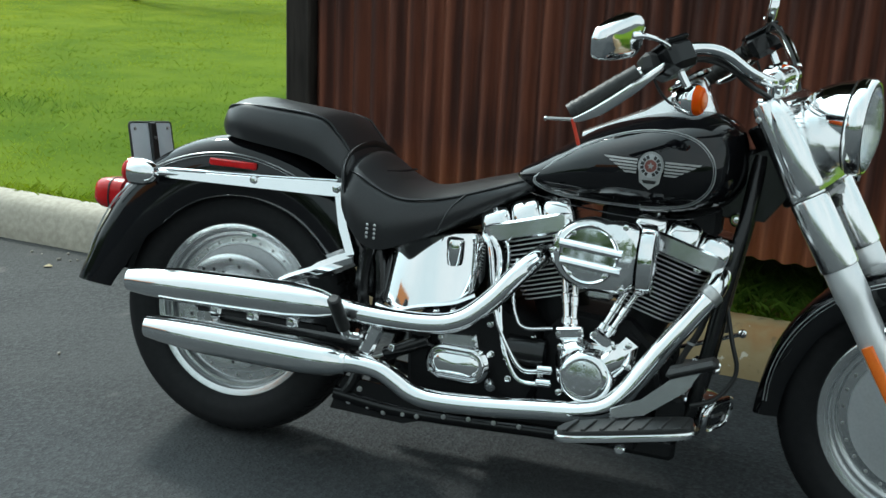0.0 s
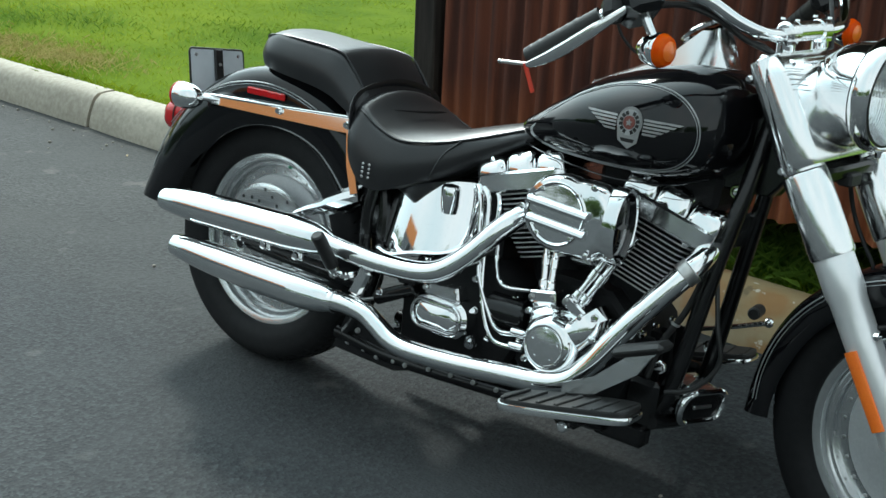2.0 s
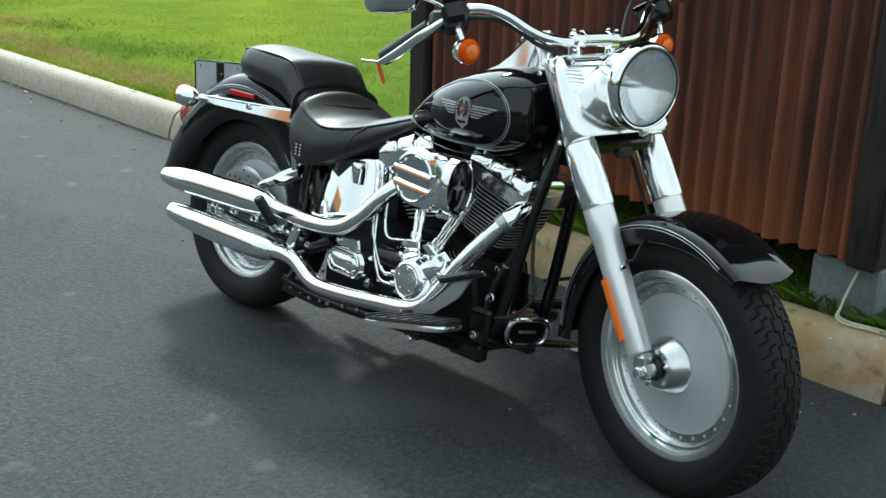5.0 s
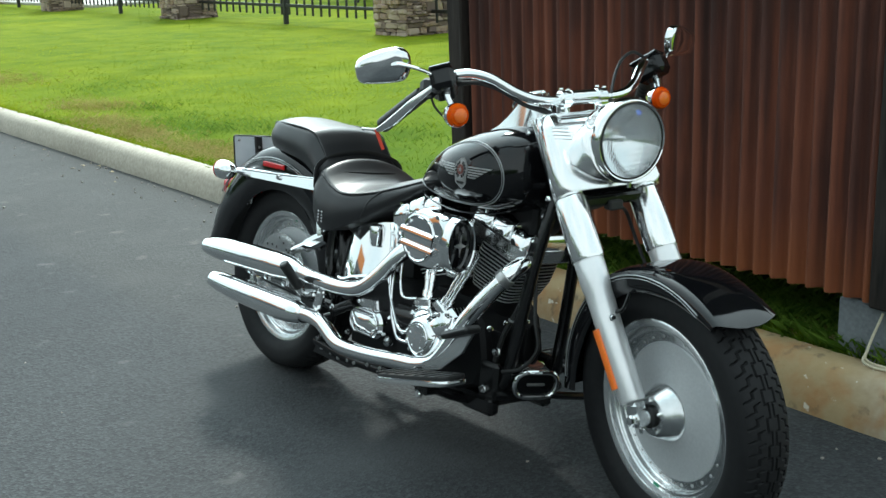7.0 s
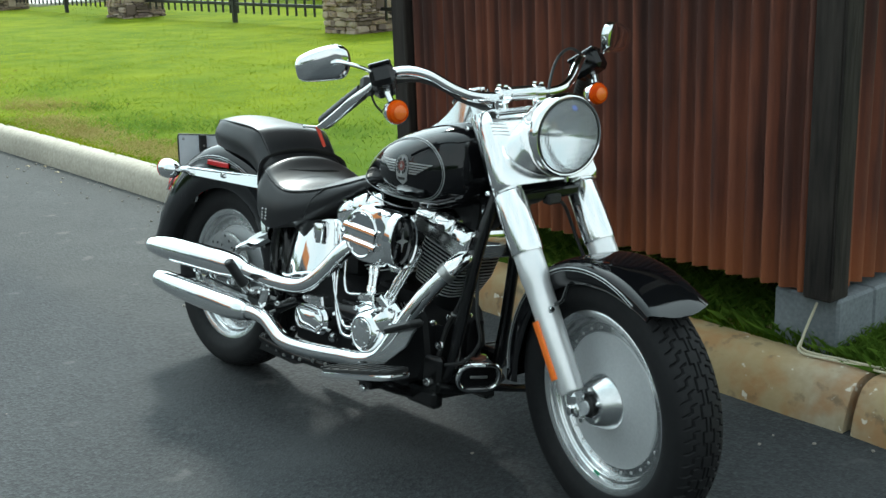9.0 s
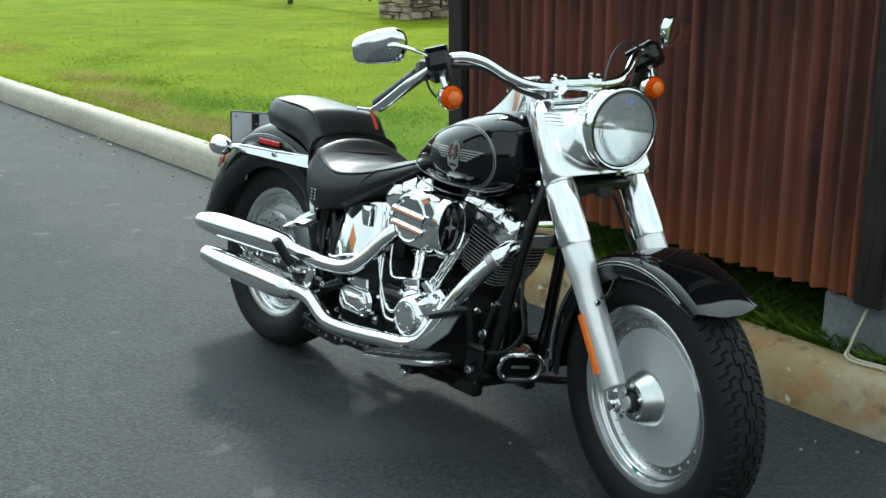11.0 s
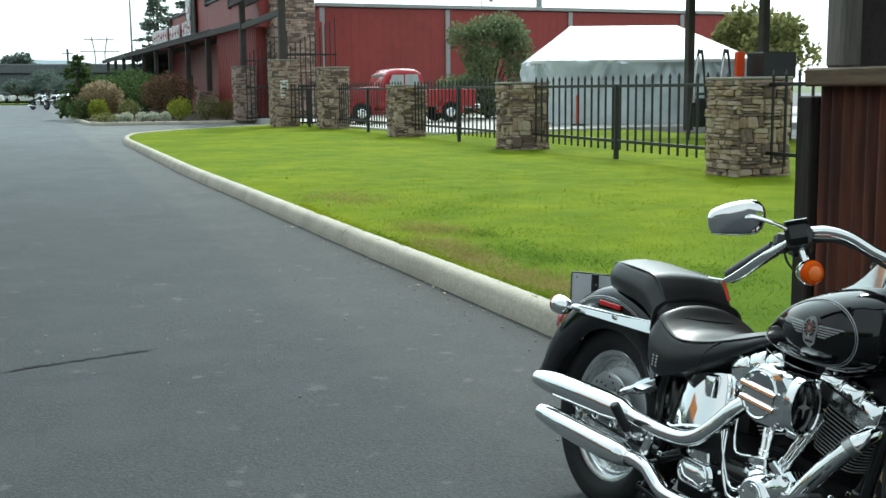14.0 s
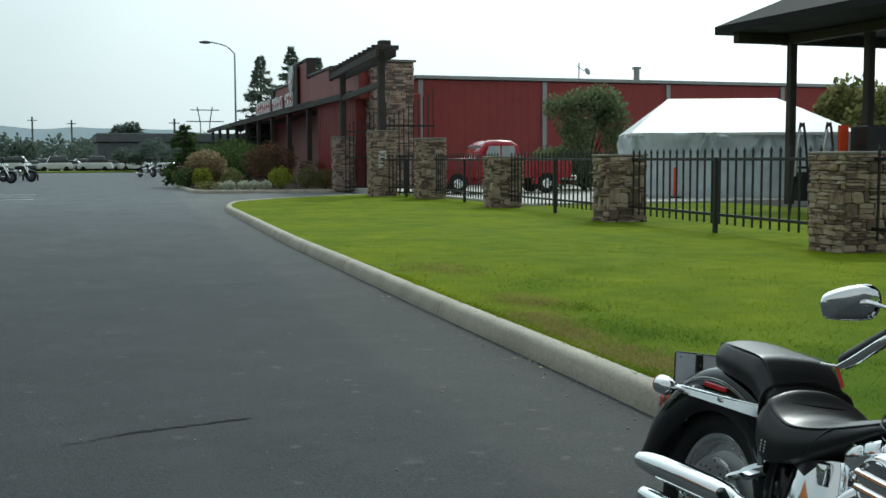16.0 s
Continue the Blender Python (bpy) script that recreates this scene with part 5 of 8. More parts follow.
part("windscreen", box((1.60, 0, 1.52), (0.03, 1.35, 0.36), 0.01), M_truckglass, truck)

pav = thing("open_pavilion", "tall open pavilion with dark posts and roof behind the fence", "pavilion", Matrix.Translation((0.355, -0.229, 0.163)) @ Matrix.Scale(0.887, 4))
for x, y in ((-26.85, 19.85), (-23.3, 19.85), (-18.5, 19.85), (-18.5, 26)):
    part("post", box((x, y, 2.75), (0.25, 0.25, 5.5), 0.03), M_darkwood, pav)
hip = [[(-27.72, 17.6, z), (-17.0, 17.6, z), (-17.0, 29.0, z), (-27.72, 29.0, z)] for z in (5.28, 5.53)]
part("roof", (hip[0] + hip[1] + [(-22.36, 22.96, 8.2), (-22.36, 23.64, 8.2)],
              [(3, 2, 1, 0), (0, 1, 5, 4), (1, 2, 6, 5), (2, 3, 7, 6), (3, 0, 4, 7), (4, 5, 8), (5, 6, 9, 8), (6, 7, 9), (7, 4, 8, 9)]), M_darkroof, pav, "dark hip roof", angle=0)
part("beam", box((-22.6, 19.85, 5.13), (9.4, 0.3, 0.3), 0.02), M_darkwood, pav)
part("beam", box((-27.0, 23.2, 5.13), (0.3, 10.6, 0.3), 0.02), M_darkwood, pav)

cone_ = thing("marker_post", "orange plastic marker post on the yard", "marker post", Matrix.Translation((-27.6, 16.2, 0.22)))
part("tube", cyl((0, 0, 0.02), (0, 0, 0.95), 0.055, 12, 0.02), M_orange, cone_)
part("base", cyl((0, 0, 0), (0, 0, 0.05), 0.2, 12, 0.01), M_iron, cone_)
for i, (x, y) in enumerate(((-18.52, 14.08), (-18.17, 14.54))):
    st = thing("folding_stand", "black folding metal stand with a chain behind the fence", "stand", Matrix.Translation((x, y, 0.13)), group="stands behind the fence")
    for a in (-0.20, 0.20):
        part("leg", tube([(a * 0.6, a, 0), (0, a * 0.35, 1.95), (0, 0, 2.03)], 0.028, 6, 3), M_iron, st)
    part("crossbar", tube([(0, -0.12, 1.1), (0, 0.12, 1.1)], 0.03, 6, 1), M_iron, st)
    part("chain", tube([(0.05, -0.08, 1.95), (0.06, -0.16, 1.5), (0.06, -0.2, 0.9)], 0.03, 6, 4), M_steel, st)
solid("orange_panel", box((-18.0, 14.80, 1.88), (0.08, 0.26, 0.60), 0.02), M_orange, "upright orange panel on a platform behind the fence", "panel")
solid("loudspeaker", box((-17.75, 15.5, 1.86), (0.6, 0.95, 0.60), 0.02), M_iron, "black loudspeaker box on a platform behind the fence", "speaker")
solid("platform", box((-18.1, 15.25, 0.86), (1.1, 1.5, 1.42), 0.02), M_iron, "black raised platform behind the fence", "platform")
solid("equipment_box", box((-18.53, 14.08, 0.80), (0.28, 0.22, 0.66), 0.02), M_iron, "black box at the foot of a stand behind the fence", "box")

# ---- street lamp, distance ----
lamp = thing("street_lamp", "tall grey street lamp with a curved arm", "street lamp", Matrix.Translation((-106.9, 14.7, 0.0)))
part("pole", lathe([(0.13, 0), (0.065, 11.75), (0, 11.75)], segs=12), M_trim, lamp)
part("arm", tube([(0, 0, 11.65), (-0.1, -0.8, 12.35), (-0.2, -2.2, 12.72)], 0.06, 8, 6), M_trim, lamp)
part("lamp_head", ball((-0.22, -2.75, 12.68), (0.20, 0.62, 0.15), 14, 8), M_slate, lamp)

solid("verge", box((-143, -24, 0.06), (9, 78, 0.12), 0.03), M_soil, "strip of grass verge at the edge of the far lot", "grass", kind="structure")
far_b = thing("far_warehouse", "long low grey warehouse in the distance", "building")
part("wall", box((-175, 16.0, 2.0), (14, 24, 4.0), 0.05), M_slate, far_b)
part("roof", box((-175, 16.0, 4.75), (15, 24.5, 1.3), 0.1), M_slate, far_b, "slate grey roof")
for k in range(7):
    part("bay_door", box((-167.9, 6.0 + 3.2 * k, 1.5), (0.2, 1.9, 2.6), 0.03), M_slate, far_b)
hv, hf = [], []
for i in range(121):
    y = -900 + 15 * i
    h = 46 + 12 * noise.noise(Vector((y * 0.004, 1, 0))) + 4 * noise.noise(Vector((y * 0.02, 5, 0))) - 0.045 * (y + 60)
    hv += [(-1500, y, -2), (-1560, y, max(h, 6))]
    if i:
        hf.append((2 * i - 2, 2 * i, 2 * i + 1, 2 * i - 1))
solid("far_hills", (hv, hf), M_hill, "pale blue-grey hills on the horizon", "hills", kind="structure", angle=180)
rngf = random.Random(31)


def wood(seed, xr, yr, hr, count, size):
    """A belt of leafy crowns, no two at one height."""
    rng = random.Random(seed)
    V, F = [], []
    for k in range(count):
        x, y, h = rng.uniform(*xr), rng.uniform(*yr), rng.uniform(*hr)

        def pl(q, x=x, y=y, h=h):
            v = Vector((q.gauss(0, 1), q.gauss(0, 1), q.gauss(0, 1))).normalized() * q.random() ** 0.4
            return (x + v.x * h * 0.45, y + v.y * h * 0.45, h * 0.55 + v.z * h * 0.45), v
        v, f = leaves(110, size, pl, rng.randrange(10 ** 6))
        o = len(V)
        V += v
        F += [tuple(i + o for i in q) for q in f]
    return V, F


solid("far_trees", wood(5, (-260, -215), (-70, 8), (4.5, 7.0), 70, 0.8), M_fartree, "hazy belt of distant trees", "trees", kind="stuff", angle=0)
# unseen trees behind the viewpoint, added to darken what the chrome mirrors
solid("tree_belt", wood(15, (-120, 70), (-48, -36), (5.0, 9.0), 190, 0.8), M_leafgreen, "unseen belt of green trees added for dark reflections in the chrome", "trees", kind="stuff", angle=0)
# unseen stand-in for whatever orange thing the chrome mirrors; placed by its reflection
south = thing("reflection_wall", "unseen stand-in wall, grey below and orange above, added for chrome reflections", "wall", Matrix.Translation((-13.7, -14.5, 0)) @ Matrix.Rotation(radians(-43), 4, "Z"), kind="structure")
part("lower_wall", box((0, 0, 1.85), (7.2, 0.3, 3.7), 0.02), M_slate, south)
part("upper_wall", box((0, 0, 4.45), (6.4, 0.3, 1.5), 0.02), M_orangewall, south)
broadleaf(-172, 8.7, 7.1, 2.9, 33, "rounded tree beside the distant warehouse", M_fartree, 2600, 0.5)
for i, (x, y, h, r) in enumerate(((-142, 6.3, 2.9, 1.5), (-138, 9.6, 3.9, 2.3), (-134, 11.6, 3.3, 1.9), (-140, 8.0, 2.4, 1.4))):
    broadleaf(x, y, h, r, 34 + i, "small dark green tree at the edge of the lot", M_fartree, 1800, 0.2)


def parked_car(x, y, turn, paint, label, tall=0.0, L=4.6):
    c = thing("parked_car", label, "car", Matrix.Translation((x, y, 0)) @ Matrix.Rotation(radians(turn), 4, "Z"), group="cars in the far lot")
    part("body", car_body([(0, 0.7, 0.35, 0.75), (0.1, 0.82, 0.3, 0.85 + tall * 0.3), (1.2, 0.88, 0.3, 0.98 + tall * 0.3), (L - 0.2, 0.88, 0.3, 1.0 + tall * 0.3), (L, 0.8, 0.35, 0.8)]), paint, c)
    part("cabin", car_body([(1.1, 0.78, 0.9, 1.0), (1.7, 0.70, 0.9, 1.45 + tall), (L - 1.0, 0.70, 0.9, 1.45 + tall), (L - 0.35, 0.78, 0.9, 1.0)]), M_autoglass, c)
    for s in (-1, 1):
        for wx in (0.85, L - 0.9):
            part("wheel", lathe([(0, -0.1), (0.28, -0.1), (0.33, -0.06), (0.33, 0.06), (0.28, 0.1), (0, 0.1)], (wx, s * 0.82, 0.33), (0, 1, 0), 16), M_rubber, c)


for i in range(15):
    parked_car(-158 - 4 * (i % 3), -9.5 + 1.75 * i, rngf.choice((78, 95, 100)), (M_carwhite, M_carsilver, M_carwhite)[i % 3],
               ("white van parked in the far lot", "silver car parked in the far lot", "white pickup parked in the far lot")[i % 3], (0.6, 0.0, 0.25)[i % 3])
for i, (x, y, h) in enumerate(((-396, -8.6, 16), (-396, 3.8, 15), (-320, 30.0, 13))):
    p = thing("utility_pole", "thin utility pole in the distance", "utility pole", Matrix.Translation((x, y, 0)), group="utility poles")
    part("pole", cyl((0, 0, 0), (0, 0, h), 0.28, 8), M_slate, p)
    part("crossarm", box((0, 0, h - 1.2), (0.25, 3.0, 0.25), 0.02), M_slate, p)
pyl = thing("power_pylon", "steel lattice power pylon far away", "pylon", Matrix.Translation((-400, 48.5, 0)))
for sy in (-1, 1):
    part("leg", tube([(0, sy * 3.5, 0), (0, sy * 1.6, 12), (0, sy * 2.6, 20)], 0.22, 5, 4), M_trim, pyl)
    for k in range(5):
        part("brace", tube([(0, -sy * (3.4 - 0.45 * k), 2.4 * k), (0, sy * (3.0 - 0.4 * k), 2.4 * k + 2.4)], 0.12, 4, 1), M_trim, pyl)
for zz, w in ((15, 6.5), (19, 5.0)):
    part("crossarm", tube([(0, -w, zz), (0, w, zz)], 0.2, 5, 1), M_trim, pyl)


def small_bike(x, y, turn, label, paint):
    b = thing("parked_motorcycle", label, "motorcycle", Matrix.Translation((x, y, 0)) @ Matrix.Rotation(radians(turn), 4, "Z") @ Matrix.Scale(1.22, 4), group="motorcycles in the lot")
    for wx in (0.0, 1.6):
        w = part("wheel", lathe([(0.21, -0.05), (0.28, -0.06), (0.32, -0.03), (0.32, 0.03), (0.28, 0.06), (0.21, 0.05), (0.21, -0.05)], (wx, 0, 0.32), (0, 1, 0), 24), M_rubber, b)
        part("rim", lathe([(0.0, -0.03), (0.06, -0.03), (0.20, -0.02), (0.21, -0.04), (0.21, 0.04), (0.20, 0.02), (0.0, 0.03)], (wx, 0, 0.32), (0, 1, 0), 24), M_rimdark, w)
    part("tank", ball((0.95, 0, 0.80), (0.30, 0.16, 0.12), 18, 10), paint, b)
    part("seat", ball((0.40, 0, 0.70), (0.34, 0.16, 0.09), 18, 10), M_leather, b)
    part("engine", box((0.78, 0, 0.47), (0.44, 0.34, 0.40), 0.06), M_satin, b)
    part("fork", join(*[tube([(1.6, s * 0.11, 0.32), (1.22, s * 0.11, 0.98)], 0.035, 8, 1) for s in (-1, 1)]), M_chrome, b)
    part("headlamp", ball((1.38, 0, 0.92), (0.10, 0.10, 0.10), 14, 8), M_chrome, b)
    part("handlebar", tube([(0.95, -0.4, 0.98), (1.12, -0.3, 1.05), (1.2, -0.1, 1.0), (1.2, 0.1, 1.0), (1.12, 0.3, 1.05), (0.95, 0.4, 0.98)], 0.014, 6, 4), M_chrome, b)
    part("exhaust", tube([(0.95, -0.18, 0.4), (0.85, -0.19, 0.25), (0.3, -0.2, 0.28), (-0.2, -0.2, 0.3)], [0.025, 0.03, 0.045, 0.045], 8, 4), M_chrome, b)
    for wx, a0, a1 in ((0.0, 0.45, 3.0), (1.6, 0.7, 2.7)):
        part("fender", loft([[(wx + r * math.cos(a), yy, 0.32 + r * math.sin(a)) for r, yy in ((0.34, -0.08), (0.38, 0.0), (0.34, 0.08), (0.33, 0.0))]
                             for a in np.linspace(a0, a1, 10)]), paint, b)
    part("windscreen", box((1.18, 0, 1.18), (0.02, 0.36, 0.34), 0.02), M_autoglass, b)
    return b


small_bike(-74.5, -6.45, 66, "chrome and black cruiser parked in the lot", M_paint)
small_bike(-80.0, -5.35, 66, "chrome and black cruiser parked in the lot", M_paint)
small_bike(-97.3, 4.95, 30, "dark cruiser parked at the end of the bed", M_paint)
small_bike(-97.6, 6.05, 30, "dark cruiser parked at the end of the bed", M_paint)
small_bike(-99.5, 7.0, 30, "dark cruiser parked at the end of the bed", M_paint)
cart = thing("luggage_trailer", "small dark luggage trailer parked beside the motorcycles", "trailer", Matrix.Translation((-84.5, -3.7, 0)))
part("body", car_body([(0, 0.38, 0.35, 0.85), (0.12, 0.46, 0.3, 1.05), (1.1, 0.46, 0.3, 1.1), (1.25, 0.38, 0.35, 0.95)]), M_frame, cart)
for w_ in (-0.5, 0.5):
    part("wheel", lathe([(0.0, -0.06), (0.20, -0.06), (0.25, -0.03), (0.25, 0.03), (0.20, 0.06), (0.0, 0.06)], (0.6, w_, 0.25), (0, 1, 0), 18), M_rubber, cart)
for k in range(3):
    solid("parking_line", box((-41.5 - 3.2 * k, -4.6, 0.004), (0.10, 3.6, 0.004), 0.001), M_signwhite, "white painted parking bay line", "line", Matrix.Identity(4),
          group="parking bay lines", kind="structure")

# ---- the motorcycle ----
# built upright, x forward, y to its left, then leaned on its stand; the front end is turned about the steering axis
BIKE = Matrix.Translation((0, -0.005, 0)) @ Matrix.Rotation(radians(-9.4), 4, "X")
AX = Vector((1.284, 0, 0.8))
STEER = Matrix.Translation(AX) @ Matrix.Rotation(radians(-14.6), 4, Vector((-math.sin(radians(32)), 0, math.cos(radians(32))))) @ Matrix.Translation(-AX)
bike = thing("motorcycle", "black and chrome cruiser motorcycle leaning on its stand beside the kerb", "motorcycle", BIKE)


def bp(name, shape, mat_, label="", angle=35.0, parent=None):
    return part(name, shape, mat_, bike if parent is None else parent, label, None, angle)


def fp(name, shape, mat_, label="", angle=35.0, parent=None):
    """A part of the steered front end."""
    if parent is not None:
        return part(name, shape, mat_, parent, label, None, angle)
    return part(name, shape, mat_, bike, label, STEER, angle)


def bolt(c, axis, r=0.006, h=0.006):
    """A domed hexagon bolt head."""
    return lathe([(r * 1.25, 0), (r * 1.25, h * 0.25), (r, h * 0.3), (r * 0.9, h), (0, h * 1.1)], c, axis, 6)


def tyre(c, R, hw, block):
    """A tyre with a rounded crown and a cut tread of zigzag and slanting grooves."""
    prof = [(0.2195, -hw * 0.60), (0.2265, -hw * 0.80), (0.248, -hw * 0.97), (R - 0.046, -hw), (R - 0.028, -hw * 0.95), (R - 0.013, -hw * 0.78), (R - 0.0045, -hw * 0.5),
            (R - 0.001, -hw * 0.22), (R, 0)]
    prof += [(r, -y) for r, y in prof[-2::-1]]
    sp = spline([(r, y, 0) for r, y in prof], 5)
    na, nb = 1080, len(sp)
    V, F = [], []
    for i in range(na):
        a = 2 * math.pi * i / na
        ph = (i * block / na) % 1.0
        ca, sa = math.cos(a), math.sin(a)
        half = 1.0 if ph < 0.5 else -1.0
        near = min(ph, abs(ph - 0.5), 1 - ph)
        for q in sp:
            r, y = q.x, q.y
            s = y / hw
            a_ = abs(s)
            cut = 0.0
            if r > R - 0.030:
                # stepped rain grooves beside the crown
                if abs(a_ - (0.15 + 0.075 * half)) < 0.020 or (near < 0.035 and 0.07 < a_ < 0.23):
                    cut = 0.0058
                # slanting grooves out to the shoulder, each with a step half way
                w = (2 * ph + (0.5 if s > 0 else 0.0) + a_ * 0.9) % 1.0
                if (0.58 < a_ < 0.86 and w < 0.14) or (0.33 < a_ < 0.58 and 0.45 < w < 0.59) or (0.555 < a_ < 0.60 and w < 0.59):
                    cut = 0.0052
            V.append((c[0] + (r - cut) * ca, c[1] + y, c[2] + (r - cut) * sa))
    for i in range(na):
        j = (i + 1) % na
        for k in range(nb - 1):
            F.append((i * nb + k, i * nb + k + 1, j * nb + k + 1, j * nb + k))
    return V, F


def wheel(maker, name, c, hw, R, block, label):
    """A solid disc wheel: tyre, polished rim, cast disc with a ring of rivets, hub."""
    w = maker(name, tyre(c, R, hw, block), M_rubber, label, 30)
    ax = (0, 1, 0)
    right = [(0.164, -0.0155), (0.166, -0.0125), (0.186, -0.0125), (0.188, -0.0150), (0.190, -0.0260), (0.192, -0.0285), (0.199, -0.0290), (0.201, -0.0315), (0.203, -0.0430), (0.205, -0.0465), (0.209, -0.0480),
             (0.220, -0.0500), (0.2245, -0.0480), (0.2255, -0.0440)]
    rim = right + [(r, -h) for r, h in right[::-1]]
    maker("rim", lathe(rim, c, ax, 112), M_satin, "polished aluminium rim with stepped rings", 20, parent=w)
    right = [(0.055, -0.034), (0.072, -0.032), (0.095, -0.0285), (0.130, -0.0225), (0.155, -0.0190), (0.162, -0.0180), (0.165, -0.0150)]
    disc = [(0.0, -0.034)] + right + [(r, -h) for r, h in right[::-1]] + [(0.0, 0.034)]
    maker("wheel_disc", lathe(disc, c, ax, 96), M_cast, "solid silver wheel disc", 25, parent=w)
    rivet = mesh_data("rivet", lathe([(0.0042, 0), (0.0042, 0.0008), (0.0030, 0.0022), (0, 0.0028)], (0, 0, 0), (0, -1, 0), 8), M_steel)
    for k in range(28):
        a = 2 * math.pi * k / 28
        ob = part("rivet", rivet, None, w, m=Matrix.Translation((c[0] + 0.1755 * math.cos(a), c[1] - 0.0122, c[2] + 0.1755 * math.sin(a))))
    return w


WR, WF = (0.0, 0.0, 0.315), (1.640, 0.0, 0.318)
rw = wheel(bp, "rear_wheel", WR, 0.073, 0.318, 36, "wide black rear tyre on a solid silver disc wheel")
fw = wheel(fp, "front_wheel", WF, 0.066, 0.318, 34, "black front tyre with zigzag tread on a solid silver disc wheel")
# front hub, axle and stickers
fp("hub", lathe([(0.0705, -0.028), (0.070, -0.034), (0.066, -0.039), (0.050, -0.072), (0.046, -0.0755), (0.030, -0.0765), (0.028, -0.070), (0, -0.070)], WF, (0, 1, 0), 40), M_satin,
   "polished hub cone", parent=fw)
fp("bearing_seal", lathe([(0.026, -0.068), (0.026, -0.086), (0.020, -0.090), (0, -0.090)], WF, (0, 1, 0), 24), M_hose, parent=fw)
for k in range(5):
    a = 2 * math.pi * k / 5 + 0.4
    fp("hub_bolt", bolt((WF[0] + 0.038 * math.cos(a), -0.0755, WF[2] + 0.038 * math.sin(a)), (0, -1, 0), 0.0055, 0.007), M_chrome, parent=fw)
fp("green_sticker", moved(box((0, 0, 0), (0.020, 0.002, 0.008), 0.0008), Matrix.Translation((1.607, -0.0300, 0.1225)) @ Matrix.Rotation(0.2, 4, "Y")), M_green, parent=fw)
bp("green_sticker", moved(box((0, 0, 0), (0.012, 0.002, 0.008), 0.0008), Matrix.Translation((0.03, -0.0305, 0.5095))), M_green, parent=rw)
fp("axle", cyl((WF[0], -0.136, WF[2]), (WF[0], 0.136, WF[2]), 0.0105, 14, 0.002), M_chrome)
fp("brake_rotor", lathe([(0.095, 0.048), (0.146, 0.048), (0.146, 0.053), (0.095, 0.053), (0.095, 0.048)], WF, (0, 1, 0), 48), M_steel, "steel brake rotor")
# rear hub and drilled brake rotor
bp("hub", lathe([(0.062, -0.034), (0.060, -0.052), (0.045, -0.062), (0.042, -0.085), (0.026, -0.088), (0, -0.088)], WR, (0, 1, 0), 32), M_satin, parent=rw)
rot = bp("brake_rotor", lathe([(0.070, -0.062), (0.075, -0.065), (0.146, -0.065), (0.147, -0.063), (0.147, -0.060), (0.070, -0.060), (0.070, -0.062)], WR, (0, 1, 0), 64), M_satin,
         "drilled steel brake rotor")
bp("rotor_carrier", lathe([(0.040, -0.062), (0.055, -0.068), (0.078, -0.067), (0.078, -0.062), (0.040, -0.060)], WR, (0, 1, 0), 40), M_steel, parent=rot)
hole = mesh_data("rotor_hole", lathe([(0.0045, 0), (0.0045, 0.0006), (0, 0.0006)], (0, 0, 0), (0, -1, 0), 10), M_hose)
for k in range(30):
    a = 2 * math.pi * k / 30
    rr = (0.100, 0.115, 0.130)[k % 3]
    part("rotor_hole", hole, None, rot, m=Matrix.Translation((rr * math.cos(a), -0.0652, 0.315 + rr * math.sin(a))))
bp("rear_caliper", join(box((0.105, -0.085, 0.235), (0.10, 0.05, 0.07), 0.012), cyl((0.08, -0.115, 0.235), (0.08, -0.105, 0.235), 0.022, 16, 0.003), cyl((0.13, -0.115, 0.235), (0.13, -0.105, 0.235), 0.022, 16, 0.003)),
   M_satin, "polished brake caliper")
bp("axle", cyl((0, -0.15, 0.315), (0, 0.15, 0.315), 0.013, 14, 0.002), M_chrome)


def fender(c, a0, a1, r_side, r_top, hw, n=44, flip0=0.0, flip1=0.0, thick=0.003, valance=None, point=0.0, crown=None):
    """A mudguard swept round a wheel from angle a0 to a1 (degrees, 0 is forward, 90 up)."""
    rings = []
    sec = [(-1.0, 0.0), (-1.02, 0.25), (-1.02, 0.5), (-0.985, 0.72), (-0.90, 0.87), (-0.72, 0.955), (-0.45, 0.99), (-0.2, 1.0)]
    sec = sec + [(0.0, 1.003)] + [(-y, h) for y, h in sec[::-1]]
    for i in range(n + 1):
        f = i / n
        a = radians(a0 + (a1 - a0) * f)
        add = flip0 * max(0, 1 - f / 0.14) ** 2 + flip1 * max(0, (f - 0.86) / 0.14) ** 2
        rs = r_side if valance is None else float(np.interp(f, [p[0] for p in valance], [p[1] for p in valance]))
        rt = r_top if crown is None else float(np.interp(f, [p[0] for p in crown], [p[1] for p in crown]))
        out, inn = [], []
        for y, h in sec:
            ad = add * h
            aa = a + radians(point) * max(0, (f - 0.9) / 0.1) * (1 - abs(y) ** 2) * (1 if a1 > a0 else -1)
            r = rs + (rt - rs) * h + ad
            out.append((c[0] + r * math.cos(aa), c[1] + y * hw, c[2] + r * math.sin(aa)))
            inn.append((c[0] + (r - thick) * math.cos(aa), c[1] + y * (hw - thick), c[2] + (r - thick) * math.sin(aa)))
        rings.append(out + inn[::-1])
    return loft(rings)


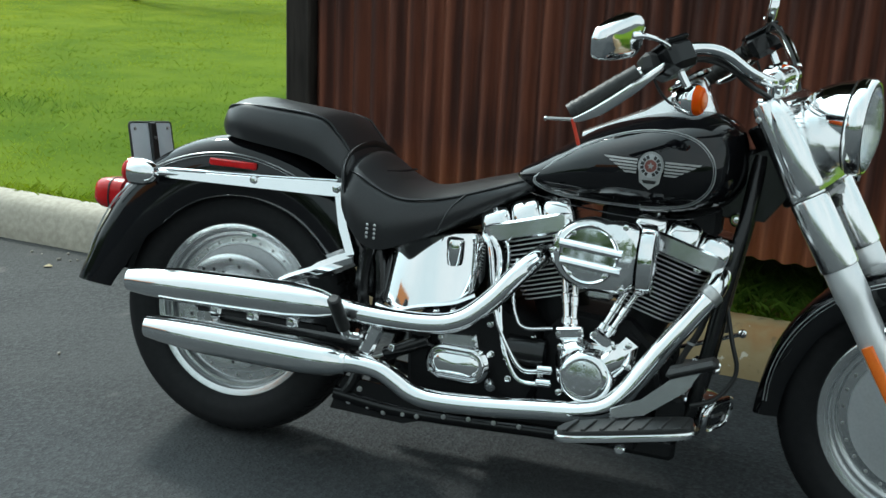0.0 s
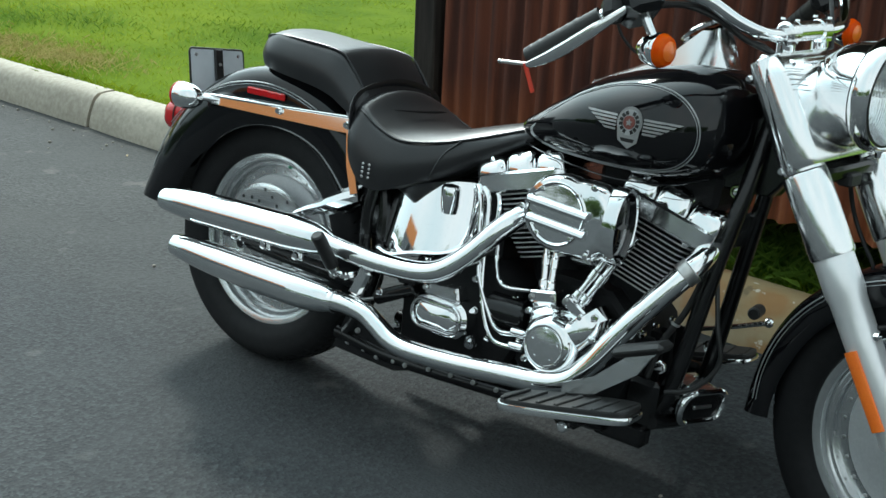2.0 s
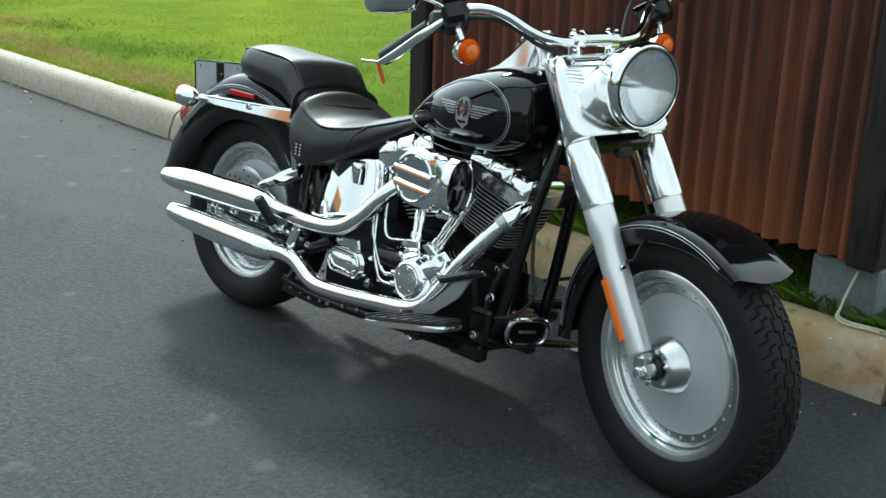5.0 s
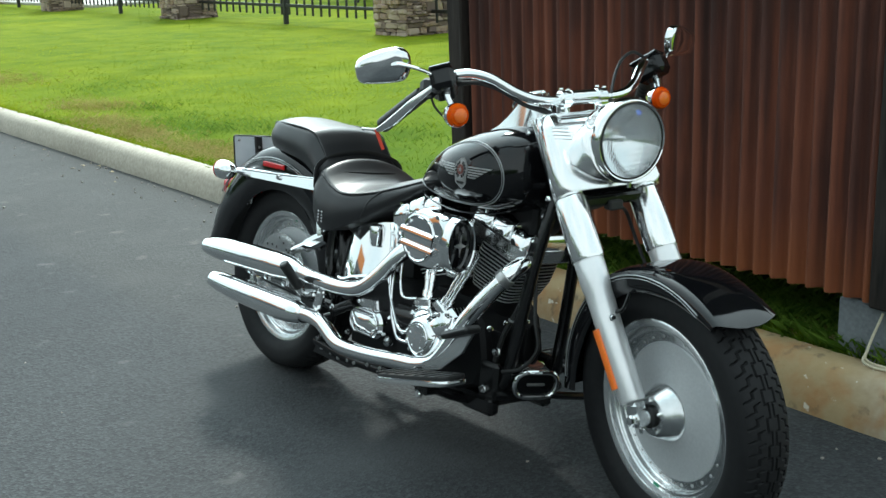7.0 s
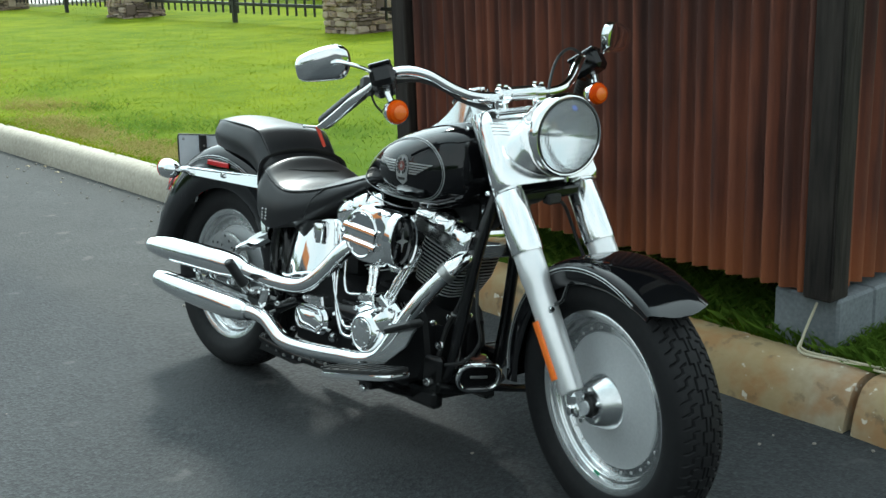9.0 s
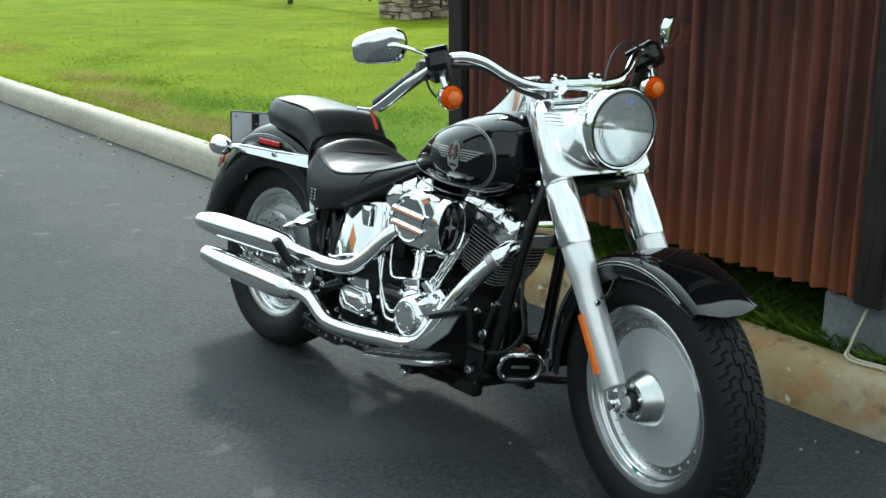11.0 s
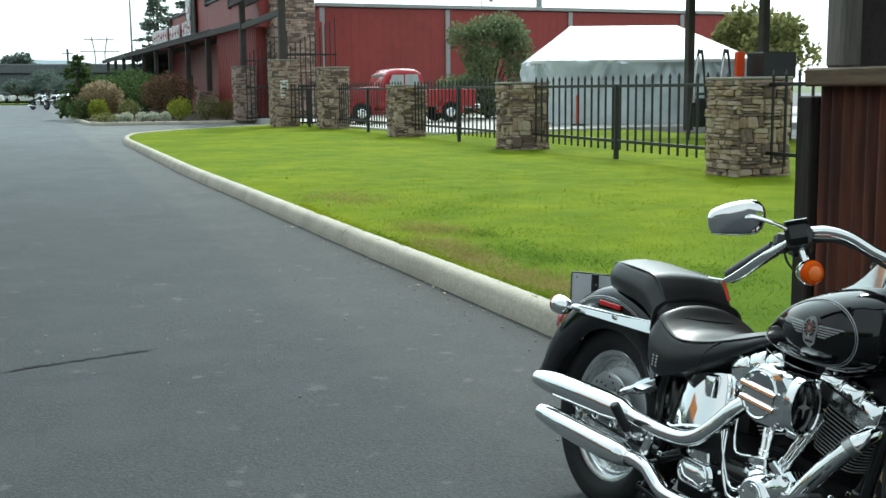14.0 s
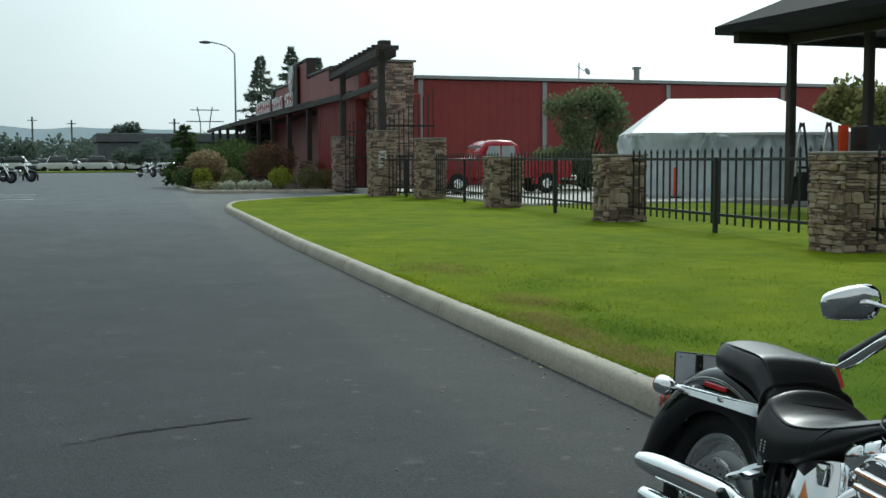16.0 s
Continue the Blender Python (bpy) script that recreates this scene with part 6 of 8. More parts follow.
rf = bp("rear_fender", fender((0.0, 0, 0.315), 176, 26, 0.295, 0.447, 0.112, valance=[(0, 0.330), (0.08, 0.300), (0.3, 0.276), (0.6, 0.300), (0.8, 0.318), (1, 0.318)],
        crown=[(0, 0.447), (0.06, 0.432), (0.16, 0.424), (0.30, 0.430), (0.45, 0.440), (0.6, 0.447), (1, 0.447)], n=60), M_paint,
        "gloss black rear mudguard", 50)
for r, th in ((0.432, 0.0016), (0.425, 0.0008)):
    pts = [(r * 0.96 * math.cos(radians(a)), -0.1125 - (0.004 if r > 0.43 else 0.0055), 0.315 + r * 0.925 * math.sin(radians(a))) for a in range(142, 52, -6)]
    bp("pinstripe", tube(pts, th, 5, 4), M_stripe, "silver pinstripe", parent=rf)
for k in (0.0, 0.010):
    pts = [((0.4235 - k) * math.cos(radians(a)) - 0.010 * max(0, (a - 166) / 10), -0.086 - k * 1.4, 0.315 + (0.4235 - k) * math.sin(radians(a))) for a in range(142, 177, 5)]
    bp("pinstripe", tube(pts, 0.0011, 5, 4), M_stripe, "silver pinstripe", parent=rf)
bp("side_reflector", box((0.004, -0.1175, 0.690), (0.128, 0.008, 0.017), 0.003), M_lens_red, "red side reflector", parent=rf)
ff = fp("front_fender", fender(WF, 186, 52, 0.305, 0.350, 0.086, valance=[(0, 0.300), (0.2, 0.285), (0.5, 0.285), (0.75, 0.296), (0.9, 0.312), (1, 0.330)], flip0=0.012, flip1=0.006, n=80, point=4),
        M_paint, "gloss black front mudguard", 50)
for r, th in ((0.330, 0.0014), (0.323, 0.0008)):
    pts = [(WF[0] + r * math.cos(radians(a)), -0.0895, WF[2] + r * math.sin(radians(a))) for a in range(180, 58, -8)]
    fp("pinstripe", tube(pts, th, 5, 4), M_stripe, "silver pinstripe", parent=ff)

# rear struts, lights, plate
for s in (-1, 1):
    y = s * 0.132
    tiltm = Matrix(((1, 0, 0, 0), (0, 1, -s * 0.14, s * 0.14 * 0.655), (0, 0, 1, 0), (0, 0, 0, 1)))
    st = bp("fender_strut", prism([(-0.185, 0.642), (-0.16, 0.638), (0.262, 0.645), (0.304, 0.647), (0.312, 0.656), (0.312, 0.678), (0.303, 0.686), (-0.16, 0.661), (-0.185, 0.655)],
                                  y - s * 0.006, y + s * 0.008, 0.003, tiltm), M_chrome, "chrome fender strut", 30)
    rail = [(x, y + s * 0.008 - s * 0.14 * (z - 0.655), z) for x, z in ((-0.183, 0.655), (-0.16, 0.659), (0.07, 0.670), (0.306, 0.684))]
    bp("strut_rail", tube(rail, 0.0042, 10, 4), M_chrome, parent=st)
    bp("strut_tail", prism([(0.286, 0.650), (0.306, 0.576), (0.336, 0.512), (0.356, 0.518), (0.327, 0.582), (0.309, 0.650)], y - s * 0.004, y + s * 0.004, 0.002, tiltm), M_chrome, "chrome strut end", parent=st)
    for x, z in ((0.075, 0.660), (0.290, 0.664)):
        bp("strut_bolt", bolt((x, y + s * 0.008, z), (0, s, 0), 0.008, 0.008), M_chrome, parent=st)
    bp("seat_nut", bolt((0.298, y + s * 0.006, 0.693), (0, s, 0), 0.009, 0.012), M_chrome, parent=st)
    ts = bp("turn_signal", lathe([(0.0, 0.052), (0.012, 0.050), (0.022, 0.042), (0.030, 0.026), (0.033, 0.008), (0.034, -0.010), (0.033, -0.016)], (-0.222, s * 0.170, 0.648), (1, 0, 0), 28), M_chrome,
            "chrome bullet turn signal")
    bp("lens", lathe([(0.0325, -0.014), (0.0325, -0.024), (0.025, -0.034), (0, -0.039)], (-0.222, s * 0.170, 0.648), (1, 0, 0), 28), M_lens_red, "red lens", parent=ts)
    bp("stalk", tube([(-0.20, s * 0.162, 0.648), (-0.17, s * 0.14, 0.650), (-0.13, s * 0.134, 0.650)], [0.008, 0.009, 0.007], 10, 5), M_chrome, parent=ts)
tl = bp("tail_lamp", loft([[(x, y * f, 0.566 + z * g) for y, z in rounded(0.128, 0.082, 0.030, 5)] for x, f, g in ((-0.434, 0.60, 0.55), (-0.429, 0.82, 0.80), (-0.414, 0.94, 0.94), (-0.385, 1.0, 1.0), (-0.345, 1.02, 1.02))]), M_lens_red, "red tail lamp", 50)
bp("lens_line", loft([[(x, y * 1.035, 0.566 + z * 1.035) for y, z in rounded(0.128, 0.082, 0.030, 5)] for x in (-0.382, -0.378)]), M_hose, parent=tl)
bp("lamp_base", lathe([(0.052, 0.0), (0.056, 0.012), (0.050, 0.028), (0.030, 0.04)], (-0.362, 0, 0.560), (1, 0, 0.1), 28), M_chrome, parent=tl)
PL = Matrix.Translation((-0.302, 0.006, 0.703)) @ Matrix.Rotation(radians(-12), 4, "Y")
pl = bp("licence_plate", moved(prism(rounded(0.190, 0.112, 0.010), -0.001, 0.001, 0.0005), PL @ Matrix.Rotation(radians(90), 4, "Z")), M_plate, "grey metal plate back")
bp("plate_frame", moved(tube([(0, x, z) for x, z in rounded(0.192, 0.114, 0.010)] + [(0, 0.096, 0.047)], 0.003, 6, 1, False), PL), M_hose, parent=pl)
bp("bracket", moved(box((0.006, 0.0, -0.005), (0.008, 0.030, 0.122), 0.003), PL), M_hose, parent=pl)
bp("bracket_foot", moved(box((0.014, 0.0, -0.060), (0.03, 0.10, 0.022), 0.004), PL), M_hose, parent=pl)
for x, z in ((-0.075, 0.04), (0.075, 0.04), (0.0, 0.015)):
    bp("plate_screw", moved(bolt((0.0015 if abs(x) > 0.01 else 0.0105, x, z), (1, 0, 0), 0.004, 0.004), PL), M_steel, parent=pl)

# seats
def saddle(st, n=28):
    """Rings across a seat at places along x: (x, centre top, edge top, bottom, half width at the top, half width at the bottom)."""
    rings = []
    for x, zt, ze, zb, wt, wb in st:
        ring = []
        for k in range(n + 1):
            f = -1 + 2 * k / n
            a = abs(f) ** 2.2
            ring.append((x, f * wt, zt + (ze - zt) * a))
        side = []
        for k in range(1, 7):
            g = k / 7
            bul = 0.013 * math.sin(math.pi * g)
            side.append((g, bul))
        right = [(x, wt + (wb - wt) * g + b, ze + (zb - ze) * g) for g, b in side]
        left = [(x, -(wt + (wb - wt) * g + b), ze + (zb - ze) * g) for g, b in side]
        ring = ring + right + [(x, wb, zb), (x, -wb, zb)] + left[::-1]
        rings.append(ring)
    return loft(rings)


def smooth_stations(st, n=5):
    xs = np.linspace(0, len(st) - 1, (len(st) - 1) * n + 1)
    P = [spline([(s[0], s[k], 0) for s in st], n) for k in range(1, 6)]
    return [(P[0][i].x, *[q[i].y for q in P]) for i in range(len(xs))]


seat = bp("rider_seat", saddle(smooth_stations([
    (0.300, 0.700, 0.685, 0.655, 0.120, 0.135), (0.318, 0.745, 0.715, 0.625, 0.140, 0.165), (0.345, 0.752, 0.716, 0.588, 0.158, 0.182), (0.385, 0.722, 0.692, 0.552, 0.168, 0.188), (0.430, 0.699, 0.672, 0.545, 0.172, 0.186),
    (0.480, 0.690, 0.664, 0.563, 0.168, 0.176), (0.540, 0.700, 0.670, 0.590, 0.150, 0.156), (0.600, 0.718, 0.688, 0.624, 0.122, 0.130), (0.660, 0.735, 0.708, 0.662, 0.095, 0.100),
    (0.715, 0.750, 0.728, 0.694, 0.075, 0.080), (0.745, 0.752, 0.735, 0.712, 0.055, 0.060)])), M_leather, "black vinyl saddle with stitched seams", 60)
pil = bp("pillion_seat", saddle(smooth_stations([
    (-0.050, 0.795, 0.790, 0.770, 0.045, 0.050), (-0.043, 0.828, 0.812, 0.762, 0.075, 0.080), (-0.015, 0.848, 0.828, 0.758, 0.106, 0.113), (0.03, 0.856, 0.838, 0.753, 0.124, 0.133), (0.10, 0.850, 0.836, 0.745, 0.130, 0.142),
    (0.18, 0.843, 0.832, 0.735, 0.130, 0.145), (0.235, 0.836, 0.824, 0.722, 0.128, 0.148), (0.272, 0.808, 0.797, 0.705, 0.126, 0.150), (0.305, 0.770, 0.762, 0.690, 0.126, 0.152), (0.325, 0.745, 0.738, 0.680, 0.124, 0.150)])), M_leather,
    "black vinyl pillion pad", 60)
for s in (-1, 1):
    bp("seam", tube([(-0.040, s * 0.078, 0.812), (0.0, s * 0.116, 0.833), (0.12, s * 0.132, 0.836), (0.235, s * 0.130, 0.825), (0.275, s * 0.128, 0.795), (0.318, s * 0.126, 0.746)], 0.0026, 6, 8), M_leather, parent=pil)
    bp("seam", tube([(0.326, s * 0.152, 0.712), (0.36, s * 0.168, 0.704), (0.40, s * 0.172, 0.684), (0.46, s * 0.173, 0.665), (0.52, s * 0.160, 0.668), (0.58, s * 0.134, 0.681), (0.65, s * 0.101, 0.705), (0.72, s * 0.075, 0.731)], 0.0026, 6, 8), M_leather, parent=seat)
    bp("seam", tube([(0.60, s * 0.128, 0.686), (0.575, s * 0.148, 0.655), (0.560, s * 0.158, 0.62), (0.550, s * 0.158, 0.592)], 0.0022, 6, 6), M_leather, parent=seat)
    for k in range(8):
        bp("lace_rivet", ball((0.400 + 0.018 * (k % 2), s * 0.2025, 0.600 - 0.0095 * (k // 2)), (0.0035, 0.002, 0.0035), 8, 6), M_steel, parent=seat)
for k, (x0, dy) in enumerate(((0.412, 0.070),)):
    bp("crease", tube([(x0 - 0.006, -dy - 0.05, 0.7195 - 0.021 * k), (x0, -dy * 0.4, 0.7165 - 0.016 * k), (x0 + 0.004, dy * 0.5, 0.7165 - 0.016 * k), (x0, dy, 0.7155 - 0.017 * k)], [0.001, 0.003, 0.003, 0.001], 8, 6, True, 0.5), M_leather, parent=seat)
bp("seat_strap", tube([(0.318, -0.163, 0.66), (0.312, -0.145, 0.735), (0.310, 0.0, 0.766), (0.312, 0.145, 0.735), (0.318, 0.163, 0.66)], 0.014, 8, 8, True, 0.35), M_leather, "padded seat strap")

# fuel tank with badge, console and caps
def tank_ring(x, zt, zb, w, n=36):
    zc = zb + (zt - zb) * 0.47
    ring = []
    for k in range(n):
        t = 2 * math.pi * k / n
        cy, cz = math.cos(t), math.sin(t)
        e = 0.80 if cz > 0 else 0.62
        y = w * math.copysign(abs(cy) ** e, cy)
        z = zc + ((zt - zc) if cz > 0 else (zc - zb)) * math.copysign(abs(cz) ** 0.85, cz)
        ring.append((x, y, z))
    return ring


TK = [(0.690, 0.744, 0.722, 0.030), (0.705, 0.760, 0.716, 0.058), (0.74, 0.782, 0.708, 0.088), (0.80, 0.822, 0.702, 0.125), (0.87, 0.866, 0.696, 0.160), (0.94, 0.894, 0.692, 0.184), (1.01, 0.914, 0.691, 0.195),
      (1.07, 0.925, 0.694, 0.194), (1.12, 0.925, 0.704, 0.180), (1.16, 0.913, 0.722, 0.152), (1.185, 0.890, 0.745, 0.112), (1.202, 0.850, 0.775, 0.058)]
tk = [spline([(a[0], a[k], 0) for a in TK], 5) for k in (1, 2, 3)]
tank = bp("fuel_tank", loft([tank_ring(tk[0][i].x, tk[0][i].y, tk[1][i].y, tk[2][i].y) for i in range(len(tk[0]))]), M_paint, "gloss black teardrop fuel tank", 60)


def tank_half(x, z):
    """Half width of the tank's side at (x, z)."""
    zt, zb, w = (float(np.interp(x, [p.x for p in tk[k]], [p.y for p in tk[k]])) for k in range(3))
    zc = zb + (zt - zb) * 0.47
    h = (z - zc) / ((zt - zc) if z > zc else (zc - zb))
    h = min(0.999, abs(h)) ** (1 / 0.85)
    cy = math.sqrt(max(0.0, 1 - h * h))
    return w * cy ** (0.80 if z > zc else 0.62)


def on_tank(poly, lift=0.0012, depth=0.0016, s=-1):
    """A thin plate laid on the tank's flank from an outline in x and z."""
    out = [(x, s * (tank_half(x, z) + lift), z) for x, z in poly]
    inn = [(x, s * (tank_half(x, z) + lift - depth), z) for x, z in poly]
    n = len(poly)
    F = [tuple(range(n)) if s > 0 else tuple(range(n))[::-1]] + [(k, (k + 1) % n, n + (k + 1) % n, n + k) for k in range(n)]
    return out + inn, F


bx, bz = 1.015, 0.796
badge = bp("tank_badge", on_tank([(bx + 0.027 * math.cos(a) * 1.0, bz + 0.006 + 0.030 * math.sin(a)) for a in np.linspace(-0.5, math.pi + 0.5, 22)] + [(bx - 0.022, bz - 0.022), (bx - 0.02, bz - 0.030), (bx, bz - 0.044), (bx + 0.02, bz - 0.030), (bx + 0.022, bz - 0.022)], 0.0016),
           M_badge, "silver winged shield badge", 20)
ring_o = [(bx + 0.023 * math.cos(a), bz + 0.006 + 0.0245 * math.sin(a)) for a in np.linspace(0, 2 * math.pi, 25)[:-1]]
bp("badge_ring", on_tank(ring_o, 0.0022), M_stripe, parent=badge)
for k in range(14):
    a = 2 * math.pi * (k + 0.5) / 14
    if k in (3, 10):
        continue
    ca, sa = math.cos(a), math.sin(a)
    q = []
    for dr, dt in ((0.0145, -0.0028), (0.0215, -0.0032), (0.0215, 0.0032), (0.0145, 0.0028)):
        q.append((bx + dr * ca - dt * sa, bz + 0.006 + (dr * sa + dt * ca) * 1.05))
    bp("letter_bar", on_tank(q, 0.0030), M_hose, parent=badge)
bp("badge_centre", on_tank([(bx + 0.0125 * math.cos(a), bz + 0.006 + 0.013 * math.sin(a)) for a in np.linspace(0, 2 * math.pi, 17)[:-1]], 0.0030), M_badgered, parent=badge)
bp("badge_star", on_tank([(bx + (0.0075 if k % 2 == 0 else 0.0034) * math.sin(math.pi * k / 5), bz + 0.006 + (0.0075 if k % 2 == 0 else 0.0034) * math.cos(math.pi * k / 5)) for k in range(10)], 0.0038), M_badge, parent=badge)
bp("badge_text_bar", on_tank([(bx - 0.015, bz - 0.024), (bx + 0.015, bz - 0.024), (bx + 0.012, bz - 0.031), (bx - 0.012, bz - 0.031)], 0.0030), M_hose, parent=badge)
for s in (-1, 1):
    for k in range(5):
        z = bz + 0.016 - 0.0066 * k
        L = 0.074 - 0.011 * k
        x0 = bx + s * 0.029
        n_ = 5
        up = [(x0 + s * L * j / n_, z + 0.0021) for j in range(n_ + 1)]
        dn = [(x0 + s * (L - 0.006) * j / n_, z - 0.0021) for j in range(n_, -1, -1)]
        poly = up + dn
        bp("wing_bar", on_tank(poly if s > 0 else poly[::-1], 0.0014), M_badge, parent=badge)
stripe = [(0.745, 0.742), (0.80, 0.790), (0.88, 0.838), (0.96, 0.868), (1.04, 0.877), (1.10, 0.864), (1.135, 0.832), (1.145, 0.795), (1.135, 0.758), (1.10, 0.727), (1.04, 0.712), (0.96, 0.708), (0.88, 0.708), (0.80, 0.712), (0.752, 0.728), (0.745, 0.742)]
for dz, th in ((0.0, 0.0016), (1.0, 0.0008)):
    pts = []
    for x, z in stripe:
        k = 1 - 0.045 * dz
        x, z = 0.95 + (x - 0.95) * (1 - 0.02 * dz), 0.79 + (z - 0.79) * k
        pts.append((x, -(tank_half(x, z) + 0.0006), z))
    bp("pinstripe", tube(pts, th, 5, 5, False), M_stripe, "silver pinstripe", parent=tank)
bp("tank_seam", tube([(0.72, -0.07, 0.708), (0.80, -0.120, 0.700), (0.90, -0.155, 0.693), (1.0, -0.172, 0.690), (1.1, -0.155, 0.699), (1.16, -0.12, 0.720)], 0.0018, 6, 6), M_paint, parent=tank)
con = bp("tank_console", loft([[(x, -w * 0.78, z0), (x, -w * 0.70, z1 - 0.006), (x, -w * 0.46, z1), (x, w * 0.46, z1), (x, w * 0.70, z1 - 0.006), (x, w * 0.78, z0)] for x, w, z0, z1 in (
    (0.83, 0.030, 0.83, 0.856), (0.90, 0.042, 0.85, 0.888), (0.97, 0.052, 0.87, 0.920), (1.01, 0.060, 0.88, 0.948), (1.062, 0.070, 0.88, 0.994), (1.085, 0.070, 0.88, 0.996), (1.11, 0.062, 0.87, 0.950), (1.125, 0.05, 0.87, 0.92))]),
    M_satinchrome, "chrome tank console", 40)
bp("speedometer", lathe([(0.050, 0.0), (0.053, 0.006), (0.048, 0.010), (0.046, 0.007), (0, 0.007)], (1.052, 0, 0.986), (-0.55, 0, 0.84), 32), M_chrome, "chrome-rimmed speedometer", parent=con)
bp("dial", lathe([(0.045, 0.0082), (0, 0.0082)], (1.052, 0, 0.986), (-0.55, 0, 0.84), 28), M_hose, parent=con)
for s in (-1, 1):
    bp("fuel_cap", lathe([(0.0, -0.01), (0.027, -0.01), (0.029, 0.003), (0.026, 0.009), (0.015, 0.012), (0, 0.013)], (1.045, s * 0.100, 0.892), (0, s * 0.42, 1), 28), M_chrome, "chrome fuel cap")

# frame
bp("downtube", tube([(1.225, -0.03, 0.84), (1.212, -0.058, 0.70), (1.190, -0.076, 0.55), (1.162, -0.088, 0.34), (1.143, -0.09, 0.258), (1.085, -0.09, 0.203), (0.98, -0.092, 0.176), (0.80, -0.10, 0.168), (0.50, -0.112, 0.158), (0.32, -0.118, 0.175)], 0.0165, 14, 6), M_frame,
   "black frame tube")
bp("downtube", tube([(1.225, 0.03, 0.84), (1.212, 0.058, 0.70), (1.190, 0.076, 0.55), (1.162, 0.088, 0.34), (1.143, 0.09, 0.258), (1.085, 0.09, 0.203), (0.98, 0.092, 0.176), (0.80, 0.10, 0.168), (0.50, 0.112, 0.158), (0.32, 0.118, 0.175)], 0.0165, 14, 6), M_frame,
   "black frame tube")
bp("backbone", tube([(1.235, 0, 0.83), (1.1, 0, 0.80), (0.8, 0, 0.70), (0.55, 0, 0.62), (0.40, 0, 0.55)], 0.030, 12, 6), M_frame)
bp("steering_head", cyl((1.315, 0, 0.75), (1.215, 0, 0.91), 0.034, 20, 0.004), M_frame, "black steering head")
bp("neck_gusset", prism([(1.12, 0.70), (1.25, 0.70), (1.30, 0.77), (1.24, 0.86), (1.14, 0.82)], -0.040, 0.040, 0.006), M_frame)
bp("neck_bolt", join(lathe([(0.0145, 0), (0.0155, 0.004), (0.012, 0.010), (0.009, 0.010), (0.009, 0.007)], (1.192, -0.044, 0.699), (0, -1, 0), 18), bolt((1.192, -0.05, 0.699), (0, -1, 0), 0.006, 0.005)), M_chrome)
for s in (-1, 1):
    bp("rear_rail", tube([(0.36, s * 0.10, 0.60), (0.40, s * 0.105, 0.50), (0.405, s * 0.11, 0.36), (0.37, s * 0.115, 0.22), (0.34, s * 0.118, 0.17)], 0.015, 10, 5), M_frame)
    bp("rear_rail", tube([(0.395, s * 0.125, 0.60), (0.376, s * 0.130, 0.50), (0.378, s * 0.130, 0.41), (0.40, s * 0.122, 0.33)], 0.014, 10, 5), M_frame)
    bp("swingarm_leg", tube([(0.40, s * 0.11, 0.300), (0.25, s * 0.118, 0.305), (0.0, s * 0.118, 0.315)], 0.017, 10, 4), M_frame)
    bp("swingarm_cover", loft([[(x, s * (0.128 + t), z + h), (x, s * (0.142 + t), z + h * 0.6), (x, s * (0.146 + t), z), (x, s * (0.142 + t), z - h * 0.6), (x, s * (0.128 + t), z - h), (x, s * (0.120 + t), z)]
                                for x, z, h, t in ((0.160, 0.428, 0.009, 0.0), (0.20, 0.446, 0.015, 0.006), (0.245, 0.464, 0.018, 0.006), (0.26, 0.471, 0.026, 0.006), (0.31, 0.495, 0.028, 0.006), (0.350, 0.513, 0.024, 0.0))]), M_chrome,
       "chrome swingarm cover", 30)
    bp("lower_plate", prism([(0.31, 0.135), (0.50, 0.130), (0.56, 0.150), (0.54, 0.185), (0.44, 0.215), (0.34, 0.220)], s * 0.112, s * 0.122, 0.003), M_frame)
for x, z in ((0.36, 0.16), (0.41, 0.157), (0.45, 0.150), (0.385, 0.195), (0.50, 0.155)):
    bp("frame_bolt", bolt((x, -0.123, z), (0, -1, 0), 0.006, 0.006), M_steel)

# dark fillers added to keep the gaps beside the oil tank black
bp("gap_block", prism([(0.325, 0.42), (0.43, 0.40), (0.45, 0.52), (0.40, 0.575), (0.34, 0.56)], -0.085, 0.085, 0.012), M_frame, "black filler block between the strut and the oil tank")
bp("mid_panel", prism([(0.655, 0.43), (0.715, 0.44), (0.710, 0.62), (0.655, 0.62)], -0.07, 0.07, 0.012), M_wrinkle, "black filler panel behind the cylinders")

# engine
bp("crankcase", prism([(0.800, 0.250), (0.840, 0.205), (0.98, 0.195), (1.06, 0.225), (1.085, 0.30), (1.06, 0.40), (1.00, 0.455), (0.86, 0.460), (0.81, 0.40)], -0.115, 0.115, 0.012), M_wrinkle, "black engine crankcase")
bp("gearbox", prism([(0.50, 0.215), (0.78, 0.205), (0.815, 0.28), (0.80, 0.41), (0.72, 0.445), (0.54, 0.435), (0.49, 0.36)], -0.125, 0.125, 0.014), M_wrinkle, "black gearbox case")
for k in range(4):
    bp("case_rib", box((1.072, -0.075 + 0.05 * k, 0.315), (0.05, 0.010, 0.13), 0.003), M_wrinkle)
for y_, z_ in ((-0.095, 0.385), (-0.04, 0.395), (0.04, 0.395), (-0.095, 0.27)):
    bp("case_bolt", bolt((1.073, y_, z_), (1, 0, 0.1), 0.007, 0.010), M_chrome)
bp("oil_pan", box((0.80, 0, 0.185), (0.52, 0.20, 0.06), 0.015), M_wrinkle)


def frame_of(c, d):
    """A frame with z along a cylinder that leans in the x-z plane."""
    d = Vector((d[0], 0, d[1])).normalized()
    x = Vector((d.z, 0, -d.x))
    return Matrix(((x.x, 0, d.x, c[0]), (0, 1, 0, 0), (x.z, 0, d.z, c[1]), (0, 0, 0, 1)))


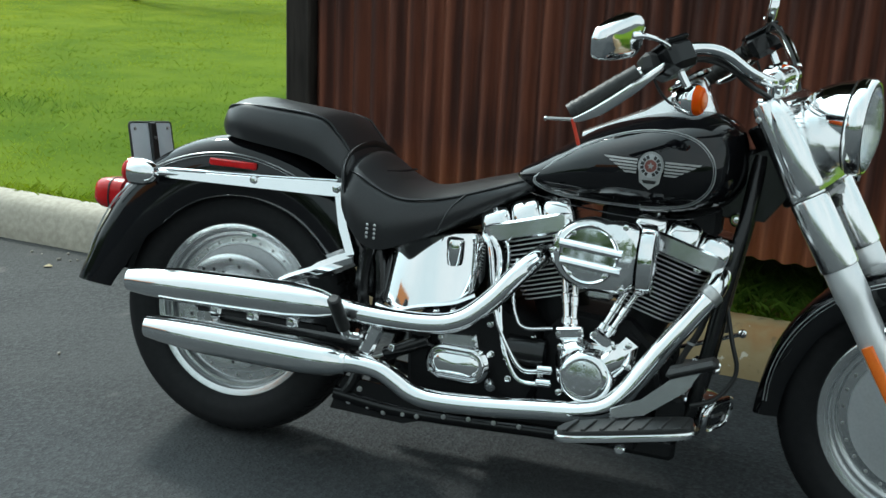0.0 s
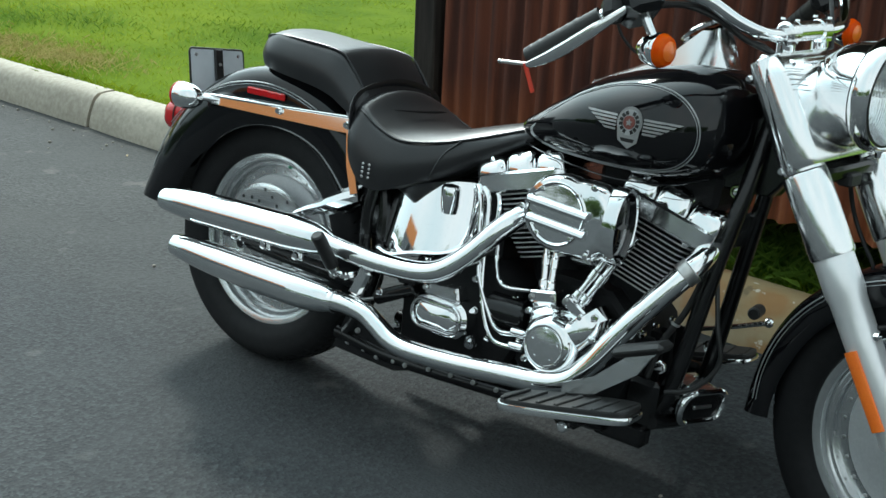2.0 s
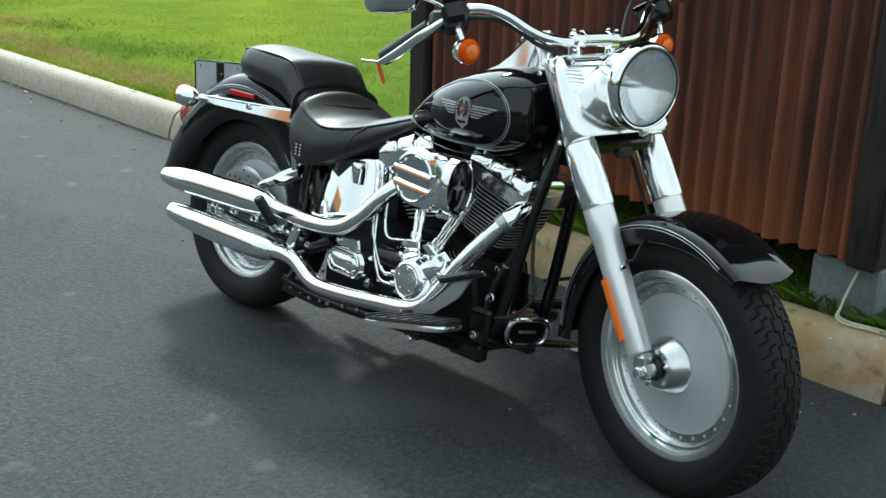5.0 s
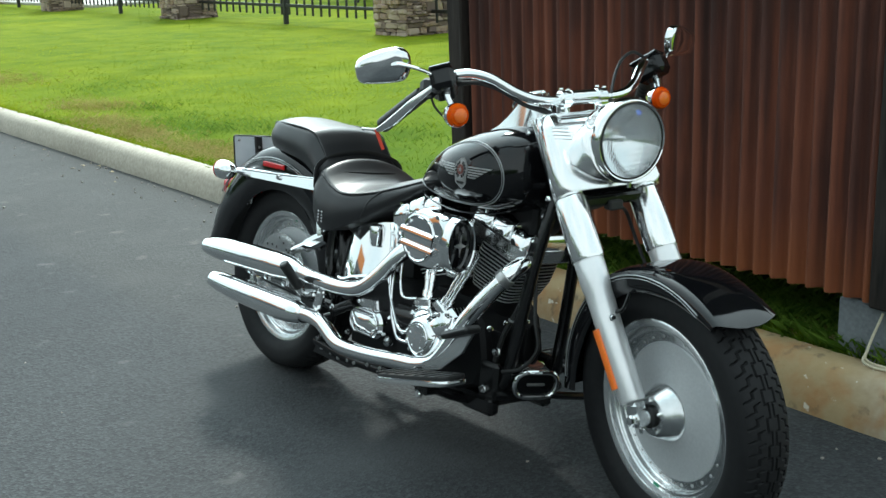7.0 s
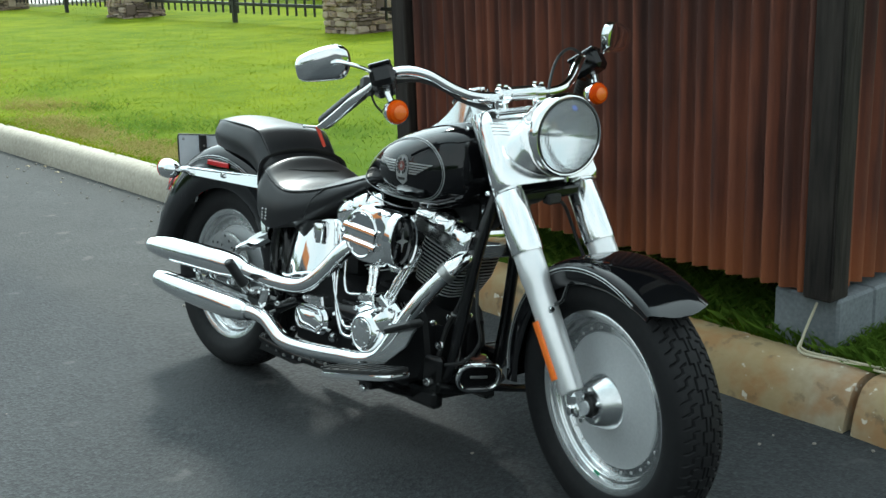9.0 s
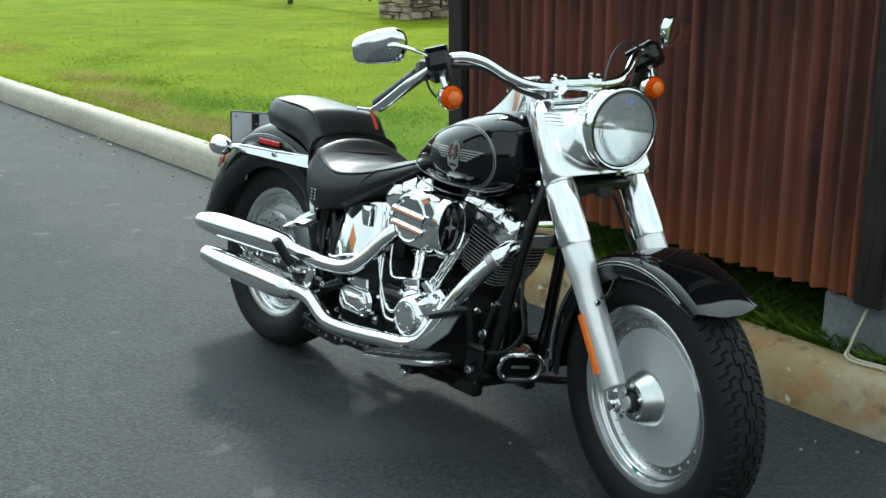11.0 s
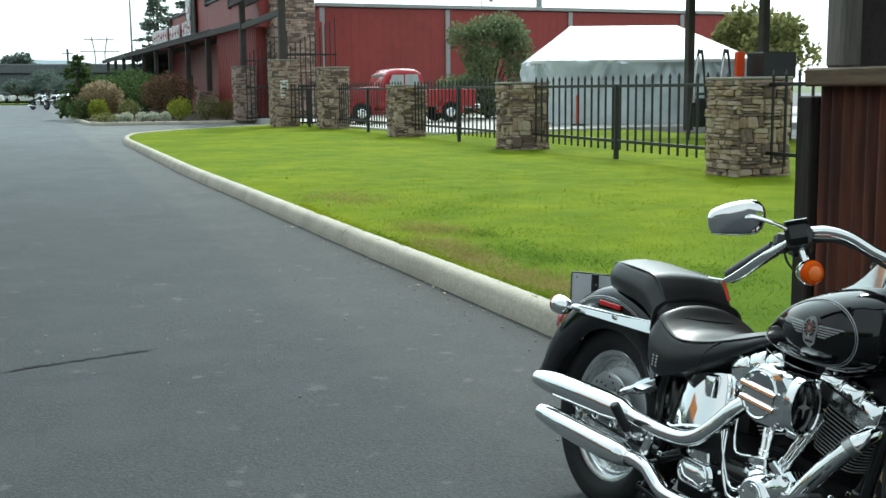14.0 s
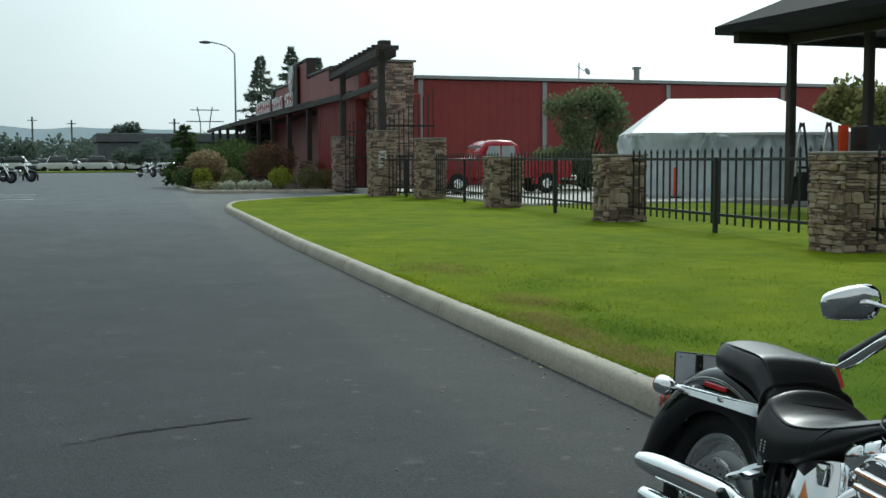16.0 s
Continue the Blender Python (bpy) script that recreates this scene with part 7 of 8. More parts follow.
def slab(w, d, z0, z1, r, bev=0.002):
    """A flat slab with rounded corners in the x-y plane."""
    o = rounded(w, d, r, 5)
    rings = [[(x * f, y * f, z) for x, y in o] for z, f in ((z0, 1 - 2 * bev / w), (z0 + bev, 1), (z1 - bev, 1), (z1, 1 - 2 * bev / w))]
    return loft(rings)


fin_mesh = mesh_data("fin", slab(0.166, 0.176, -0.0018, 0.0018, 0.040, 0.0007), M_wrinkle, 30)
edge_mesh = mesh_data("fin_edge", loft([[(x * f, y * f, z) for x, y in rounded(0.1665, 0.1765, 0.040, 5)] for z, f in ((-0.0019, 1.0), (-0.0015, 1.006), (0.0015, 1.006), (0.0019, 1.0))], caps=False), M_finedge, 30)
for nm, c, d, sgn in (("rear_cylinder", (0.790, 0.530), (-0.395, 0.92), -1), ("front_cylinder", (1.040, 0.527), (0.395, 0.92), 1)):
    m = frame_of(c, d)
    cyl_ = bp(nm, moved(cyl((0, 0, -0.13), (0, 0, 0.10), 0.062, 24), m), M_wrinkle, "black finned cylinder with bright fin edges")
    tilt = frame_of((0, 0), (sgn * math.sin(radians(16)), math.cos(radians(16))))
    ax_d = Vector((d[0], 0, d[1])).normalized()
    for k in range(3, 17):
        z = -0.088 + 0.0106 * k
        taper = 0.74 + 0.26 * min(1, k / 9) ** 0.8
        mm = Matrix.Translation(Vector((c[0], 0, c[1])) + ax_d * z) @ tilt @ Matrix.Diagonal((taper, taper, 1, 1))
        part("fin", fin_mesh, None, cyl_, m=mm)
        part("fin_edge", edge_mesh, None, cyl_, m=mm)
    m = Matrix.Translation(Vector((c[0], 0, c[1])) + ax_d * 0.100) @ tilt @ Matrix.Translation((0, 0, -0.100))
    rb = bp("rocker_box", moved(slab(0.222, 0.236, 0.086, 0.130, 0.026, 0.005), m), M_satinchrome, "chrome rocker box", 30)
    for k, (x0, x1, h) in enumerate(((-0.110, -0.038, 0.162), (-0.036, 0.036, 0.168), (0.038, 0.110, 0.162))):
        o = rounded(x1 - x0, 0.226, 0.016, 4, (x0 + x1) / 2)
        rings = [[(x, y, z) for x, y in [((x0 + x1) / 2 + (px - (x0 + x1) / 2) * f, py * f) for px, py in o]] for z, f in ((0.118, 1.0), (0.132, 0.995), (h - 0.012, 0.955), (h - 0.003, 0.89), (h + 0.002, 0.78), (h + 0.004, 0.4))]
        bp("rocker_cover", moved(loft(rings), m), M_chrome, parent=rb, angle=30)
    for x in (-0.07, 0.0, 0.07):
        bp("rocker_bolt", moved(bolt((x, -0.098, 0.156), (0, -0.4, 1), 0.006, 0.010), m), M_chrome, parent=rb)
    bp("head_bolt", moved(bolt((0.055, -0.088, 0.08), (0, -1, 0), 0.007, 0.008), m), M_chrome, parent=cyl_)
for a, b in (((0.838, -0.118, 0.600), (0.868, -0.150, 0.430)), ((0.868, -0.120, 0.590), (0.885, -0.150, 0.430)), ((1.040, -0.125, 0.580), (0.962, -0.150, 0.425)), ((1.018, -0.120, 0.590), (0.944, -0.150, 0.430))):
    A_, B_ = Vector(a), Vector(b)
    pt = bp("pushrod_tube", cyl(A_, B_, 0.0076, 14), M_chrome, "chrome pushrod tube")
    bp("tube_collar", cyl(B_ + (A_ - B_) * 0.28, B_ + (A_ - B_) * 0.42, 0.0095, 14, 0.002), M_chrome, parent=pt)
    bp("tube_collar", cyl(B_ + (A_ - B_) * 0.03, B_ + (A_ - B_) * 0.12, 0.0115, 14, 0.002), M_chrome, parent=pt)
for x, z, a in ((0.880, 0.420, -10), (0.955, 0.415, 32)):
    tb = bp("tappet_block", moved(box((0, 0, 0), (0.062, 0.045, 0.026), 0.004), Matrix.Translation((x, -0.150, z)) @ Matrix.Rotation(radians(a), 4, "Y")), M_chrome, "chrome tappet block")
    for dx in (-0.024, 0.024):
        bp("tappet_bolt", moved(bolt((dx, -0.024, 0), (0, -1, 0), 0.005, 0.005), Matrix.Translation((x, -0.150, z)) @ Matrix.Rotation(radians(a), 4, "Y")), M_steel, parent=tb)
camc = bp("cam_cover", prism([(0.868, 0.300), (0.885, 0.280), (0.93, 0.272), (0.975, 0.290), (1.005, 0.340), (1.030, 0.375), (1.032, 0.415), (1.005, 0.432), (0.965, 0.402), (0.900, 0.415), (0.862, 0.405), (0.856, 0.36)], -0.11, -0.196, 0.022, None, 0.018), M_chrome, "chrome cam cover", 40)
bp("timer_cover", lathe([(0.070, -0.165), (0.066, -0.190), (0.054, -0.214), (0.049, -0.219), (0.044, -0.221), (0.042, -0.219), (0.0, -0.220)], (0.930, 0, 0.338), (0, 1, 0), 48), M_chrome, "round chrome cover", parent=camc)
bp("timer_disc", lathe([(0.040, -0.2195), (0.038, -0.2225), (0.028, -0.2240), (0.014, -0.2250), (0, -0.2254)], (0.930, 0, 0.338), (0, 1, 0), 40), M_forksilver, "brushed round inset", parent=camc)
for k in range(5):
    a = 2 * math.pi * k / 5 + 0.3
    bp("cover_screw", bolt((0.930 + 0.030 * math.cos(a), -0.2225, 0.338 + 0.030 * math.sin(a)), (0, -1, 0), 0.003, 0.003), M_chrome, parent=camc)
for x, z in ((0.868, 0.392), (1.015, 0.418), (1.018, 0.372), (0.875, 0.292), (0.985, 0.41)):
    bp("cover_screw", bolt((x, -0.192, z), (0, -1, 0), 0.006, 0.010), M_chrome, parent=camc)
gear = bp("gearbox_cover", prism(rounded(0.150, 0.086, 0.040, 7, 0.630, 0.308), -0.12, -0.170, 0.008, None, 0.004), M_chrome, "chrome gearbox side cover", 35)
bp("cover_inset", prism(rounded(0.112, 0.050, 0.024, 7, 0.630, 0.308), -0.168, -0.180, 0.005, None, 0.006), M_chrome, parent=gear)
bp("cover_lip", tube([(0.630 + x, -0.176, 0.308 + z) for x, z in rounded(0.128, 0.064, 0.030, 7)] + [(0.694, -0.176, 0.310)], 0.0028, 6, 1, False), M_chrome, parent=gear)
bp("cover_top", prism([(0.580, 0.345), (0.675, 0.352), (0.668, 0.378), (0.590, 0.372)], -0.12, -0.162, 0.005), M_satin, parent=gear)
for x, z in ((0.588, 0.362), (0.666, 0.366), (0.57, 0.285), (0.69, 0.29)):
    bp("cover_screw", bolt((x, -0.165, z), (0, -1, 0), 0.0055, 0.006), M_chrome, parent=gear)
# dark filler added under the tank, where the view would pass through
bp("tank_gap_filler", join(box((1.03, 0.0, 0.690), (0.26, 0.11, 0.075), 0.012), box((0.93, 0.02, 0.640), (0.07, 0.10, 0.12), 0.010)), M_wrinkle, "black filler boxes closing the gap under the tank")
# air cleaner
ACO = [(0.918 + 0.088 * math.cos(a), 0.605 + 0.078 * math.sin(a)) for a in np.linspace(radians(70), radians(270), 18)] + [(0.965, 0.527), (1.000, 0.532), (1.020, 0.560), (1.030, 0.610), (1.024, 0.655), (1.000, 0.678), (0.965, 0.682)]
ac = bp("air_cleaner", prism(ACO, -0.150, -0.228, 0.012, None, 0.007), M_chrome, "round chrome air cleaner with raised bars", 40)
bp("cover_disc", lathe([(0.064, -0.230), (0.064, -0.2355), (0.060, -0.238), (0.056, -0.2352), (0.045, -0.2354), (0.03, -0.2356), (0.015, -0.2357), (0, -0.2357)], (0.915, 0, 0.605), (0, 1, 0), 48), M_chrome, parent=ac)
for z, x0, x1 in ((0.620, 0.852, 0.985), (0.583, 0.856, 0.985)):
    bp("raised_bar", tube([(x0, -0.2385, z + 0.005), (x1, -0.2385, z - 0.006)], 0.0095, 10, 1), M_chrome, parent=ac)
for x, z in ((0.878, 0.648), (0.955, 0.650), (0.878, 0.560), (0.952, 0.563), (0.985, 0.672), (0.836, 0.605), (0.99, 0.54)):
    bp("cover_screw", bolt((x, -0.234 if x < 0.96 else -0.232, z), (0, -1, 0), 0.0055, 0.005), M_chrome, parent=ac)
ringp = [(0.915 + 0.0615 * math.cos(a), -0.2385, 0.605 + 0.0615 * math.sin(a)) for a in np.linspace(0, 2 * math.pi, 41)]
bp("ring_line", tube(ringp, 0.0012, 6, 1, False), M_hose, parent=ac)
bp("intake_rim", loft([[(x, -0.195 + 0.048 * s * math.cos(t), 0.605 + 0.076 * s * math.sin(t)) for t in np.linspace(0, 2 * math.pi, 33)[:-1]] for x, s in ((1.018, 1.0), (1.040, 1.0), (1.046, 0.97), (1.044, 0.90), (1.025, 0.88))], caps=False), M_chrome,
   "chrome intake rim", parent=ac)
bp("intake_cap", loft([[(x, -0.195 + 0.043 * s * math.cos(t), 0.605 + 0.068 * s * math.sin(t)) for t in np.linspace(0, 2 * math.pi, 33)[:-1]] for x, s in ((1.020, 1.0), (1.030, 0.97), (1.036, 0.7), (1.038, 0.05))]), M_paint, parent=ac)
bp("cap_star", prism([(0.028 * (1 if k % 2 == 0 else 0.24) * math.sin(math.pi * k / 4) * 0.75, 0.030 * (1 if k % 2 == 0 else 0.3) * math.cos(math.pi * k / 4)) for k in range(8)], -0.001, 0.001, 0.0004,
                     Matrix.Translation((1.039, -0.195, 0.605)) @ Matrix.Rotation(radians(90), 4, "Z")), M_badge, parent=ac)
bp("carburettor", join(cyl((0.92, -0.15, 0.56), (0.92, -0.03, 0.55), 0.034, 18, 0.004), box((0.925, -0.085, 0.515), (0.06, 0.06, 0.05), 0.008)), M_satin, "carburettor body")
# oil tank
rings = []
for x, zt, zb in [(a.x, a.y, a.z) for a in spline([(0.386, 0.524, 0.505), (0.396, 0.530, 0.462), (0.410, 0.538, 0.420), (0.445, 0.551, 0.406), (0.50, 0.572, 0.407), (0.555, 0.590, 0.420), (0.60, 0.598, 0.436), (0.63, 0.599, 0.454), (0.648, 0.588, 0.485), (0.654, 0.560, 0.512)], 4)]:
    yo = 0.052 + 0.090 * math.sqrt(max(0.0, 1 - ((x - 0.520) / 0.140) ** 2))
    h = min(0.007, (zt - zb) * 0.3)
    zm = (zt - 0.50) * 0.13 + 0.010
    zl = (zb - 0.50) * 0.13 + 0.010
    rings.append([(x, 0.10, zt), (x, -yo + zm + 0.008, zt), (x, -yo + zm + 0.002, zt - h * 0.35), (x, -yo + zm, zt - h), (x, -yo + zl, zb + h), (x, -yo + zl + 0.002, zb + h * 0.35), (x, -yo + zl + 0.008, zb), (x, 0.10, zb)])
oil = bp("oil_tank", loft(rings), M_chrome, "chrome oil tank cover", 25)
bp("filler_cap", lathe([(0.0, -0.052), (0.018, -0.048), (0.021, -0.03), (0.021, 0.006), (0.018, 0.012), (0.0, 0.014)], (0.588, -0.122, 0.574), (0.0, -0.12, 1), 20), M_chrome, "chrome filler cap", parent=oil)
bp("lower_trim", tube([(0.41, -0.122, 0.404), (0.46, -0.136, 0.400), (0.52, -0.138, 0.418), (0.60, -0.138, 0.436), (0.65, -0.13, 0.46)], 0.008, 8, 5), M_chrome, parent=oil)
for k, pts in enumerate((
        [(0.650, -0.115, 0.600), (0.672, -0.128, 0.575), (0.690, -0.140, 0.500), (0.710, -0.150, 0.420), (0.752, -0.158, 0.350), (0.782, -0.162, 0.320), (0.820, -0.162, 0.322), (0.850, -0.158, 0.328)],
        [(0.668, -0.115, 0.600), (0.692, -0.125, 0.570), (0.706, -0.138, 0.490), (0.720, -0.150, 0.410), (0.738, -0.158, 0.350), (0.772, -0.162, 0.298), (0.815, -0.162, 0.292), (0.850, -0.158, 0.298)],
        [(0.738, -0.125, 0.560), (0.735, -0.135, 0.500), (0.750, -0.145, 0.440), (0.775, -0.150, 0.412), (0.840, -0.152, 0.420)])):
    ol = bp("oil_line", tube(pts, 0.0056 if k < 2 else 0.0045, 10, 6), M_chrome, "chrome oil line")
    if k < 2:
        e = Vector(pts[-1])
        bp("hose_clamp", cyl(e - Vector((0.035, 0, 0.002)), e, 0.0105, 14, 0.002), M_chrome, parent=ol)

# exhaust
bp("upper_muffler", join(tube([(-0.187, -0.236, 0.392), (-0.14, -0.234, 0.394), (-0.05, -0.228, 0.397), (0.10, -0.220, 0.400), (0.22, -0.214, 0.402), (0.30, -0.210, 0.403), (0.345, -0.208, 0.402)],
                              [0.027, 0.034, 0.041, 0.043, 0.043, 0.036, 0.0235], 24, 6, False),
                         lathe([(0.027, 0), (0.023, 0.001), (0.021, 0.02), (0.019, 0.08), (0, 0.08)], (-0.187, -0.236, 0.392), (1, 0.03, 0.03), 24)), M_chrome, "tapered chrome silencer", 50)
bp("lower_muffler", join(tube([(-0.128, -0.240, 0.288), (-0.075, -0.238, 0.287), (0.02, -0.234, 0.284), (0.15, -0.228, 0.281), (0.28, -0.222, 0.279), (0.34, -0.219, 0.279), (0.378, -0.217, 0.279)],
                              [0.027, 0.034, 0.040, 0.042, 0.042, 0.037, 0.027], 24, 6, False),
                         lathe([(0.027, 0), (0.023, 0.001), (0.021, 0.02), (0.019, 0.08), (0, 0.08)], (-0.128, -0.240, 0.288), (1, 0.03, -0.02), 24)), M_chrome, "tapered chrome silencer", 50)
bp("upper_exhaust_pipe", tube([(0.335, -0.208, 0.402), (0.42, -0.204, 0.395), (0.52, -0.200, 0.394), (0.60, -0.196, 0.402), (0.652, -0.190, 0.424), (0.70, -0.178, 0.468), (0.745, -0.160, 0.525), (0.775, -0.13, 0.560), (0.79, -0.09, 0.575)], 0.0235, 20, 7), M_chrome,
   "chrome exhaust pipe", 60)
bp("lower_exhaust_pipe", tube([(0.37, -0.217, 0.279), (0.42, -0.214, 0.281), (0.468, -0.212, 0.274), (0.505, -0.212, 0.256), (0.545, -0.212, 0.236), (0.60, -0.212, 0.228), (0.72, -0.212, 0.236), (0.85, -0.212, 0.252), (0.93, -0.210, 0.262), (0.985, -0.206, 0.282),
                               (1.025, -0.200, 0.325), (1.08, -0.188, 0.415), (1.13, -0.170, 0.490), (1.168, -0.145, 0.548), (1.178, -0.10, 0.580), (1.165, -0.06, 0.59)], 0.0232, 20, 7), M_chrome, "chrome exhaust pipe", 60)
bp("heat_shield_end", cyl((0.372, -0.217, 0.279), (0.385, -0.2165, 0.279), 0.0285, 20, 0.002), M_chrome)
bp("exhaust_clamp", cyl((1.158, -0.152, 0.534), (1.172, -0.143, 0.552), 0.0265, 18, 0.002), M_steel)
bp("muffler_bracket", moved(box((0, 0, 0), (0.034, 0.02, 0.075), 0.006), Matrix.Translation((0.432, -0.196, 0.335)) @ Matrix.Rotation(radians(22), 4, "Y")), M_chrome, "chrome silencer bracket")
mr = bp("muffler_rail", box((0.14, -0.178, 0.340), (0.34, 0.012, 0.016), 0.003), M_frame)
for x in (0.02, 0.12, 0.225):
    bp("rail_bolt", join(bolt((x, -0.186, 0.342), (0, -1, 0), 0.010, 0.01), box((x, -0.18, 0.342), (0.035, 0.01, 0.022), 0.003)), M_chrome, parent=mr)
# footboard, brake pedal, passenger peg
def board(s):
    o = [(0.895, 0.0), (0.915, 0.045), (1.00, 0.062), (1.10, 0.062), (1.17, 0.050), (1.182, 0.0), (1.17, -0.040), (1.08, -0.050), (0.96, -0.050), (0.91, -0.035)]
    o = [(p.x, p.y) for p in spline([(x, y, 0) for x, y in o + o[:1]], 4)][:-1]
    y0 = s * 0.300

    def lay(z0, z1, f):
        cx = 1.04
        return loft([[(cx + (x - cx) * g, y0 + y * g, 0.236 + (x - 0.895) * 0.205 + z) for x, y in o] for z, g in ((z0, f * 0.985), (z0 + 0.003, f), (z1 - 0.003, f), (z1, f * 0.985))])
    return lay


for s in (-1, 1):
    lay = board(s)
    fb = bp("footboard", lay(-0.012, 0.002, 1.0), M_chrome, "chrome-edged rider footboard", 40)
    bp("rubber_pad", lay(0.001, 0.012, 0.955), M_hose, "black rubber pad", parent=fb)
    for k in range(7):
        x = 0.93 + 0.038 * k
        z = 0.2478 + (x - 0.895) * 0.205
        bp("tread_rib", moved(box((0, 0, 0), (0.010, 0.085, 0.005), 0.0015), Matrix.Translation((x, s * 0.303, z + 0.0015)) @ Matrix.Rotation(radians(-11.6), 4, "Y") @ Matrix.Rotation(s * 0.12, 4, "Z")), M_hose, parent=fb)
    bp("board_mount", join(tube([(1.035, s * 0.245, 0.232), (1.035, s * 0.18, 0.205), (1.035, s * 0.12, 0.185)], 0.014, 8, 4), box((1.035, s * 0.262, 0.232), (0.05, 0.05, 0.025), 0.005)), M_frame, parent=fb)
    bp("pivot_bolt", lathe([(0.011, 0), (0.011, 0.008), (0.008, 0.011), (0, 0.012)], (1.035, s * 0.285, 0.220), (0, s, 0), 14), M_chrome, parent=fb)
bpd = bp("brake_pedal", prism([(1.000, 0.270), (1.070, 0.290), (1.150, 0.355), (1.186, 0.420), (1.172, 0.428), (1.125, 0.385), (1.06, 0.322), (1.00, 0.292)], -0.246, -0.256, 0.003), M_satin, "polished brake pedal arm", 30)
bp("pedal_pad", moved(box((0, 0, 0), (0.105, 0.058, 0.020), 0.008), Matrix.Translation((1.158, -0.275, 0.412)) @ Matrix.Rotation(radians(-22), 4, "Y")), M_hose, "black rubber pedal pad", parent=bpd)
peg = bp("passenger_peg", cyl((0.372, -0.296, 0.440), (0.380, -0.238, 0.362), 0.0155, 16, 0.004), M_hose, "black rubber passenger peg folded up")
bp("peg_bracket", join(cyl((0.380, -0.242, 0.366), (0.384, -0.228, 0.346), 0.012, 12, 0.002), box((0.392, -0.205, 0.346), (0.045, 0.05, 0.016), 0.004), bolt((0.382, -0.234, 0.346), (0, -1, 0), 0.009, 0.008)), M_chrome, parent=peg)
for s in (-1, 1):
    bp("engine_mount", join(box((1.105, s * 0.105, 0.255), (0.07, 0.03, 0.10), 0.01), box((1.07, s * 0.10, 0.185), (0.12, 0.04, 0.05), 0.01)), M_frame)
    bp("mount_bolt", bolt((1.137, s * 0.12, 0.341), (0, s, 0), 0.011, 0.012), M_chrome)
    bp("mount_bolt", bolt((1.10, s * 0.121, 0.232), (0, s, 0), 0.009, 0.010), M_chrome)
# regulator with an oval chrome bezel low on the front of the frame
ov = rounded(0.118, 0.072, 0.030, 3)
OV = Matrix.Translation((1.192, -0.03, 0.264)) @ Matrix.Rotation(radians(-22), 4, "Z") @ Matrix.Rotation(radians(12), 4, "Y") @ Matrix.Rotation(radians(90), 4, "Z")
reg = bp("regulator", moved(prism([(x * 0.96, z * 0.96) for x, z in ov], -0.008, 0.065, 0.008), OV), M_chrome, "chrome regulator can with an oval bezel")
bp("regulator_face", moved(prism([(x * 0.88, z * 0.88) for x, z in ov], -0.013, -0.006, 0.002), OV), M_frame, parent=reg)
bp("bezel", moved(tube([(x, -0.014, z) for x, z in ov] + [(ov[0][0], -0.014, ov[0][1])], 0.007, 10, 1, False), OV), M_chrome, "oval chrome bezel", parent=reg)
bp("regulator_bar", moved(box((0, -0.014, 0), (0.05, 0.006, 0.008), 0.002), OV), M_steel, parent=reg)
bp("cross_member", tube([(1.14, -0.12, 0.225), (1.16, 0, 0.215), (1.14, 0.12, 0.225)], 0.014, 10, 5), M_frame)
sd = bp("side_stand", tube([(1.02, 0.13, 0.170), (1.02, 0.28, 0.140), (1.0, 0.47, 0.108)], 0.012, 10, 4), M_frame, "black side stand")
bp("stand_foot", tube([(0.985, 0.455, 0.098), (1.01, 0.48, 0.092), (1.04, 0.50, 0.092)], 0.012, 8, 4), M_steel, parent=sd)
bp("shift_rod", tube([(1.06, 0.19, 0.345), (1.14, 0.20, 0.372), (1.222, 0.205, 0.404)], 0.0055, 8, 4), M_chrome, "chrome shift rod")
bp("rod_end", ball((1.226, 0.205, 0.406), 0.011, 12, 8), M_chrome)
bp("shift_peg", cyl((1.186, 0.215, 0.413), (1.180, 0.27, 0.413), 0.014, 12, 0.003), M_hose)
bp("primary_cover", prism(rounded(0.50, 0.20, 0.09, 8, 0.70, 0.30), 0.125, 0.205, 0.02), M_chrome, "chrome primary cover", 30)
bp("horn_cover", prism(rounded(0.09, 0.13, 0.04, 6, 0.925, 0.56), 0.10, 0.17, 0.015), M_chrome, "chrome horn cover")
bp("brake_hose", tube([(1.165, -0.04, 0.62), (1.215, -0.075, 0.45), (1.235, -0.075, 0.37), (1.20, -0.09, 0.31), (1.15, -0.11, 0.29)], 0.005, 8, 6), M_hose)
bp("spark_lead", tube([(0.93, 0.02, 0.69), (0.99, -0.06, 0.69), (1.04, -0.105, 0.655), (1.055, -0.115, 0.625)], 0.0045, 8, 5), M_hose)

# fittings about the engine and frame
st_ = bp("starter_motor", lathe([(0.0, 0.0), (0.034, 0.0), (0.037, 0.004), (0.037, 0.085), (0.030, 0.092), (0.0, 0.094)], (0.735, -0.125, 0.352), (1, 0.1, 0), 24), M_frame, "black starter motor")
for a in (0.6, 2.7, 4.8):
    bp("end_screw", bolt((0.733, -0.125 + 0.024 * math.cos(a), 0.352 + 0.024 * math.sin(a)), (-1, 0, 0), 0.004, 0.004), M_chrome, parent=st_)
bmc = bp("brake_cylinder", join(cyl((0.455, -0.160, 0.300), (0.560, -0.160, 0.352), 0.016, 18, 0.003), box((0.540, -0.160, 0.372), (0.050, 0.040, 0.032), 0.006)), M_frame, "black rear brake cylinder")
for x, z in ((0.476, 0.322), (0.520, 0.392), (0.560, 0.392)):
    bp("fitting_bolt", bolt((x, -0.178, z), (0, -1, 0), 0.007, 0.008), M_chrome, parent=bmc)
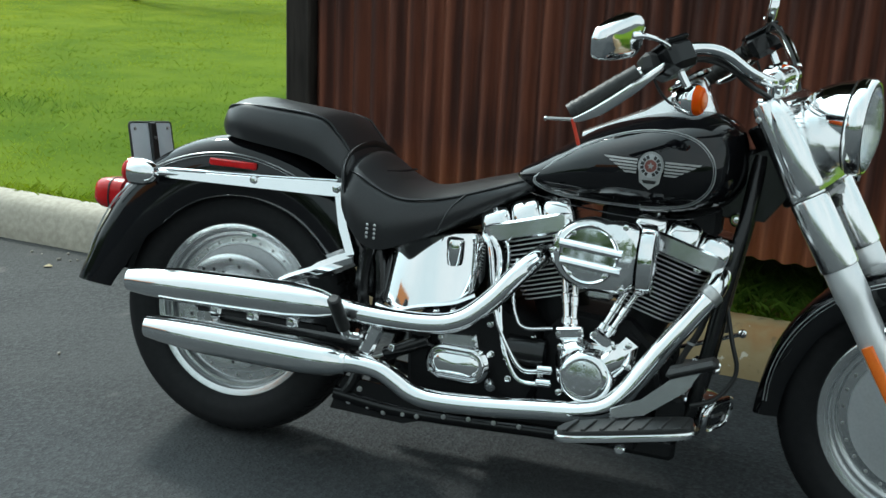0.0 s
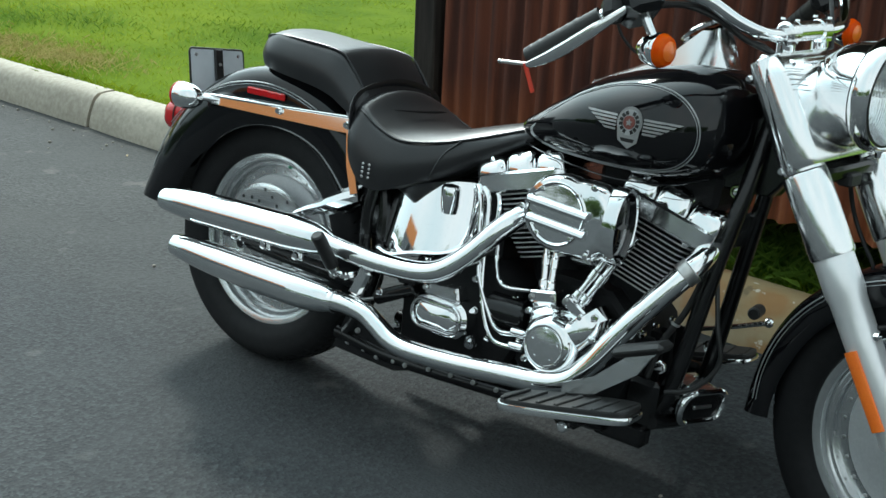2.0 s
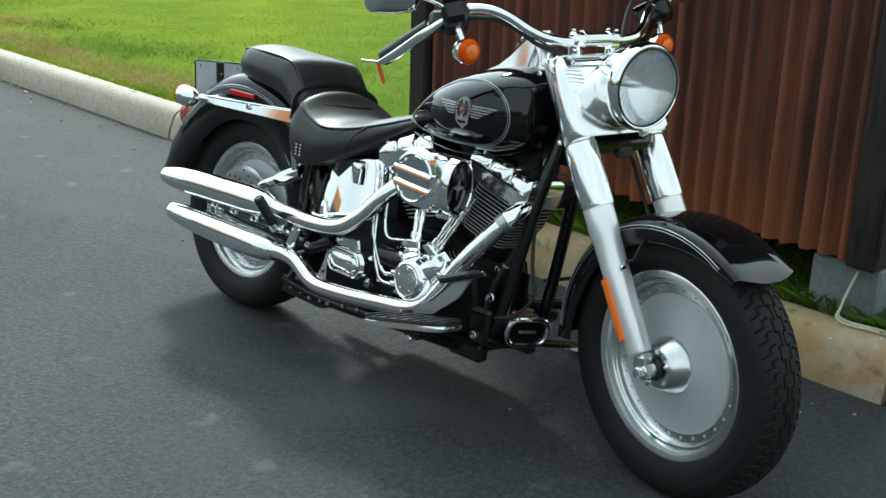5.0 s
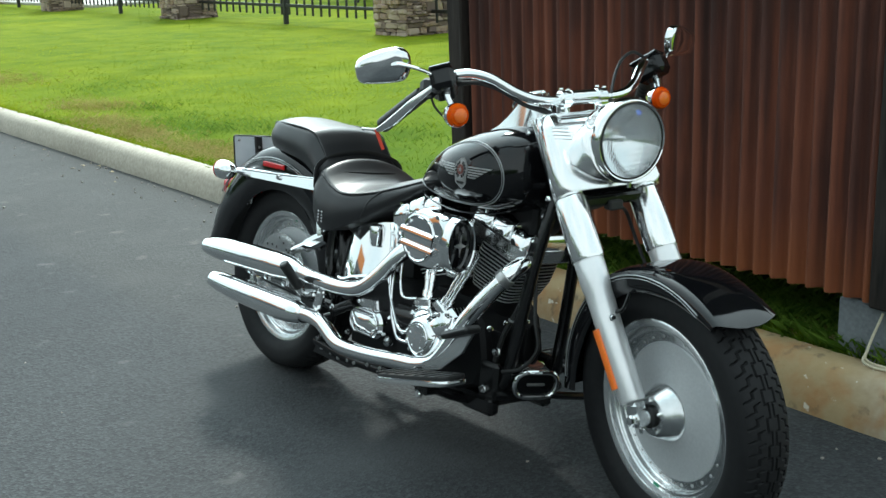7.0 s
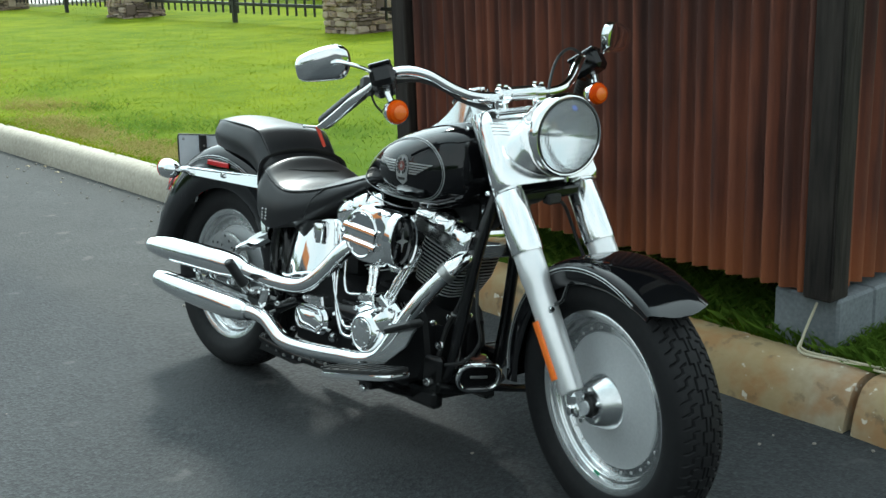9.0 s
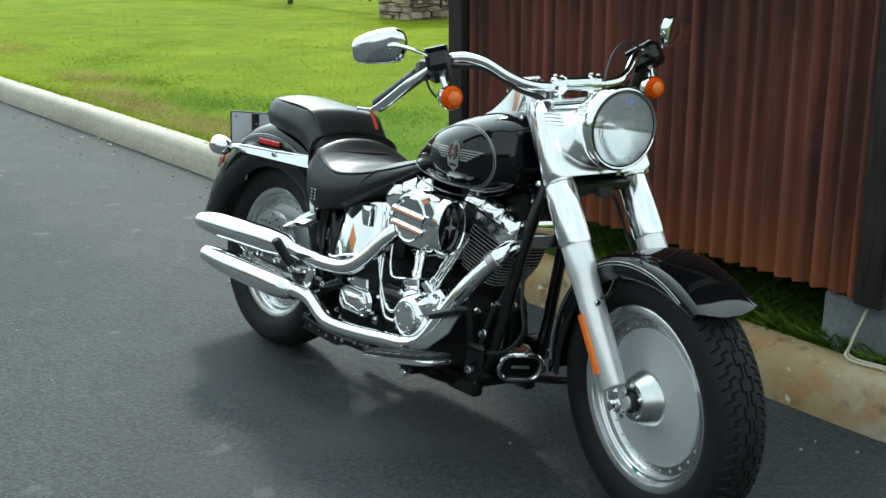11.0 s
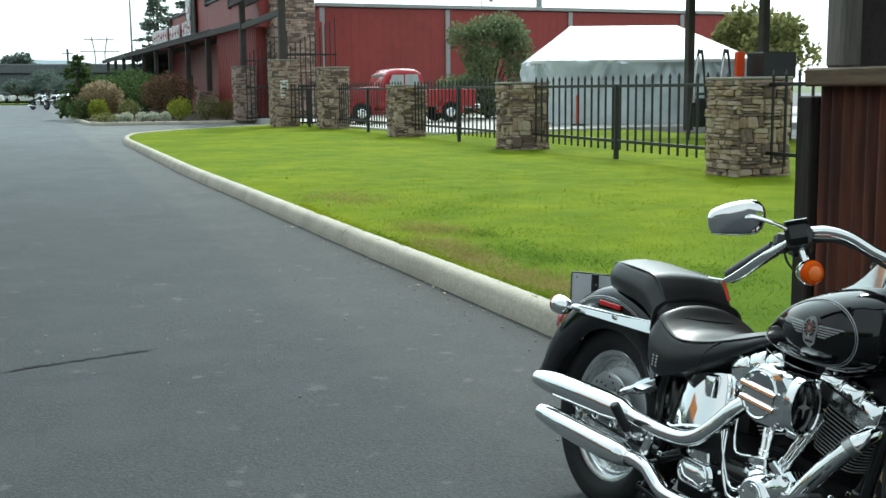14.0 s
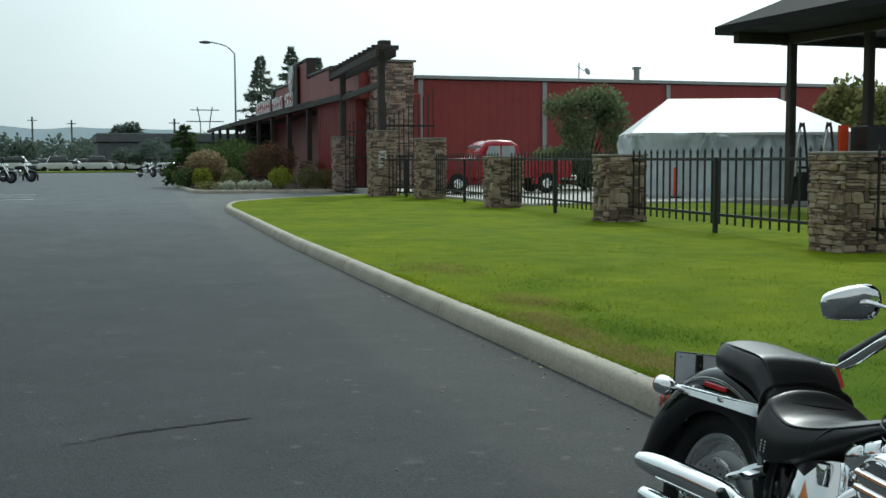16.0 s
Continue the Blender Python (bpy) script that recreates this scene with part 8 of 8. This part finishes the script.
bp("brake_pipe", tube([(0.455, -0.160, 0.300), (0.420, -0.150, 0.285), (0.35, -0.135, 0.262), (0.24, -0.120, 0.245), (0.15, -0.105, 0.245)], 0.004, 8, 6), M_steel, "thin steel brake pipe")
for pts in ([(0.662, -0.11, 0.60), (0.687, -0.122, 0.57), (0.694, -0.128, 0.52), (0.684, -0.130, 0.46)], [(0.677, -0.10, 0.605), (0.707, -0.112, 0.585), (0.714, -0.118, 0.53), (0.700, -0.122, 0.47)]):
    bp("breather_hose", tube(pts, 0.0048, 8, 6), M_chrome, "chrome-braided breather hose")
for x, y, z in ((0.470, -0.128, 0.372), (0.500, -0.130, 0.245), (0.712, -0.130, 0.262), (0.745, -0.132, 0.285), (0.790, -0.120, 0.385), (0.700, -0.128, 0.335), (0.560, -0.128, 0.412), (0.600, -0.128, 0.418), (0.690, -0.126, 0.402), (0.815, -0.118, 0.300)):
    bp("case_bolt", bolt((x, y, z), (0, -1, 0), 0.0065, 0.009), M_chrome)
bp("drain_plug", lathe([(0.0, 0.020), (0.010, 0.018), (0.014, 0.010), (0.014, 0.0), (0.0, -0.01)], (0.705, -0.135, 0.268), (0.4, -1, -0.4), 14), M_satin, "polished drain plug")
for x, z in ((0.535, 0.152), (0.60, 0.163), (0.66, 0.168), (0.72, 0.170), (0.78, 0.172)):
    bp("frame_bolt", bolt((x, -0.128 + 0.02 * (x - 0.5), z + 0.004), (0, -1, 0), 0.005, 0.005), M_steel)
bp("wiring_loom", tube([(1.155, -0.02, 0.66), (1.175, -0.055, 0.58), (1.150, -0.070, 0.46), (1.115, -0.080, 0.38), (1.10, -0.09, 0.30)], 0.007, 8, 6), M_hose, "black wiring loom along the frame")
for k, (x, z) in enumerate(((1.168, 0.53), (1.132, 0.42))):
    bp("cable_tie", lathe([(0.0085, -0.003), (0.0095, -0.002), (0.0095, 0.002), (0.0085, 0.003)], (x, -0.062 - 0.012 * k, z), (0.25, 0.1, 1), 12), M_stripe)

# ---- steered front end ----
FX = Vector((0.515, 0, -0.857)).normalized()


def fork_at(z, y, fwd=0.0):
    return Vector((1.357 + (0.785 - z) * 0.601, y, z)) + Vector((0.857, 0, 0.515)) * fwd


for s in (-1, 1):
    y = s * 0.110
    leg = fp("fork_leg", lathe([(0.0, 0), (0.034, 0.0), (0.036, 0.004), (0.0365, 0.085), (0.0335, 0.100), (0.0325, 0.16), (0.0305, 0.362), (0.0285, 0.368), (0.022, 0.3695), (0, 0.3695)], fork_at(0.668, y), FX, 32), M_forkleg,
             "polished aluminium fork leg")
    fp("fork_cover", lathe([(0.030, 0.0), (0.0385, 0.0), (0.0405, 0.004), (0.0405, 0.150), (0.0385, 0.156), (0.036, 0.156)], fork_at(0.784, y), FX, 36), M_forksilver, "satin silver fork cover")
    up = fp("fork_shroud", loft([[tuple(fork_at(z, y) + Vector((0.857, 0, 0.515)) * (0.0385 * w * math.cos(t)) + Vector((0, 1, 0)) * (0.0385 * w2 * math.sin(t))) for t in np.linspace(0, 2 * math.pi, 33)[:-1]]
                                 for z, w, w2 in ((0.786, 0.98, 0.98), (0.80, 1.0, 1.0), (0.88, 0.90, 0.94), (0.955, 0.78, 0.88), (0.967, 0.70, 0.8))]), M_forksilver, "satin silver upper fork shroud", 40)
    for z in (0.945, 0.795):
        fp("shroud_screw", bolt(tuple(fork_at(z, s * 0.158, -0.012)), (0, s, 0), 0.0055, 0.006), M_chrome, parent=up)
    c0, c1 = fork_at(0.508, s * 0.1440, -0.008), fork_at(0.384, s * 0.1420, -0.008)
    fp("fork_reflector", tube([tuple(c0), tuple(c0.lerp(c1, 0.5)), tuple(c1)], 0.0125, 8, 3, True, 0.35), M_reflector, "amber fork reflector")
    fp("axle_clamp", join(cyl((WF[0], s * 0.084, WF[2]), (WF[0], s * 0.124, WF[2]), 0.019, 20, 0.003), box((1.630, y, 0.340), (0.034, 0.040, 0.040), 0.008)), M_satin, "polished axle clamp")
    fp("axle_nut", bolt((WF[0], s * 0.124, WF[2]), (0, s, 0), 0.013, 0.014), M_chrome)
    for bx_, by_ in ((1.655, 0.112), (1.630, 0.094)):
        fp("clamp_bolt", bolt((bx_, s * by_, 0.300), (0, 0, -1), 0.006, 0.01), M_chrome)
    fp("fender_bracket", tube([tuple(fork_at(0.53, s * 0.100, 0.028)), (1.56, s * 0.096, 0.560), (1.575, s * 0.090, 0.600)], 0.005, 8, 4), M_frame)
    fp("bracket_bolt", bolt(tuple(fork_at(0.520, s * 0.118, 0.032)), (1, 0, 0.3), 0.007, 0.008), M_chrome)
fp("front_caliper", box((1.555, 0.098, 0.385), (0.075, 0.045, 0.11), 0.012), M_satin, "polished front brake caliper")
# nacelle panel between the shrouds
rings = []
for z, hw, f0, f1 in ((0.790, 0.150, -0.018, 0.040), (0.802, 0.157, -0.018, 0.046), (0.86, 0.152, -0.018, 0.050), (0.93, 0.145, -0.018, 0.046), (0.962, 0.138, -0.018, 0.034), (0.970, 0.132, -0.018, 0.026)):
    ring = []
    for px, py in rounded(f1 - f0, 2 * hw, 0.030, 6, (f0 + f1) / 2):
        ring.append(tuple(fork_at(z, py, px)))
    rings.append(ring)
nac = fp("headlamp_nacelle", loft(rings), M_forksilver, "satin silver headlamp nacelle panel", 35)
for s in (-1, 1):
    for k in range(5):
        z = 0.940 - 0.0085 * k
        fp("louvre_line", tube([tuple(fork_at(z, s * 0.130, 0.0455)), tuple(fork_at(z - 0.003, s * 0.108, 0.0478)), tuple(fork_at(z - 0.006, s * 0.084, 0.0485))], 0.0007, 6, 5), M_cast, parent=nac)
fp("neck_mount", prism([(1.295, 0.835), (1.352, 0.838), (1.340, 0.890), (1.305, 0.925)], -0.055, 0.055, 0.012), M_frame, "black headlamp mount")
M_bowl = surface("reflector_bowl_metal", (0.93, 0.94, 0.95), (0.97, 0.98, 0.98), 0.07, metal=1.0, grain=20, bump=0)
HC = (1.376, 0.014, 0.926)
HA = (1, 0, -0.03)
hl = fp("headlamp", lathe([(0.0, -0.088), (0.030, -0.085), (0.056, -0.068), (0.076, -0.040), (0.089, -0.005), (0.0945, 0.022), (0.096, 0.026), (0.100, 0.0275), (0.1025, 0.031), (0.1038, 0.037), (0.1038, 0.044), (0.1030, 0.051), (0.1010, 0.0565), (0.0985, 0.0605), (0.0955, 0.0625), (0.0925, 0.0615), (0.0915, 0.056)], HC, HA, 56), M_chrome,
        "round chrome headlamp", 40)
fp("rim_line", lathe([(0.0950, 0.0225), (0.0962, 0.0235), (0.0962, 0.0255), (0.0950, 0.0265)], HC, HA, 56), M_hose, parent=hl)
fp("reflector_bowl", lathe([(0.0935 * k / 14, -0.004 + 0.056 * (k / 14) ** 2) for k in range(15)], HC, HA, 48), M_bowl, "mirror reflector bowl", parent=hl)
M_lens = glass_material("fluted_headlamp_glass", (0.97, 0.985, 0.99), 0.0)
nl, ll = M_lens.node_tree.nodes, M_lens.node_tree.links
wv = nl.new("ShaderNodeTexWave")
wv.inputs["Scale"].default_value, wv.inputs["Distortion"].default_value = 60.0, 0.0
wv.bands_direction = "Y"
tcx = nl.new("ShaderNodeTexCoord")
ll.new(tcx.outputs["Object"], wv.inputs["Vector"])
bmp = nl.new("ShaderNodeBump")
bmp.inputs["Strength"].default_value, bmp.inputs["Distance"].default_value = 0.5, 0.0016
nl["Principled BSDF"].inputs["IOR"].default_value = 1.16
nl["Principled BSDF"].inputs["Transmission Weight"].default_value = 0.93
wv2 = nl.new("ShaderNodeTexWave")
wv2.inputs["Scale"].default_value, wv2.inputs["Distortion"].default_value = 24.0, 0.0
wv2.bands_direction = "Z"
ll.new(tcx.outputs["Object"], wv2.inputs["Vector"])
flute = nl.new("ShaderNodeMath")
flute.operation = "ADD"
ll.new(wv.outputs["Fac"], flute.inputs[0])
ll.new(wv2.outputs["Fac"], flute.inputs[1])
ll.new(flute.outputs[0], bmp.inputs["Height"])
ll.new(bmp.outputs[0], nl["Principled BSDF"].inputs["Normal"])
lens_prof = [(0.0935, 0.054), (0.085, 0.0635), (0.065, 0.0725), (0.040, 0.0780), (0.018, 0.0800), (0.0, 0.0805)]
ln = fp("lens", lathe(lens_prof + [(r, h - 0.003) for r, h in lens_prof[::-1]], HC, HA, 48), M_lens, "clear fluted glass lens", 60, parent=hl)
ln.visible_shadow = False
fp("lens_gasket", lathe([(0.0925, 0.0600), (0.0920, 0.0618), (0.0900, 0.0630), (0.0885, 0.0630), (0.0885, 0.0590)], HC, HA, 56), M_hose, "black lens gasket", parent=hl)
fp("bulb", join(lathe([(0.0, 0.034), (0.007, 0.031), (0.009, 0.022), (0.007, -0.002)], HC, HA, 16)), M_glass, "small glass bulb", parent=hl)
fp("blue_sticker", lathe([(0.0075, 0.0), (0.0075, 0.0012), (0, 0.0012)], (1.4405, 0.028, 0.991), (1, 0.12, 0.62), 14), M_blue, parent=hl)
fp("rim_screw", bolt((1.424, 0.014, 0.823), (0, 0, -1), 0.006, 0.012), M_chrome, parent=hl)

# handlebar and controls
BAR = [(0.950, 0.408, 0.948), (1.000, 0.384, 0.985), (1.060, 0.352, 1.030), (1.115, 0.312, 1.070), (1.155, 0.268, 1.082), (1.190, 0.225, 1.070), (1.222, 0.180, 1.038), (1.244, 0.135, 1.018), (1.250, 0.08, 1.011), (1.250, 0.0, 1.011)]
full = [(x, -y, z) for x, y, z in BAR] + BAR[-2::-1]
fp("handlebar", tube(full, 0.0127, 16, 6), M_chrome, "chrome buckhorn handlebar", 60)
for s in (-1, 1):
    ri = fp("riser", join(cyl((1.252, s * 0.057, 0.955), (1.250, s * 0.057, 1.000), 0.017, 18, 0.003), box((1.250, s * 0.057, 0.998), (0.036, 0.032, 0.018), 0.006)), M_chrome, "chrome bar riser")
    for bx_ in (1.266, 1.236):
        fp("clamp_bolt", bolt((bx_, s * 0.054, 1.0355), (0, 0, 1), 0.005, 0.005), M_chrome, parent=ri)
fp("clamp_bridge", join(cyl((1.250, -0.070, 1.013), (1.250, -0.036, 1.013), 0.0215, 24, 0.005), cyl((1.250, -0.037, 1.015), (1.250, 0.037, 1.015), 0.0185, 24, 0.002), cyl((1.250, 0.036, 1.013), (1.250, 0.070, 1.013), 0.0215, 24, 0.005)), M_satinchrome, "rounded chrome clamp over the bar")
fp("top_plate", box((1.262, 0, 0.968), (0.075, 0.20, 0.012), 0.004), M_chrome, "chrome top plate")
for s in (-1, 1):
    gp = fp("grip", tube([(0.948, s * 0.4095, 0.9465), (1.000, s * 0.384, 0.985), (1.062, s * 0.351, 1.031)], 0.0195, 16, 6), M_hose, "black rubber grip")
    for k in range(6):
        f = 0.1 + 0.14 * k
        q = Vector((0.948, s * 0.4095, 0.9465)).lerp(Vector((1.050, s * 0.357, 1.0225)), f)
        dq = Vector((0.102, -s * 0.053, 0.076)).normalized()
        fp("grip_ridge", lathe([(0.0195, -0.005), (0.0203, -0.003), (0.0203, 0.003), (0.0195, 0.005)], tuple(q), tuple(dq), 16), M_hose, parent=gp)
    HB = Matrix.Translation((1.078, s * 0.340, 1.046)) @ Matrix.Rotation(s * radians(38), 4, "Z") @ Matrix.Rotation(radians(-33), 4, "Y")
    fp("switch_housing", moved(box((0, 0, 0), (0.046, 0.042, 0.048), 0.012), HB), M_hose, "black switch housing")
    MB = Matrix.Translation((1.113, s * 0.317, 1.062)) @ Matrix.Rotation(s * radians(34), 4, "Z") @ Matrix.Rotation(radians(-30), 4, "Y") @ Matrix.Rotation(s * radians(-14), 4, "X")
    mc = fp("master_cylinder" if s < 0 else "clutch_perch", moved(box((0, 0, -0.004), (0.092, 0.062, 0.058), 0.012), MB), M_frame, "black control housing on the bar")
    fp("housing_lid", moved(box((0, 0, 0.0265), (0.088, 0.058, 0.010), 0.0045), MB), M_frame, parent=mc)
    lv = fp("lever", tube([(1.112, s * 0.345, 1.052), (1.075, s * 0.385, 1.012), (1.020, s * 0.415, 0.966), (0.985, s * 0.431, 0.945), (0.968, s * 0.437, 0.938)], [0.006, 0.0105, 0.0115, 0.008, 0.005], 10, 6, True, 0.45), M_satinchrome, "polished hand lever")
    fp("lever_rod", tube([(0.972, s * 0.435, 0.940), (0.915, s * 0.450, 0.938)], 0.0035, 8, 1), M_steel, parent=lv)
    fp("lever_ball", ball((0.915, s * 0.450, 0.938), 0.0048, 12, 8), M_satin, parent=lv)
    sg = fp("front_signal", lathe([(0.0, -0.040), (0.014, -0.036), (0.025, -0.022), (0.030, -0.004), (0.0315, 0.006), (0.030, 0.010)], (1.158, s * 0.310, 0.985), (1, 0, 0.02), 28), M_chrome, "chrome turn signal with amber lens")
    fp("lens", lathe([(0.0295, 0.008), (0.0295, 0.014), (0.025, 0.022), (0.013, 0.027), (0.0, 0.028)], (1.158, s * 0.310, 0.985), (1, 0, 0.02), 28), M_lens_orange, "round amber lens", parent=sg)
    # glow at the middle of the lens, put in as a lighter amber cap
    fp("lens_centre", lathe([(0.0175, 0.0265), (0.0165, 0.0275), (0.010, 0.0295), (0.0, 0.0302)], (1.158, s * 0.310, 0.985), (1, 0, 0.02), 24), M_reflector, "lighter amber cap for the glow in the lens middle", parent=sg)
    fp("stalk", tube([(1.158, s * 0.312, 0.995), (1.140, s * 0.318, 1.025), (1.122, s * 0.320, 1.060)], [0.008, 0.009, 0.008], 10, 4), M_chrome, parent=sg)
    fp("signal_wire", tube([(1.145, s * 0.312, 0.975), (1.120, s * 0.318, 0.975), (1.100, s * 0.335, 1.000), (1.085, s * 0.340, 1.03)], 0.003, 6, 5), M_hose, parent=sg)
    MC = Matrix.Translation((1.055, s * 0.452, 1.108) if s < 0 else (1.085, 0.440, 1.130)) @ Matrix.Rotation(radians(-15) if s < 0 else radians(20), 4, "Z") @ Matrix.Rotation(radians(8), 4, "Y")
    o = [(p.x, p.y) for p in spline([(x, z, 0) for x, z in ((-0.069, -0.004), (-0.057, 0.017), (-0.016, 0.034), (0.030, 0.043), (0.060, 0.032), (0.069, 0.0), (0.056, -0.036), (0.025, -0.044), (-0.030, -0.045), (-0.060, -0.038), (-0.069, -0.004))], 4)][:-1]
    rings = [[(x, f * y_ * -s, f * z_) for y_, z_ in o] for x, f in ((-0.010, 0.95), (-0.008, 1.0), (0.003, 1.0), (0.010, 0.955), (0.0155 if s < 0 else 0.013, 0.86), (0.0190 if s < 0 else 0.0145, 0.60), (0.0205 if s < 0 else 0.015, 0.02))]
    mi = fp("mirror", moved(loft(rings), MC), M_chrome, "chrome-backed rear-view mirror", 50)
    fp("mirror_glass", moved(loft([[(x, f * y_ * -s, f * z_) for y_, z_ in o] for x, f in ((-0.0102, 0.92), (-0.0112, 0.91))]), MC), M_mirror, parent=mi)
    fp("mirror_stem", tube([(1.076, s * 0.436, 1.108), (1.094, s * 0.422, 1.109), (1.112, s * 0.390, 1.100), (1.122, s * 0.358, 1.086), (1.122, s * 0.342, 1.066), (1.118, s * 0.335, 1.05)], [0.008, 0.0055, 0.0046, 0.0046, 0.006, 0.007], 10, 6), M_chrome, parent=mi)
fp("key_tag", moved(box((0, 0, -0.026), (0.005, 0.009, 0.056), 0.0015), Matrix.Translation((0.966, -0.437, 0.940)) @ Matrix.Rotation(radians(14), 4, "X") @ Matrix.Rotation(radians(-12), 4, "Y")), M_tag, "red tag hanging from the lever")
fp("throttle_cable", tube([(1.11, -0.30, 1.05), (1.155, -0.25, 1.058), (1.195, -0.205, 1.040), (1.225, -0.155, 1.005), (1.238, -0.10, 0.988), (1.25, -0.05, 0.955)], 0.0045, 8, 6), M_hose, "black control cable")
fp("brake_line", tube([(1.125, -0.285, 1.060), (1.185, -0.215, 1.055), (1.225, -0.165, 1.010), (1.245, -0.11, 0.985), (1.265, -0.06, 0.960)], 0.0055, 8, 6), M_hose, "black brake line under the bar")
fp("clutch_cable", tube([(1.12, 0.30, 1.085), (1.15, 0.23, 1.110), (1.20, 0.15, 1.088), (1.25, 0.09, 1.03), (1.28, 0.06, 0.95)], 0.0042, 8, 6), M_hose, "black clutch cable")
fp("lower_tree", box((1.352, 0, 0.778), (0.075, 0.22, 0.026), 0.006), M_frame, "black lower fork bridge")
fp("brake_tee", join(box((1.385, 0.0, 0.765), (0.03, 0.04, 0.025), 0.004), tube([(1.385, 0.02, 0.76), (1.36, 0.06, 0.73), (1.375, 0.08, 0.66), (1.44, 0.085, 0.56), (1.53, 0.09, 0.44)], 0.0045, 8, 6)), M_hose, "black brake hose")
